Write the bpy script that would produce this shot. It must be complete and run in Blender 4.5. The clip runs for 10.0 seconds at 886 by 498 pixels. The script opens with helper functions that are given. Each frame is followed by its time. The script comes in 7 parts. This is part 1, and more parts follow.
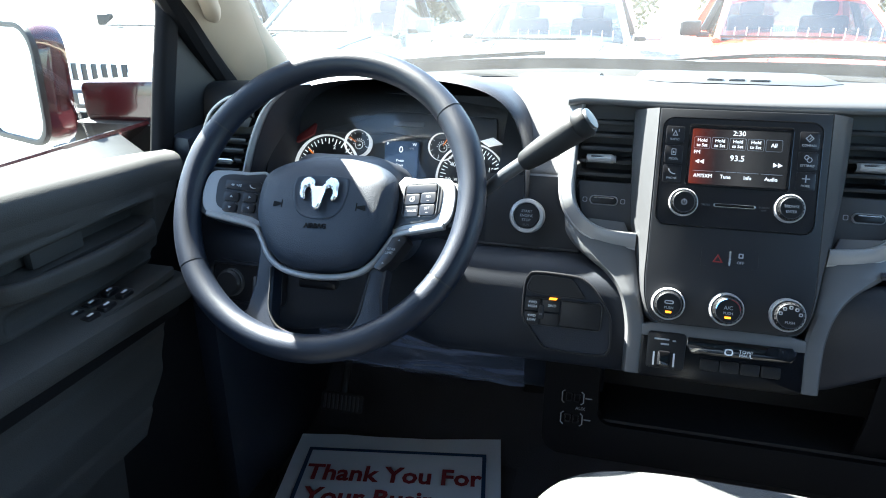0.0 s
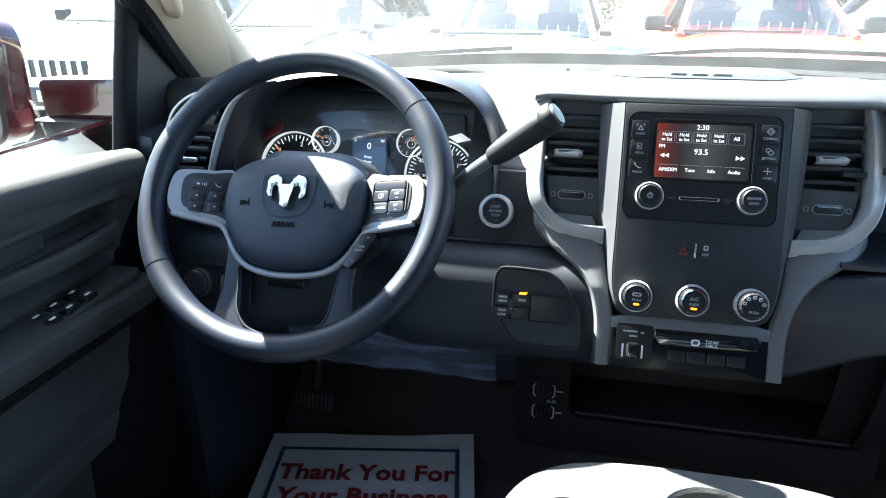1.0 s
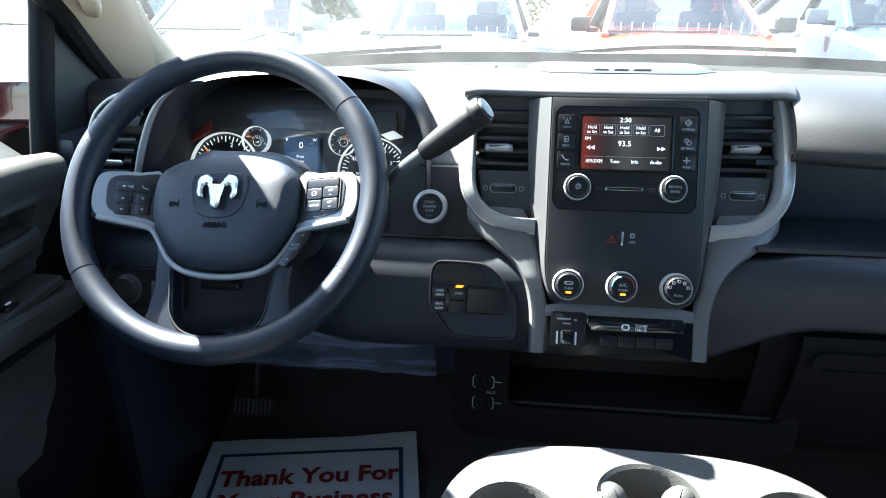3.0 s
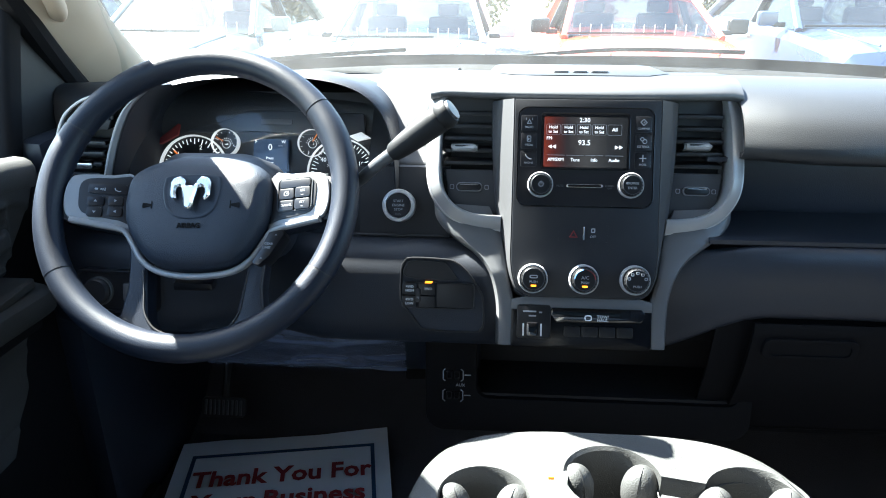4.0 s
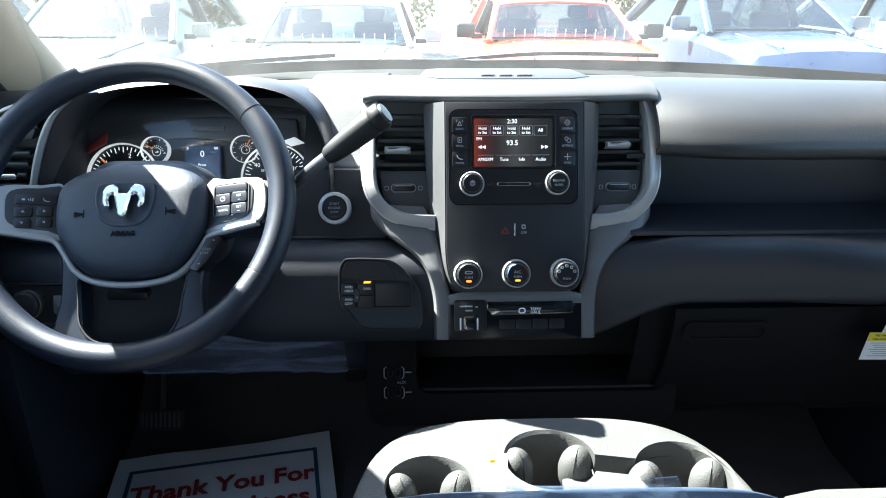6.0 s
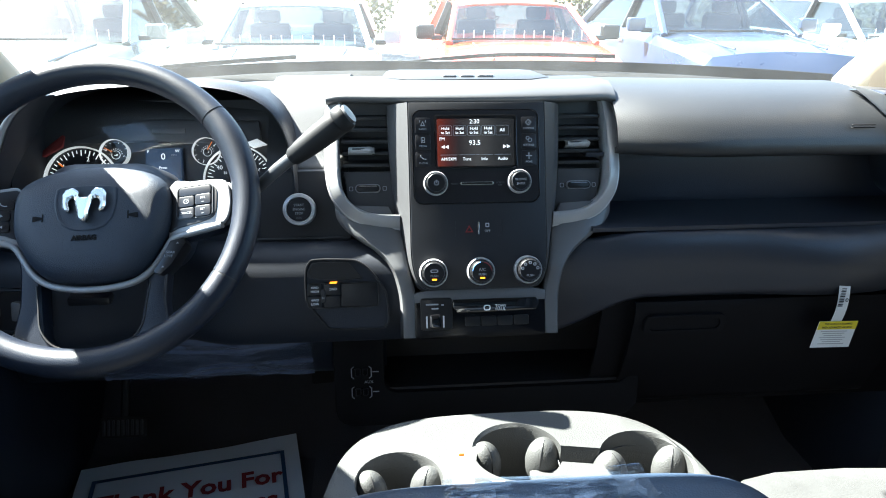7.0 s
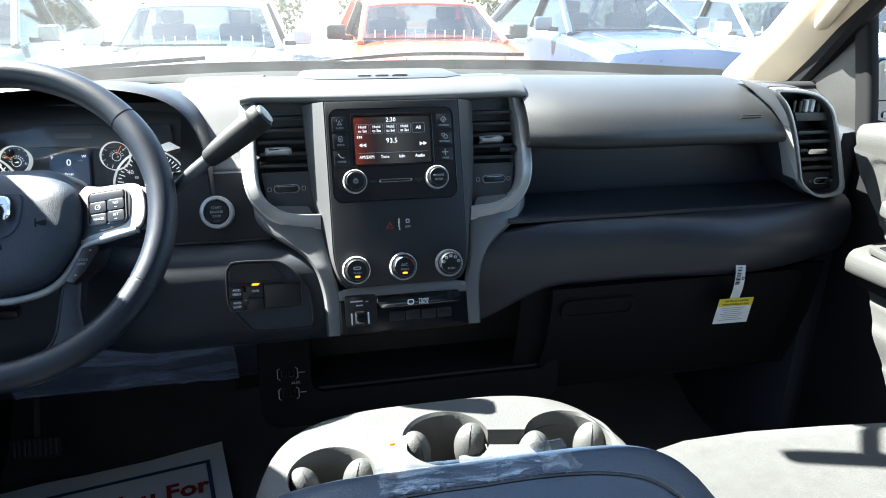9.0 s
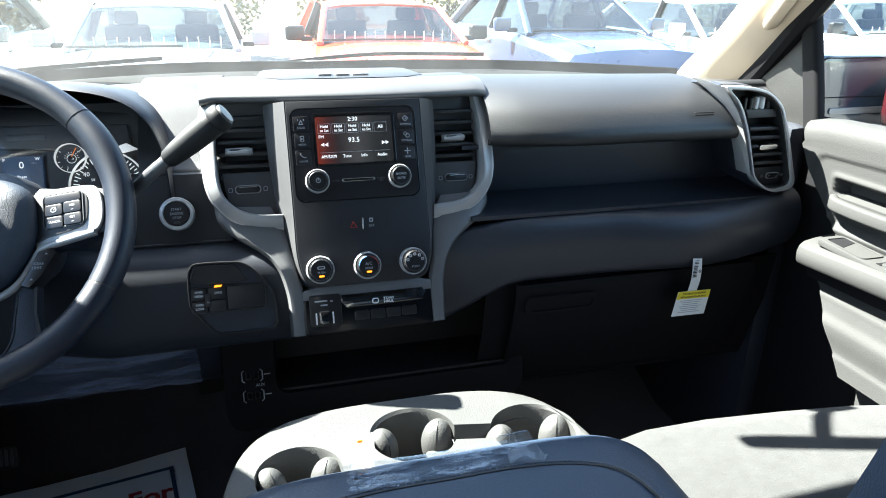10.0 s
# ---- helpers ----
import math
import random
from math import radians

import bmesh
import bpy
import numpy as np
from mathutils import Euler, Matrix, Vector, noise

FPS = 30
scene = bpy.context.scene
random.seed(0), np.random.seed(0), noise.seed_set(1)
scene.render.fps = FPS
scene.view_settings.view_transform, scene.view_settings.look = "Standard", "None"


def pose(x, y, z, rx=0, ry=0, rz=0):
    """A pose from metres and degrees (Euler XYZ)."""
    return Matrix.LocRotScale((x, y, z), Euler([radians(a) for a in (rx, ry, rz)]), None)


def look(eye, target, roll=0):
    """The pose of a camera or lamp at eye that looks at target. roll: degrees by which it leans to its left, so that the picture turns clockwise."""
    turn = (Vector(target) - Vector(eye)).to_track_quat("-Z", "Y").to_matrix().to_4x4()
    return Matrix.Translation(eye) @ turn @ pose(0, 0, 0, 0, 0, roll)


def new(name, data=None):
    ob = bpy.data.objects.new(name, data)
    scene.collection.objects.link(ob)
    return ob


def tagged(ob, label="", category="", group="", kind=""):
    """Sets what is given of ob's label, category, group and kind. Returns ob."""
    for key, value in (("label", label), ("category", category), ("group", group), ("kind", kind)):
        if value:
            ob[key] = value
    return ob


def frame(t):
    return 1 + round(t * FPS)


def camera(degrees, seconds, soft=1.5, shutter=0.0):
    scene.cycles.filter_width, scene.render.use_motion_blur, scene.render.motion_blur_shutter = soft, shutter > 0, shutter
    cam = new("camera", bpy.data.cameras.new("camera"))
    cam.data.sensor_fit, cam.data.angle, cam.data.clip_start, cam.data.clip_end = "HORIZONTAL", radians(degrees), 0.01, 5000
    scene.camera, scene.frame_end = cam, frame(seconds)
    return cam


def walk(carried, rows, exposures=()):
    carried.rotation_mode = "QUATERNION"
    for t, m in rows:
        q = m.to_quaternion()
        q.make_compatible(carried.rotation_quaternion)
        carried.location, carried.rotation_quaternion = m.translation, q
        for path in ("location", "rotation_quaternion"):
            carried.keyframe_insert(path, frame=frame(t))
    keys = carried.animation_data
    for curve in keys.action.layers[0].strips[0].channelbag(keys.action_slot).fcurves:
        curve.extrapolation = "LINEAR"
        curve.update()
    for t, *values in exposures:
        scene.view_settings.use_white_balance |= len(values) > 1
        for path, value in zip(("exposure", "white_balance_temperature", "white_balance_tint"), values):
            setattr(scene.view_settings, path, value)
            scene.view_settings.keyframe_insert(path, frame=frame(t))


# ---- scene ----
cam = camera(65.6, 10.0, 1.0)
PATH = [
    (0, (-0.137, -0.857, 0.962), (-0.62, 0.937, 0.221), -0.4),
    (0.5, (-0.136, -0.856, 0.962), (-0.579, 0.945, 0.215), -0.4),
    (1, (-0.136, -0.856, 0.963), (-0.535, 0.953, 0.209), -0.3),
    (1.5, (-0.134, -0.858, 0.959), (-0.491, 0.961, 0.207), -0.3),
    (2, (-0.132, -0.86, 0.958), (-0.446, 0.967, 0.208), -0.2),
    (2.5, (-0.131, -0.859, 0.956), (-0.401, 0.975, 0.206), -0.2),
    (4, (-0.134, -0.897, 0.964), (-0.253, 0.955, 0.218), 0.1),
    (4.5, (-0.135, -0.903, 0.964), (-0.208, 0.951, 0.219), 0.1),
    (5, (-0.136, -0.91, 0.964), (-0.161, 0.947, 0.222), 0.1),
    (6.5, (-0.139, -0.931, 0.968), (-0.013, 0.927, 0.238), 0.4),
    (7, (-0.141, -0.936, 0.968), (0.04, 0.918, 0.239), 0.5),
    (7.5, (-0.142, -0.941, 0.97), (0.098, 0.905, 0.241), 0.6),
    (8, (-0.143, -0.946, 0.97), (0.155, 0.893, 0.242), 0.6),
    (8.5, (-0.145, -0.95, 0.97), (0.21, 0.878, 0.242), 0.7),
    (9, (-0.146, -0.955, 0.969), (0.264, 0.862, 0.242), 0.7),
    (9.5, (-0.147, -0.959, 0.967), (0.317, 0.847, 0.244), 0.9),
    (10, (-0.148, -0.962, 0.967), (0.365, 0.831, 0.244), 0.9),
]
walk(cam, [(t, look(eye, target, roll)) for t, eye, target, roll in PATH], [(0, 4.40, 6130, 3), (4, 4.28, 6130, 3), (5, 4.18, 6170, 3), (7, 4.09, 6200, 3), (10, 4.03, 6240, 3)])

# ---------- world, sun, exposure ----------
SUN_FROM = Vector((-0.73, 0.425, 1.0)).normalized()
world = bpy.data.worlds.new("world")
scene.world = world
world.use_nodes = True
wn = world.node_tree.nodes
sky = wn.new("ShaderNodeTexSky")
sky.sky_type = "NISHITA"
sky.sun_disc = False
sky.sun_elevation = math.asin(SUN_FROM.z)
sky.sun_rotation = math.atan2(SUN_FROM.x, SUN_FROM.y)
wn["Background"].inputs["Strength"].default_value = 0.055
world.node_tree.links.new(sky.outputs[0], wn["Background"].inputs["Color"])
sun_data = bpy.data.lights.new("sun", "SUN")
sun_data.energy, sun_data.angle, sun_data.color = 5.0, radians(0.5), (1.0, 0.95, 0.87)
sun = new("sun", sun_data)
sun.matrix_world = look(SUN_FROM * 30, (0, 0, 0))


# ---------- materials ----------
def surf(name, col, rough=0.5, metal=0.0, var=0.2, scale=6.0, grain=500.0, bump=0.15, depth=0.0006, coat=0.0, spec=0.5,
         cells=False, rvar=0.12, emit=0.0, sheen=0.0):
    """A painted, moulded or woven surface: colour that varies at two scales, uneven gloss and a fine relief."""
    m = bpy.data.materials.new(name)
    m.use_nodes = True
    n, l = m.node_tree.nodes, m.node_tree.links
    p = n["Principled BSDF"]
    at = n.new("ShaderNodeTexCoord")
    big = n.new("ShaderNodeTexNoise")
    big.inputs["Scale"].default_value, big.inputs["Detail"].default_value = scale, 5.0
    fine = n.new("ShaderNodeTexVoronoi" if cells else "ShaderNodeTexNoise")
    fine.inputs["Scale"].default_value = grain
    l.new(at.outputs["Object"], big.inputs["Vector"])
    l.new(at.outputs["Object"], fine.inputs["Vector"])
    fine_out = fine.outputs["Distance"] if cells else fine.outputs[0]
    mix = n.new("ShaderNodeMix")
    mix.data_type = "RGBA"
    mix.inputs["A"].default_value = (*[c * (1 - var) for c in col], 1)
    mix.inputs["B"].default_value = (*[min(1, c * (1 + var)) for c in col], 1)
    l.new(big.outputs[0], mix.inputs["Factor"])
    mix2 = n.new("ShaderNodeMix")
    mix2.data_type, mix2.blend_type = "RGBA", "MULTIPLY"
    mix2.inputs["Factor"].default_value = min(1.0, var * 1.5)
    l.new(mix.outputs["Result"], mix2.inputs["A"])
    l.new(fine_out, mix2.inputs["B"])
    gain = n.new("ShaderNodeMix")
    gain.data_type, gain.blend_type = "RGBA", "MIX"
    gain.inputs["Factor"].default_value = 0.35
    l.new(mix.outputs["Result"], gain.inputs["A"])
    l.new(mix2.outputs["Result"], gain.inputs["B"])
    l.new(gain.outputs["Result"], p.inputs["Base Color"])
    rr = n.new("ShaderNodeMapRange")
    rr.inputs["To Min"].default_value = max(0.03, rough * (1 - rvar))
    rr.inputs["To Max"].default_value = min(1.0, rough * (1 + rvar))
    l.new(big.outputs[0], rr.inputs["Value"])
    l.new(rr.outputs[0], p.inputs["Roughness"])
    b = n.new("ShaderNodeBump")
    b.inputs["Strength"].default_value, b.inputs["Distance"].default_value = bump, depth
    l.new(fine_out, b.inputs["Height"])
    l.new(b.outputs[0], p.inputs["Normal"])
    p.inputs["Metallic"].default_value = metal
    p.inputs["Specular IOR Level"].default_value = spec
    p.inputs["Coat Weight"].default_value = coat
    p.inputs["Coat Roughness"].default_value = 0.06
    p.inputs["Sheen Weight"].default_value = sheen
    if emit:
        p.inputs["Emission Color"].default_value = (*col, 1)
        p.inputs["Emission Strength"].default_value = emit
    return m


def pane_material(name, tint, gloss, rough=0.02, dust=0.0, least=0.05):
    """Thin clear glass: mostly straight through, a little mirror."""
    m = bpy.data.materials.new(name)
    m.use_nodes = True
    n, l = m.node_tree.nodes, m.node_tree.links
    n.remove(n["Principled BSDF"])
    t, g, mix = n.new("ShaderNodeBsdfTransparent"), n.new("ShaderNodeBsdfGlossy"), n.new("ShaderNodeMixShader")
    t.inputs["Color"].default_value = (*tint, 1)
    g.inputs["Roughness"].default_value = rough
    lw, pw, sc = n.new("ShaderNodeLayerWeight"), n.new("ShaderNodeMath"), n.new("ShaderNodeMath")
    lw.inputs["Blend"].default_value = 0.5
    pw.operation, sc.operation = "POWER", "MULTIPLY_ADD"
    pw.inputs[1].default_value = 4.0
    sc.inputs[1].default_value, sc.inputs[2].default_value = gloss, least
    l.new(lw.outputs["Facing"], pw.inputs[0])
    l.new(pw.outputs[0], sc.inputs[0])
    l.new(sc.outputs[0], mix.inputs[0])
    l.new(t.outputs[0], mix.inputs[1])
    l.new(g.outputs[0], mix.inputs[2])
    if dust:
        d, dm, tl = n.new("ShaderNodeTexNoise"), n.new("ShaderNodeMapRange"), n.new("ShaderNodeBsdfTranslucent")
        d.inputs["Scale"].default_value, d.inputs["Detail"].default_value = 9.0, 8.0
        at = n.new("ShaderNodeTexCoord")
        l.new(at.outputs["Object"], d.inputs["Vector"])
        dm.inputs["From Min"].default_value, dm.inputs["From Max"].default_value = 0.3, 0.7
        dm.inputs["To Min"].default_value, dm.inputs["To Max"].default_value = dust * 0.6, dust * 1.4
        l.new(d.outputs[0], dm.inputs["Value"])
        tl.inputs["Color"].default_value = (0.85, 0.87, 0.88, 1)
        top = n.new("ShaderNodeMixShader")
        l.new(dm.outputs[0], top.inputs[0])
        l.new(mix.outputs[0], top.inputs[1])
        l.new(tl.outputs[0], top.inputs[2])
        mix = top
    l.new(mix.outputs[0], n["Material Output"].inputs["Surface"])
    return m


M_DASH = surf("black_dash_plastic", (0.0145, 0.018, 0.026), 0.42, spec=0.6, grain=700, cells=True, bump=0.35, depth=0.0004)
M_DASH_SOFT = surf("soft_touch_dash_skin", (0.0135, 0.0145, 0.0165), 0.48, spec=0.60, grain=850, cells=True, bump=0.45, depth=0.0004)
M_DASH_LOW = surf("lower_dash_skin", (0.012, 0.015, 0.022), 0.55, spec=0.35, grain=850, cells=True, bump=0.3, depth=0.0004)
M_HOOD = surf("cluster_hood_skin", (0.012, 0.014, 0.020), 0.50, spec=0.4, grain=850, cells=True, bump=0.4, depth=0.0004)
M_SLAT = surf("slat_black", (0.020, 0.021, 0.023), 0.42, spec=0.5, bump=0.05)
M_FLANK = surf("charcoal_satin", (0.050, 0.051, 0.054), 0.50, spec=0.35, bump=0.06, grain=900)
M_BROW = surf("grey_brow_skin", (0.050, 0.052, 0.056), 0.48, spec=0.9, grain=900, cells=True, bump=0.3, depth=0.0003)
M_GRIP = surf("dull_black_grip", (0.0085, 0.009, 0.0105), 0.6, spec=0.22, bump=0.15, grain=900)
M_SPOKE = surf("satin_grey_spoke", (0.26, 0.26, 0.265), 0.38, metal=0.2, var=0.06, bump=0.05, grain=900)
M_EDGE = surf("moulded_edge_grey", (0.045, 0.047, 0.052), 0.4, bump=0.05)
M_STACK = surf("stack_satin_black", (0.0115, 0.012, 0.0145), 0.45, spec=0.4, bump=0.08, grain=900)
M_RADIO = surf("radio_black", (0.010, 0.010, 0.012), 0.30, bump=0.05, grain=900)
M_BANK = surf("switch_bank_black", (0.004, 0.004, 0.005), 0.20, spec=0.16, bump=0.02)
M_KEY = surf("key_black", (0.008, 0.008, 0.009), 0.40, spec=0.35, bump=0.05)
M_PIANO = surf("gloss_black", (0.006, 0.006, 0.007), 0.08, bump=0.0, coat=0.5)
M_VENT = surf("vent_black", (0.012, 0.013, 0.015), 0.5, bump=0.1)
M_SILVER = surf("satin_silver_trim", (0.42, 0.42, 0.43), 0.34, metal=0.35, var=0.06, bump=0.05, grain=900)
M_BEZEL = surf("satin_grey_trim", (0.30, 0.302, 0.308), 0.34, metal=0.35, var=0.06, bump=0.05, grain=900)
M_LEG = surf("grey_metallic_trim", (0.100, 0.102, 0.106), 0.42, metal=0.15, var=0.06, bump=0.06, grain=900)
M_CHROME = surf("bright_chrome", (0.90, 0.89, 0.87), 0.24, metal=1.0, var=0.03, bump=0.0)
M_WHEEL = surf("wheel_rim_leatherette", (0.006, 0.0095, 0.018), 0.40, spec=0.36, grain=1050, cells=True, bump=0.36, depth=0.0005)
M_HUB = surf("airbag_cover", (0.007, 0.0140, 0.027), 0.55, spec=0.5, grain=1200, cells=True, bump=0.6, depth=0.0005)
M_RUBBER = surf("rubber", (0.015, 0.015, 0.016), 0.7, bump=0.2)
M_DOOR = surf("door_panel_plastic", (0.038, 0.0385, 0.038), 0.62, spec=0.12, grain=650, cells=True, bump=0.4, depth=0.0005)
M_CONSOLE = surf("console_grey_plastic", (0.043, 0.044, 0.043), 0.5, grain=600, cells=True, bump=0.5, depth=0.0005)
M_VINYL = surf("navy_black_vinyl", (0.017, 0.031, 0.056), 0.5, grain=420, cells=True, bump=0.4, depth=0.0006)
M_CLOTH = surf("seat_cloth", (0.0195, 0.0205, 0.0205), 0.9, var=0.6, scale=60, grain=900, bump=0.8, depth=0.0012, sheen=0.1)
M_PILLAR = surf("beige_pillar_trim", (0.42, 0.34, 0.25), 0.75, grain=700, bump=0.2)
M_HEADLINER = surf("headliner_cloth", (0.17, 0.17, 0.175), 0.95, grain=900, bump=0.4)
M_CARPET = surf("black_carpet", (0.064, 0.062, 0.070), 0.97, var=0.4, grain=600, bump=0.9, depth=0.002)
M_PAPER = surf("floor_paper", (0.74, 0.80, 0.88), 0.85, var=0.06, bump=0.05)
M_INK_BLUE = surf("blue_ink", (0.02, 0.07, 0.16), 0.8, bump=0.0)
M_INK_RED = surf("red_ink", (0.28, 0.02, 0.03), 0.8, bump=0.0)
M_INK_BLACK = surf("black_ink", (0.02, 0.02, 0.02), 0.8, bump=0.0)
M_WHITE = surf("white_print", (0.75, 0.76, 0.78), 0.6, bump=0.0)
M_MARK = surf("grey_print", (0.32, 0.33, 0.35), 0.6, bump=0.0)
M_MARK_DIM = surf("dim_print", (0.10, 0.10, 0.11), 0.6, bump=0.0)
M_MARK_RED = surf("red_print", (0.17, 0.010, 0.010), 0.6, bump=0.0)
M_MARK_BLUE = surf("blue_print", (0.05, 0.18, 0.42), 0.6, bump=0.0)
M_YELLOW = surf("yellow_label", (0.75, 0.62, 0.03), 0.7, var=0.05, bump=0.0)
M_TAG = surf("white_label", (0.72, 0.74, 0.74), 0.7, var=0.05, bump=0.0)
M_ORANGE = surf("amber_light", (1.0, 0.28, 0.015), 0.5, emit=0.16, var=0.0)
M_SCREEN = surf("screen_glass", (0.016, 0.015, 0.016), 0.16, var=0.2, scale=14, bump=0.0, coat=0.3)
sn, sl = M_SCREEN.node_tree.nodes, M_SCREEN.node_tree.links
s_at, s_xyz, s_ramp = sn.new("ShaderNodeTexCoord"), sn.new("ShaderNodeSeparateXYZ"), sn.new("ShaderNodeValToRGB")
s_map = sn.new("ShaderNodeMapRange")
s_map.inputs["From Min"].default_value, s_map.inputs["From Max"].default_value = -0.058, 0.053
sl.new(s_at.outputs["Object"], s_xyz.inputs[0])
sl.new(s_xyz.outputs["X"], s_map.inputs["Value"])
sl.new(s_map.outputs[0], s_ramp.inputs[0])
# red reflection painted into the emission at the left end; grey middle is backlight
s_ramp.color_ramp.elements[0].color = (0.85, 0.10, 0.03, 1)
s_ramp.color_ramp.elements[1].position, s_ramp.color_ramp.elements[1].color = 1.0, (0.05, 0.05, 0.05, 1)
for pos, col in ((0.14, (0.30, 0.05, 0.03, 1)), (0.28, (0.10, 0.07, 0.07, 1)), (0.52, (0.26, 0.25, 0.25, 1)), (0.80, (0.08, 0.08, 0.08, 1))):
    s_ramp.color_ramp.elements.new(pos).color = col
sl.new(s_ramp.outputs[0], sn["Principled BSDF"].inputs["Emission Color"])
sn["Principled BSDF"].inputs["Emission Strength"].default_value = 0.013
M_LIT = surf("screen_text", (0.85, 0.86, 0.88), 0.5, emit=0.07, var=0.0, bump=0.0)
# slight emission replaces the light a chrome ring would reflect
M_RING = surf("self_lit_gauge_ring", (0.92, 0.92, 0.92), 0.30, metal=0.1, emit=0.03, var=0.0, bump=0.0)
M_BACKLIT = surf("backlit_numeral", (0.85, 0.86, 0.86), 0.6, emit=0.05, var=0.0, bump=0.0)
M_GAUGE = surf("gauge_face", (0.012, 0.013, 0.016), 0.35, bump=0.0)
M_CLUSTER = surf("cluster_plate", (0.045, 0.048, 0.055), 0.35, grain=900, bump=0.1)
M_INFO = surf("info_screen", (0.014, 0.030, 0.065), 0.2, emit=0.03, bump=0.0)
M_NEEDLE = surf("orange_needle", (0.9, 0.22, 0.02), 0.5, emit=0.05, bump=0.0)
M_GLASS = pane_material("windscreen_glass", (0.80, 0.84, 0.83), 0.30, 0.02, 0.015)
M_LENS = pane_material("cluster_lens", (0.95, 0.95, 0.95), 0.30, 0.02, 0.0, 0.035)
M_REARGLASS = pane_material("privacy_glass", (0.15, 0.17, 0.17), 0.30)
M_SIDEGLASS = pane_material("side_glass", (0.86, 0.91, 0.90), 0.30)
M_MIRROR = surf("mirror_silver", (0.55, 0.63, 0.68), 0.02, metal=1.0, var=0.0, bump=0.0)
M_MAROON = surf("maroon_paint", (0.060, 0.009, 0.011), 0.25, var=0.1, coat=0.9, bump=0.0)
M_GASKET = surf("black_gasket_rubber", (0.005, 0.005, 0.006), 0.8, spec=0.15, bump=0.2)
M_SAIL = surf("sail_grey_plastic", (0.0105, 0.0105, 0.010), 0.6, grain=650, cells=True, bump=0.4, depth=0.0005)
M_BLACKTRIM = surf("black_trim", (0.012, 0.012, 0.013), 0.55, bump=0.2)
M_FRIT = surf("cowl_black", (0.012, 0.012, 0.013), 0.8, spec=0.15, bump=0.3)
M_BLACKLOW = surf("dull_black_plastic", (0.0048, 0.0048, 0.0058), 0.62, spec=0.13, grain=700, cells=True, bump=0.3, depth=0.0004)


def thin_paper(name, col):
    """Thin white paper, half of its light passing through."""
    m = surf(name, col, 0.8, var=0.05, bump=0.05)
    n, l = m.node_tree.nodes, m.node_tree.links
    tl, mix = n.new("ShaderNodeBsdfTranslucent"), n.new("ShaderNodeMixShader")
    tl.inputs["Color"].default_value = (*col, 1)
    mix.inputs[0].default_value = 0.5
    l.new(n["Principled BSDF"].outputs[0], mix.inputs[1])
    l.new(tl.outputs[0], mix.inputs[2])
    l.new(mix.outputs[0], n["Material Output"].inputs["Surface"])
    return m


M_SLIP = thin_paper("thin_white_paper", (0.74, 0.75, 0.73))


def film_material(name, col, amount, rough=0.12, gloss=0.0, stretch=(14, 60, 60), low=0.25):
    """Crinkled clear film."""
    m = bpy.data.materials.new(name)
    m.use_nodes = True
    n, l = m.node_tree.nodes, m.node_tree.links
    p = n["Principled BSDF"]
    p.inputs["Base Color"].default_value = (*col, 1)
    p.inputs["Roughness"].default_value = rough
    at, w, b = n.new("ShaderNodeTexCoord"), n.new("ShaderNodeTexNoise"), n.new("ShaderNodeBump")
    w.inputs["Scale"].default_value, w.inputs["Distortion"].default_value, w.inputs["Detail"].default_value = 22.0, 1.2, 3.0
    b.inputs["Strength"].default_value, b.inputs["Distance"].default_value = 0.5, 0.006
    l.new(at.outputs["Object"], w.inputs["Vector"])
    l.new(w.outputs[0], b.inputs["Height"])
    l.new(b.outputs[0], p.inputs["Normal"])
    t, mix, gl, pg = n.new("ShaderNodeBsdfTransparent"), n.new("ShaderNodeMixShader"), n.new("ShaderNodeBsdfGlossy"), n.new("ShaderNodeMixShader")
    mix.inputs[0].default_value, pg.inputs[0].default_value = amount, gloss
    gl.inputs["Roughness"].default_value = 0.16
    # streaks where the film bunches up and turns milky
    mp, sn, rg = n.new("ShaderNodeMapping"), n.new("ShaderNodeTexNoise"), n.new("ShaderNodeMapRange")
    mp.inputs["Scale"].default_value = stretch
    mp.inputs["Rotation"].default_value = (0, 0, 0.5)
    sn.inputs["Scale"].default_value, sn.inputs["Detail"].default_value, sn.inputs["Distortion"].default_value = 1.0, 4.0, 0.8
    rg.inputs["From Min"].default_value, rg.inputs["From Max"].default_value = 0.38, 0.66
    rg.inputs["To Min"].default_value, rg.inputs["To Max"].default_value = amount * low, amount
    l.new(at.outputs["Object"], mp.inputs["Vector"])
    l.new(mp.outputs[0], sn.inputs["Vector"])
    l.new(sn.outputs[0], rg.inputs["Value"])
    l.new(rg.outputs[0], mix.inputs[0])
    l.new(b.outputs[0], gl.inputs["Normal"])
    l.new(p.outputs[0], pg.inputs[1])
    l.new(gl.outputs[0], pg.inputs[2])
    l.new(t.outputs[0], mix.inputs[1])
    l.new(pg.outputs[0], mix.inputs[2])
    l.new(mix.outputs[0], n["Material Output"].inputs["Surface"])
    return m


M_FILM = film_material("clear_film", (0.15, 0.23, 0.33), 0.32, 0.10, 0.45, (16, 110, 110), 0.08)
M_FILM_FLAP = film_material("clear_film_flap", (0.26, 0.33, 0.40), 0.50, 0.10, 0.35, (60, 60, 160), 0.22)
M_FILM_BLUE = film_material("blue_film", (0.17, 0.20, 0.29), 0.88, 0.35, 0.0, (9, 40, 40), 0.2)
# right arm's copy of the paint, shade and sky reflection put into the colour
M_ARM_SHADED = surf("shaded_arm_gloss", (0.030, 0.046, 0.068), 0.16, var=0.1, coat=1.0, bump=0.0)
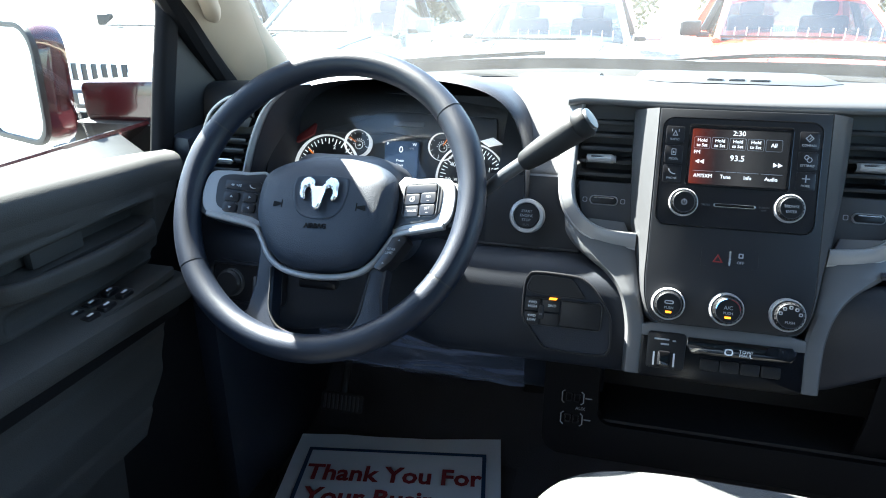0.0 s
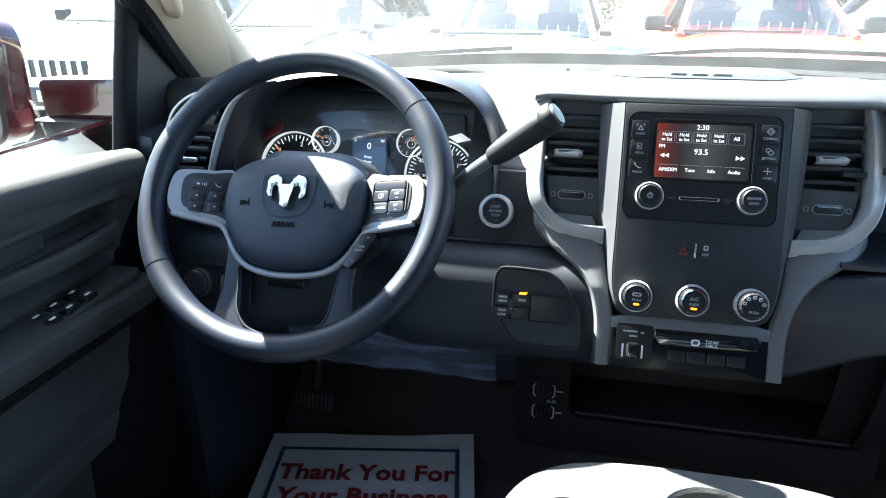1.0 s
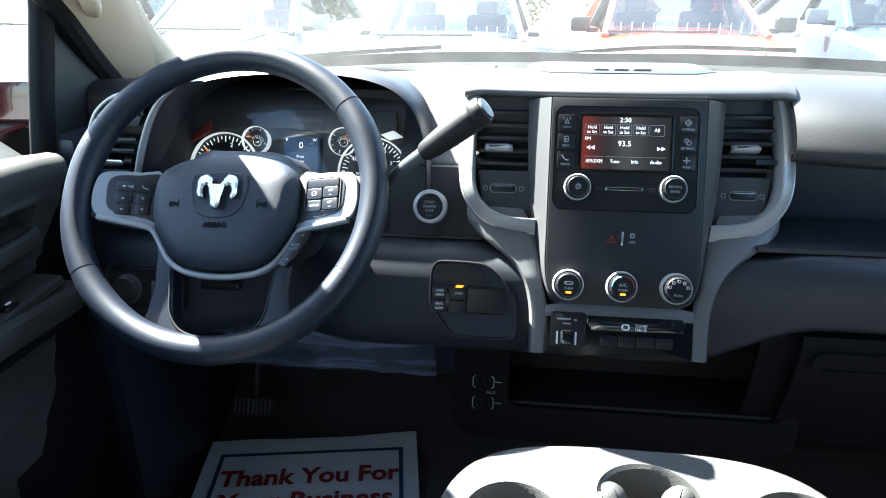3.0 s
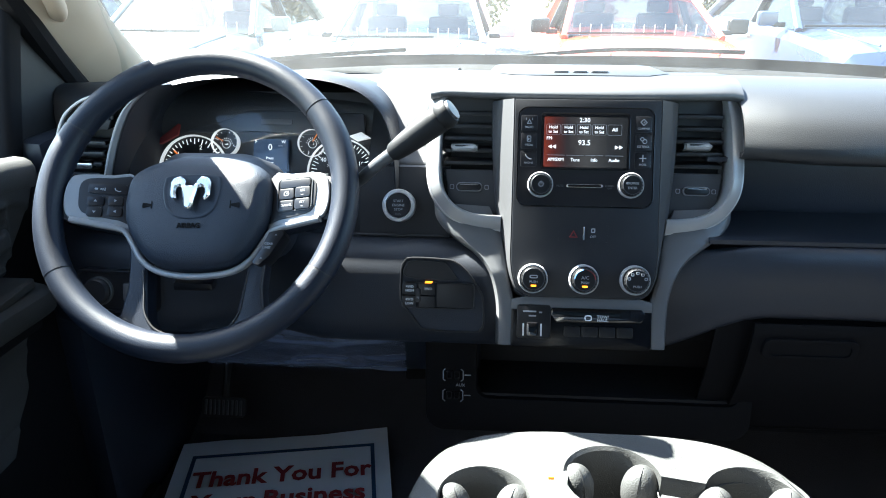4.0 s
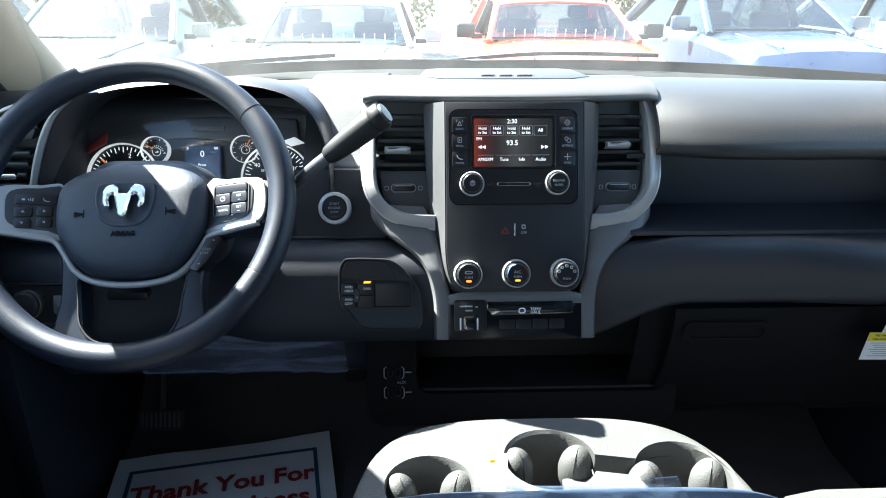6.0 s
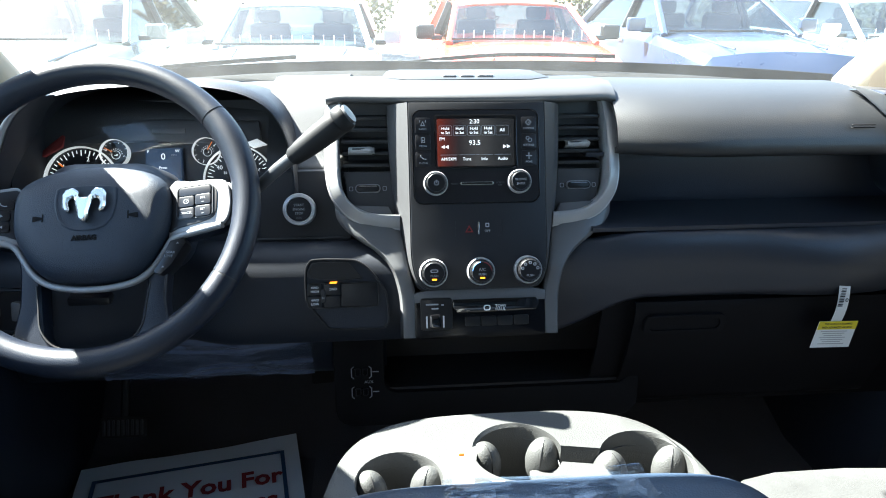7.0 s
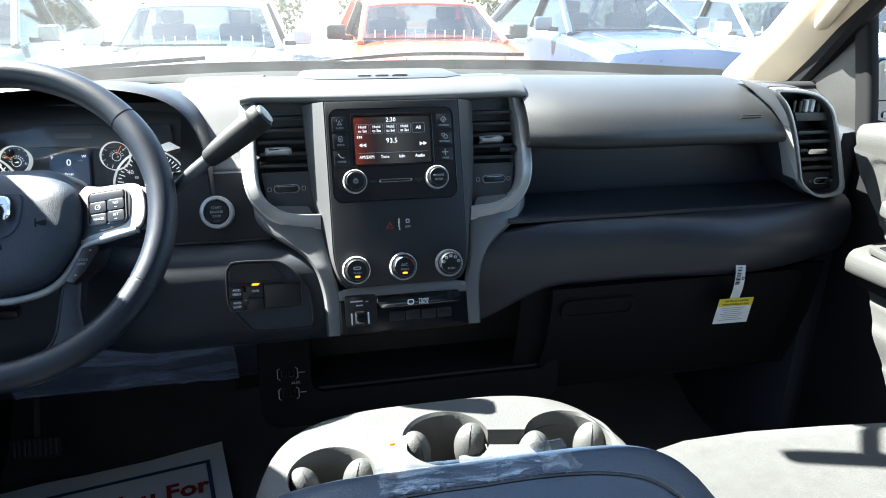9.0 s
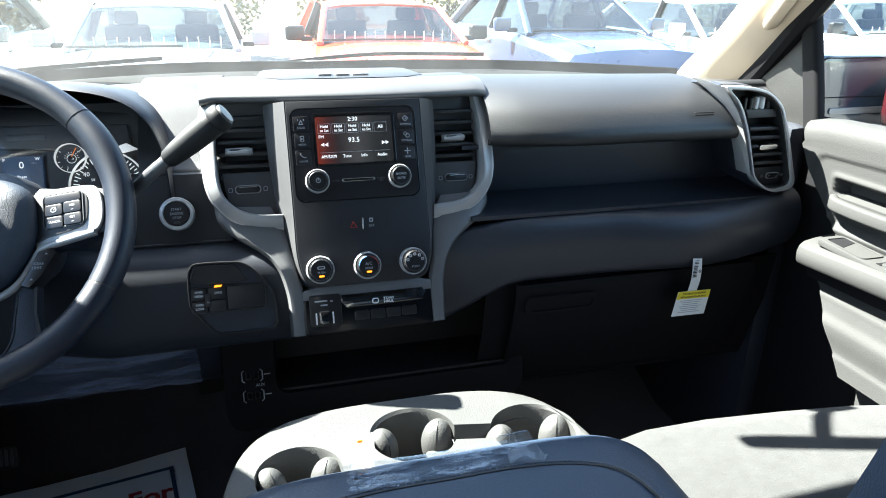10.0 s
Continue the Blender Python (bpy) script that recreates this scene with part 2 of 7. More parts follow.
M_ARM = surf("dark_maroon_paint", (0.040, 0.006, 0.008), 0.22, var=0.1, coat=1.0, bump=0.0)


# ---------- mesh tools ----------
def steps(a, b, n):
    return [a + (b - a) * k / n for k in range(n + 1)]


def world_of(ob):
    m = ob.matrix_basis
    return m if ob.parent is None else world_of(ob.parent) @ ob.matrix_parent_inverse @ m


def part(name, bm, material, parent=None, label="", smooth=35.0):
    """Links a bmesh, whose points are in the parent's build space, as one mesh object."""
    bmesh.ops.recalc_face_normals(bm, faces=bm.faces[:])
    me = bpy.data.meshes.new(name)
    bm.to_mesh(me)
    bm.free()
    me.materials.append(material)
    if smooth:
        me.polygons.foreach_set("use_smooth", [True] * len(me.polygons))
        me.set_sharp_from_angle(angle=radians(smooth))
    ob = new(name, me)
    if parent is not None:
        ob.parent = parent
        ob.matrix_parent_inverse = world_of(parent).inverted()
    if label:
        ob["label"] = label
    return ob


def thing(name, at, label, category, group="", kind=""):
    """An Empty at a thing's base; its parts are built in world coordinates."""
    ob = new(name)
    ob.empty_display_size = 0.05
    ob.location = at
    return tagged(ob, label, category, group, kind)


def loft(rings, closed=True, caps=True, loop=False):
    bm = bmesh.new()
    rows = [[bm.verts.new(p) for p in r] for r in rings]
    n = len(rows[0])
    pairs = list(zip(rows, rows[1:])) + ([(rows[-1], rows[0])] if loop else [])
    for a, b in pairs:
        for i in range(n if closed else n - 1):
            j = (i + 1) % n
            bm.faces.new((a[i], a[j], b[j], b[i]))
    if caps and closed and not loop:
        bm.faces.new(rows[0])
        bm.faces.new(rows[-1])
    return bm


def thick(bm, t):
    """Gives an open sheet a thickness, to its back."""
    bmesh.ops.recalc_face_normals(bm, faces=bm.faces[:])
    bmesh.ops.solidify(bm, geom=bm.faces[:] , thickness=t)
    return bm


def bevel(bm, w, seg=2, limit=40.0):
    edges = [e for e in bm.edges if len(e.link_faces) == 2 and e.calc_face_angle(0) > radians(limit)]
    if edges and w > 0:
        bmesh.ops.bevel(bm, geom=edges, offset=w, segments=seg, profile=0.6, affect="EDGES", clamp_overlap=True)
    return bm


def box(c, s, b=0.0, seg=2, m=None):
    bm = bmesh.new()
    bmesh.ops.create_cube(bm, size=1.0)
    for v in bm.verts:
        v.co = Vector((v.co.x * s[0], v.co.y * s[1], v.co.z * s[2]))
    bevel(bm, b, seg)
    bm.transform((m if m is not None else Matrix.Identity(4)) @ Matrix.Translation(c))
    return bm


def rrect(w, h, r, n=5, cx=0.0, cy=0.0):
    """A rounded rectangle, anticlockwise."""
    out = []
    for sx, sy, a0 in ((1, 1, 0), (-1, 1, 90), (-1, -1, 180), (1, -1, 270)):
        for k in range(n + 1):
            a = radians(a0 + 90 * k / n)
            out.append((cx + sx * (w / 2 - r) + r * math.cos(a), cy + sy * (h / 2 - r) + r * math.sin(a)))
    return out


def smooth_path(pts, n=6, closed=False):
    """A Catmull-Rom curve through the points."""
    pts = [Vector(p) for p in pts]
    out, k = [], len(pts)
    for i in range(k if closed else k - 1):
        p = [pts[(i + d) % k] if closed else pts[min(max(i + d, 0), k - 1)] for d in (-1, 0, 1, 2)]
        for j in range(n):
            t = j / n
            out.append(0.5 * (2 * p[1] + (p[2] - p[0]) * t + (2 * p[0] - 5 * p[1] + 4 * p[2] - p[3]) * t * t + (3 * p[1] - p[0] - 3 * p[2] + p[3]) * t ** 3))
    return out if closed else out + [pts[-1]]


def curve2(pts, n=6, closed=False):
    return [(v.x, v.y) for v in smooth_path([(x, y, 0) for x, y in pts], n, closed)]


def prism(outline, d0, d1, m, b=0.0, seg=2):
    """An outline in the u, v plane of m, from depth d0 to d1 along w."""
    bm = loft([[(x, y, d0) for x, y in outline], [(x, y, d1) for x, y in outline]])
    bmesh.ops.recalc_face_normals(bm, faces=bm.faces[:])
    bevel(bm, b, seg, 50)
    bm.transform(m)
    return bm


def sweep(path, prof, closed=False, up=(0, 0, 1), caps=True):
    """A profile (a across, b along up) carried along a path."""
    path, rings, n, up = [Vector(p) for p in path], [], len(path), Vector(up)
    for i, p in enumerate(path):
        a, b = (path[i - 1], path[(i + 1) % n]) if closed else (path[max(i - 1, 0)], path[min(i + 1, n - 1)])
        t = (b - a).normalized()
        side = t.cross(up).normalized()
        over = side.cross(t)
        rings.append([p + side * x + over * y for x, y in prof])
    return loft(rings, True, caps, closed)


def tube(path, r, n=10, closed=False, up=(0, 0, 1)):
    return sweep(path, [(r * math.cos(2 * math.pi * k / n), r * math.sin(2 * math.pi * k / n)) for k in range(n)], closed, up)


def lathe(prof, m, n=32, caps=True):
    """A profile of (radius, w) turned about the w axis of m."""
    bm = loft([[(r * math.cos(2 * math.pi * k / n), r * math.sin(2 * math.pi * k / n), w) for k in range(n)] for r, w in prof], True, caps)
    bm.transform(m)
    return bm


def ring_plate(outer, inner, d0, d1, m, b=0.0):
    """A frame between two outlines with the same number of points."""
    rings = [[(x, y, d) for x, y in o] for o, d in ((outer, d0), (outer, d1), (inner, d1), (inner, d0))]
    bm = loft(rings, True, False, True)
    bmesh.ops.recalc_face_normals(bm, faces=bm.faces[:])
    bevel(bm, b, 2, 50)
    bm.transform(m)
    return bm


def writing(name, body, size, m, material, parent, depth=0.0003, align="CENTER", squeeze=1.0, label="", bold=0.0):
    """Raised lettering in Blender's own font on the u, v plane of m."""
    cu = bpy.data.curves.new("letters", "FONT")
    cu.body, cu.size, cu.extrude, cu.align_x, cu.align_y, cu.resolution_u = body, size, depth, align, "CENTER", 2
    cu.offset = bold
    ob = bpy.data.objects.new("letters", cu)
    scene.collection.objects.link(ob)
    me = bpy.data.meshes.new_from_object(ob.evaluated_get(bpy.context.evaluated_depsgraph_get()))
    bpy.data.objects.remove(ob)
    bpy.data.curves.remove(cu)
    bm = bmesh.new()
    bm.from_mesh(me)
    bpy.data.meshes.remove(me)
    bm.transform(m @ Matrix.Diagonal((squeeze, 1, 1, 1)))
    return part(name, bm, material, parent, label, 0)


def plane_at(o, lean, turn=0.0):
    """u to the right, v up a face that leans forward at the top, w out of it towards the cab."""
    a = radians(lean)
    m = Matrix(((1, 0, 0, 0), (0, math.sin(a), -math.cos(a), 0), (0, math.cos(a), math.sin(a), 0), (0, 0, 0, 1)))
    return Matrix.Translation(o) @ Matrix.Rotation(radians(turn), 4, "Z") @ m


def at2(m, u, v, w=0.0):
    return m @ Matrix.Translation((u, v, w))


# ---------- the cab shell ----------
GROUND = -0.80


def base_y(x):
    """Where the windscreen meets the dash."""
    return 0.56 - 0.43 * x * x


def top_y(x):
    return -0.14 - 0.34 * x ** 4


# floor with its carpet rising to the toe board
def cab_floor():
    xs = [-0.78, -0.5, -0.22, -0.12, 0.0, 0.12, 0.22, 0.5, 0.78]
    hump = [0, 0, 0.02, 0.09, 0.10, 0.09, 0.02, 0, 0]
    ys = [(-2.1, -0.035), (0.30, -0.035), (0.42, 0.01), (0.60, 0.19), (0.66, 0.42), (0.66, 0.70)]
    bm = loft([[(x, y, z + h) for x, h in zip(xs, hump)] for y, z in ys], False, False)
    return part("floor", thick(bm, 0.03), M_CARPET)


tagged(cab_floor(), "black carpeted cab floor with toe board", "floor", kind="structure")

# roof and headliner
roof_rings = []
for y, z in ((-2.1, 1.36), (-1.9, 1.44), (-1.0, 1.47), (-0.45, 1.455), (-0.07, 1.405)):
    roof_rings.append([(x, y - 0.05 * x * x, z - 0.09 * (abs(x) / 0.72) ** 4) for x in (-0.72, -0.6, -0.4, 0, 0.4, 0.6, 0.72)])
tagged(part("ceiling", thick(loft(roof_rings, False, False), 0.02), M_HEADLINER), "grey woven headliner", "ceiling", kind="structure")
roof_skin = [[(x * 1.06, y * 1.01, z + 0.04) for x, y, z in r] for r in roof_rings]
tagged(part("roof", thick(loft(roof_skin, False, False), 0.006), M_MAROON), "maroon painted steel cab roof", "roof", kind="structure")

# windscreen
wind = []
for k in range(9):
    f = k / 8
    row = []
    for i in range(17):
        x0 = -0.80 + 1.60 * i / 16
        x = x0 * (1 - 0.16 * f)
        row.append((x, base_y(x0) * (1 - f) + top_y(x0) * f + 0.03 * math.sin(math.pi * f), 0.765 + (1.395 - 0.765) * f))
    wind.append(row)
screen = tagged(part("window_1", loft(wind, False, False), M_GLASS), "clear curved windscreen of the cab", "windscreen", kind="structure")
screen.visible_shadow = False


# cowl outside the glass, with its wipers
cowl_rows = []
for k in range(33):
    x = -0.86 + 1.72 * k / 32
    y = base_y(x)
    cowl_rows.append([(x, y + 0.01, 0.760), (x, y + 0.05, 0.782), (x, y + 0.16, 0.780), (x, y + 0.24, 0.750), (x, y + 0.25, 0.60)])
tagged(part("cowl", thick(loft(cowl_rows, False, False), 0.004), M_FRIT), "black plastic cowl below the windscreen", "cowl", kind="structure")


def wiper(x0, x1, group):
    w = thing("wiper", (x0, base_y(x0) + 0.1, 0.79), "black wiper arm parked on the windscreen base", "wiper", group)
    path = [(x0 + (x1 - x0) * t, base_y(x0 + (x1 - x0) * t) + 0.045 - 0.02 * t, 0.792 + 0.007 * math.sin(t * 2.6)) for t in [k / 12 for k in range(13)]]
    part("blade", sweep(path, [(-0.006, -0.011), (0.006, -0.011), (0.004, 0.009), (-0.004, 0.009)]), M_GASKET, w)
    arm = [(x0 - 0.02, base_y(x0) + 0.13, 0.79), (x0 + (x1 - x0) * 0.25, base_y(x0) + 0.09, 0.812), (x0 + (x1 - x0) * 0.55, base_y((x0 + x1) / 2) + 0.06, 0.816)]
    part("arm", sweep(smooth_path(arm, 5), [(-0.006, -0.004), (0.006, -0.004), (0.006, 0.004), (-0.006, 0.004)]), M_FRIT, w)
    part("pivot", lathe([(0.018, 0), (0.018, 0.012), (0.012, 0.02)], Matrix.Translation((x0 - 0.02, base_y(x0) + 0.13, 0.775)), 16), M_FRIT, w)


wiper(-0.66, -0.02, "windscreen wipers")
wiper(-0.06, 0.74, "windscreen wipers")

# hood of the truck, falling away ahead of the cowl
hood_rows = [[(x, y, z - 0.05 * (abs(x) / 0.9) ** 3) for x in (-0.95, -0.9, -0.6, -0.3, 0, 0.3, 0.6, 0.9, 0.95)]
             for y, z in ((0.50, 0.735), (0.83, 0.728), (1.3, 0.68), (1.9, 0.56), (2.1, 0.46), (2.14, 0.2))]
own_truck = thing("truck_body", (0, 1.2, GROUND), "maroon pickup body around the cab", "truck")
part("hood", thick(loft(hood_rows, False, False), 0.01), M_MAROON, own_truck)


def fender(s):
    bm = loft([[(s * 0.93, y, z), (s * 1.00, y, z - 0.05), (s * 1.01, y, z - 0.40), (s * 1.0, y, -0.30)] for y, z in ((0.12, 0.66), (0.6, 0.69), (1.3, 0.64), (2.0, 0.52))], False, False)
    part("fender", thick(bm, 0.01), M_MAROON, own_truck)


fender(-1)
fender(1)

# ---------- doors, pillars and side glass ----------
BELTS = {-1: [(0.05, 0.709), (-0.058, 0.726), (-0.158, 0.733), (-0.249, 0.741), (-0.324, 0.747), (-1.12, 0.766)],
         1: [(0.05, 0.728), (0.0, 0.748), (-0.03, 0.756), (-0.07, 0.761), (-0.30, 0.767), (-1.12, 0.774)]}


def belt_z(y, s):
    b = BELTS[s]
    for (y0, z0), (y1, z1) in zip(b, b[1:]):
        if y >= y1:
            return z0 + (z1 - z0) * (y0 - y) / (y0 - y1)
    return b[-1][1]


def ease(v):
    v = min(1.0, max(0.0, v))
    return v * v * (3 - 2 * v)


def pillow(y, z, cy, cz, hw, hh, r):
    """Distance inside a rounded rectangle of the door's face (positive within)."""
    dy, dz = abs(y - cy) - hw + r, abs(z - cz) - hh + r
    return r - math.hypot(max(dy, 0), max(dz, 0)) - min(max(dy, dz), 0)


def door_depth(y, z, b):
    """How far from the cab's middle the moulded inner panel lies at a height below the belt line b."""
    x = 0.750 + 0.008 * ease((b - 0.03 - z) / 0.12)
    top = b - 0.045
    x += 0.0035 * ease(pillow(y, z, -0.52, (top + 0.50) / 2, 0.475, (top - 0.50) / 2, 0.035) / 0.006)
    # pull bay: a framed recess, its upper pocket deep, its lower one shallow
    x -= 0.0035 * ease(pillow(y, z, -0.225, 0.643, 0.135, 0.050, 0.012) / 0.005) - 0.004 * ease(pillow(y, z, -0.225, 0.643, 0.127, 0.042, 0.010) / 0.004)
    x += 0.022 * ease(pillow(y, z, -0.225, 0.668, 0.122, 0.0135, 0.006) / 0.004)
    x += 0.007 * ease(pillow(y, z, -0.225, 0.616, 0.122, 0.0115, 0.006) / 0.008)
    if z < 0.545:
        x -= 0.026 + 0.004 * ease((0.50 - z) / 0.03) + 0.007 * ease((0.480 - z) / 0.020) - 0.003 * ease((0.455 - z) / 0.03)
        x -= 0.0030 * ease((0.422 - z) / 0.005)
        x += 0.040 * ease((0.390 - z) / 0.012)
    return x


def door_front(z):
    """Where the panel's front edge runs, cut back below the dash end."""
    line = [(0.78, 0.016), (0.743, -0.001), (0.711, -0.019), (0.659, -0.049), (0.594, -0.109), (0.545, -0.115), (0.521, -0.118), (0.407, -0.203), (0.385, -0.218), (0.02, -0.25)]
    for (z0, y0), (z1, y1) in zip(line, line[1:]):
        if z >= z1:
            return y0 + (y1 - y0) * (z0 - z) / (z0 - z1)
    return line[-1][1]


def door(s, name):
    d = thing(name, (s * 0.8, -0.5, -0.05), "charcoal plastic front door panel with armrest and window", "door", kind="structure")
    ys = [0.035, 0.02, -0.02, -0.08, -0.2, -0.35, -0.6, -0.9, -1.10]
    # inner panel: rolled top ledge over a moulded face
    levels = sorted(set([round(0.765 - 0.0035 * k, 4) for k in range(12, 118)] + [0.33, 0.25, 0.15, 0.05, 0.02]), reverse=True)
    runs = [0.0, 0.003] + steps(0.008, 0.30, 62) + steps(0.32, 1.0, 26)
    rows = []
    for q in runs:
        row = []
        for k, (x, up) in enumerate(((0.800, -0.006), (0.800, 0.004), (0.786, 0.009), (0.768, 0.008), (0.758, 0.004), (0.751, -0.004), (0.748, -0.014), (0.7485, -0.026))):
            y = 0.010 - 0.004 * k + (-1.10 - 0.010) * q
            row.append((s * (x + 0.012 * (1 - ease(q / 0.006))), y, belt_z(y, s) + up))
        for z in levels:
            y0 = door_front(z)
            y = y0 + (-1.10 - y0) * q
            b = belt_z(y, s)
            zz = min(z, b - 0.030 - 0.0002 * (0.73 - z))
            row.append((s * (door_depth(y, zz, b) + 0.012 * (1 - ease(q / 0.006))), y, zz))
        rows.append(row)
    part("panel", loft(rows, False, False), M_DOOR, d, smooth=50)
    # soft-edged armrest shelf
    rows = []
    for y, grow in ((-0.098, 0.55), (-0.101, 0.85), (-0.108, 0.97), (-0.125, 1.0), (-0.25, 1.0), (-0.5, 1.04), (-0.8, 1.04), (-0.95, 0.6), (-0.99, 0.1)):
        zt = 0.582 + 0.055 * min(0.5, -y - 0.1)
        w = 0.074 * grow
        rows.append([(s * 0.785, y, zt + 0.004), (s * (0.772 - w * 0.55), y, zt), (s * (0.772 - w * 0.86), y, zt - 0.004), (s * (0.772 - w * 0.96), y, zt - 0.009), (s * (0.772 - w), y, zt - 0.017),
                     (s * (0.772 - w * 0.98), y, zt - 0.032), (s * (0.772 - w * 0.92), y, zt - 0.038), (s * 0.785, y, zt - 0.046)])
    arm = part("armrest", loft(rows, True, True), M_DOOR, d)
    # solid black strip that stands in for the shade under the armrest
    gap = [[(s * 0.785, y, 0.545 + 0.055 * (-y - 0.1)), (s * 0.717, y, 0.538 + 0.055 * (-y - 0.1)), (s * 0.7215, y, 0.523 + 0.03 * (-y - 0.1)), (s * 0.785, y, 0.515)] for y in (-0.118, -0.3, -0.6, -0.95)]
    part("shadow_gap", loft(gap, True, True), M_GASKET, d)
    # bowed pull bar across the bay
    pull = [(s * 0.760, -0.100, 0.6450), (s * 0.747, -0.118, 0.6440), (s * 0.740, -0.17, 0.6445), (s * 0.738, -0.225, 0.6455), (s * 0.740, -0.28, 0.6475), (s * 0.747, -0.335, 0.6500), (s * 0.760, -0.350, 0.6510)]
    part("door_handle", sweep(smooth_path(pull, 5), rrect(0.014, 0.022, 0.005, 3), False, (0, 0, 1)), M_DOOR, d, "moulded pull bar")
    part("release_lever", box((s * 0.768, -0.255, 0.668), (0.012, 0.080, 0.022), 0.004), M_DOOR, d)
    # tray and window switches let into the armrest
    top = Matrix.Translation((s * 0.737, -0.215, 0.5885)) @ Matrix(((0, s, 0, 0), (1, 0, 0, 0), (0.055, 0, 1, 0), (0, 0, 0, 1)))
    length = 0.20 if s < 0 else 0.18
    plate = rrect(length, 0.050, 0.008, 4, -0.005, 0)
    part("switch_plate", prism(plate, -0.008, 0.0020, top, 0.0015), M_DOOR, d)
    if s > 0:
        part("cup_rim", ring_plate(rrect(0.078, 0.042, 0.008, 4, 0.036, 0), rrect(0.072, 0.036, 0.006, 4, 0.036, 0), 0.0, 0.0040, top, 0.0008), M_DOOR, d)
        # flat black patch paints the shaded front of the cup; no hollow is cut
        part("cup", prism([(0.072, -0.018), (0.072, 0.018), (0.052, 0.018), (0.040, -0.018)], 0.0, 0.0026, top), M_GASKET, d)
        part("window_switch", prism(rrect(0.030, 0.022, 0.004, 3, -0.040, 0.0), 0.0, 0.0060, top, 0.002), M_DOOR, d)
        part("switch_recess", prism([(-0.018, -0.012), (-0.018, 0.012), (-0.026, 0.012), (-0.026, -0.012)], 0.0, 0.0028, top), M_GASKET, d)
    else:
        for u in (-0.052, -0.024, 0.008):
            for v in (-0.011, 0.011):
                part("window_switch", prism(rrect(0.022, 0.014, 0.003, 3, u, v), -0.002, 0.0075, top, 0.002), M_RADIO, d)
                part("mark", prism(rrect(0.009, 0.004, 0.001, 2, u, v), 0.0077, 0.0081, top), M_WHITE, d)
    # stepped lower mouldings
    part("speaker_ring", lathe([(0.085, 0), (0.085, 0.006), (0.078, 0.009), (0.074, 0.004)], Matrix.Translation((s * 0.766, -0.34, 0.22)) @ Matrix.Rotation(radians(-90 * s), 4, "Y"), 36), M_DOOR, d)
    # outer skin below the glass
    skin = loft([[(s * 0.90, y, 0.742), (s * 0.96, y, 0.70), (s * 0.99, y, 0.35), (s * 0.96, y, -0.28), (s * 0.82, y, -0.30)] for y in (0.11, -0.4, -1.12)], False, False)
    part("outer_skin", thick(skin, 0.006), M_MAROON, d)
    sill = loft([[(s * 0.801, y, belt_z(y, s) - 0.03), (s * 0.801, y, belt_z(y, s) + 0.002), (s * 0.828, y, belt_z(y, s) + 0.002), (s * 0.83, y, belt_z(y, s) - 0.02), (s * 0.905, y, 0.742)] for y in ys], False, False)
    part("belt_seal", thick(sill, 0.003), M_BLACKTRIM, d)
    part("door_shell", box((s * 0.813, -0.49, 0.355), (0.008, 1.24, 0.71), 0.002, 1), M_GASKET, d)
    # frame: front post, sail panel, header
    part("front_post", sweep([(s * 0.812, 0.018, 0.71), (s * 0.808, 0.038, 0.80), (s * 0.800, 0.066, 0.92), (s * 0.795, 0.082, 0.985)],
                             rrect(0.034, 0.024, 0.008, 3), False, (1, 0, 0)), M_GASKET, d)
    sail = [(0.030, 0.722), (0.20, 0.735), (0.285, 0.765), (0.235, 0.845), (0.160, 0.915), (0.115, 0.965), (0.085, 0.965)]
    sp = Matrix.Translation((s * 0.806, 0, 0)) @ Matrix(((0, 0, -s, 0), (1, 0, 0, 0), (0, 1, 0, 0), (0, 0, 0, 1)))
    part("sail_panel", prism(sail, -0.01, 0.004, sp, 0.003), M_SAIL, d, "small triangular trim ahead of the window")
    hd = [(0.33, 0.765), (0.24, 0.880), (0.12, 0.985), (-0.02, 1.12), (-0.15, 1.235), (-0.30, 1.325), (-0.6, 1.365), (-1.12, 1.37)]
    part("window_header", sweep(smooth_path([(s * (0.822 - 0.16 * max(0, z - 0.78)), y, z) for y, z in hd], 4), rrect(0.035, 0.045, 0.01, 3), False, (0, 0, 1)), M_BLACKTRIM, d)
    glass = loft([[(s * 0.816, y, belt_z(y, s)) for y in (0.01, -0.3, -0.7, -1.1)],
                  [(s * 0.80, y, 1.05) for y in (0.05, -0.3, -0.7, -1.1)],
                  [(s * 0.765, y, z) for y, z in ((-0.16, 1.235), (-0.34, 1.335), (-0.7, 1.36), (-1.1, 1.365))]], False, False)
    g = part("window_pane", glass, M_SIDEGLASS, d)
    g.visible_shadow = False
    return d


door(-1, "door_1")
door(1, "door_2")


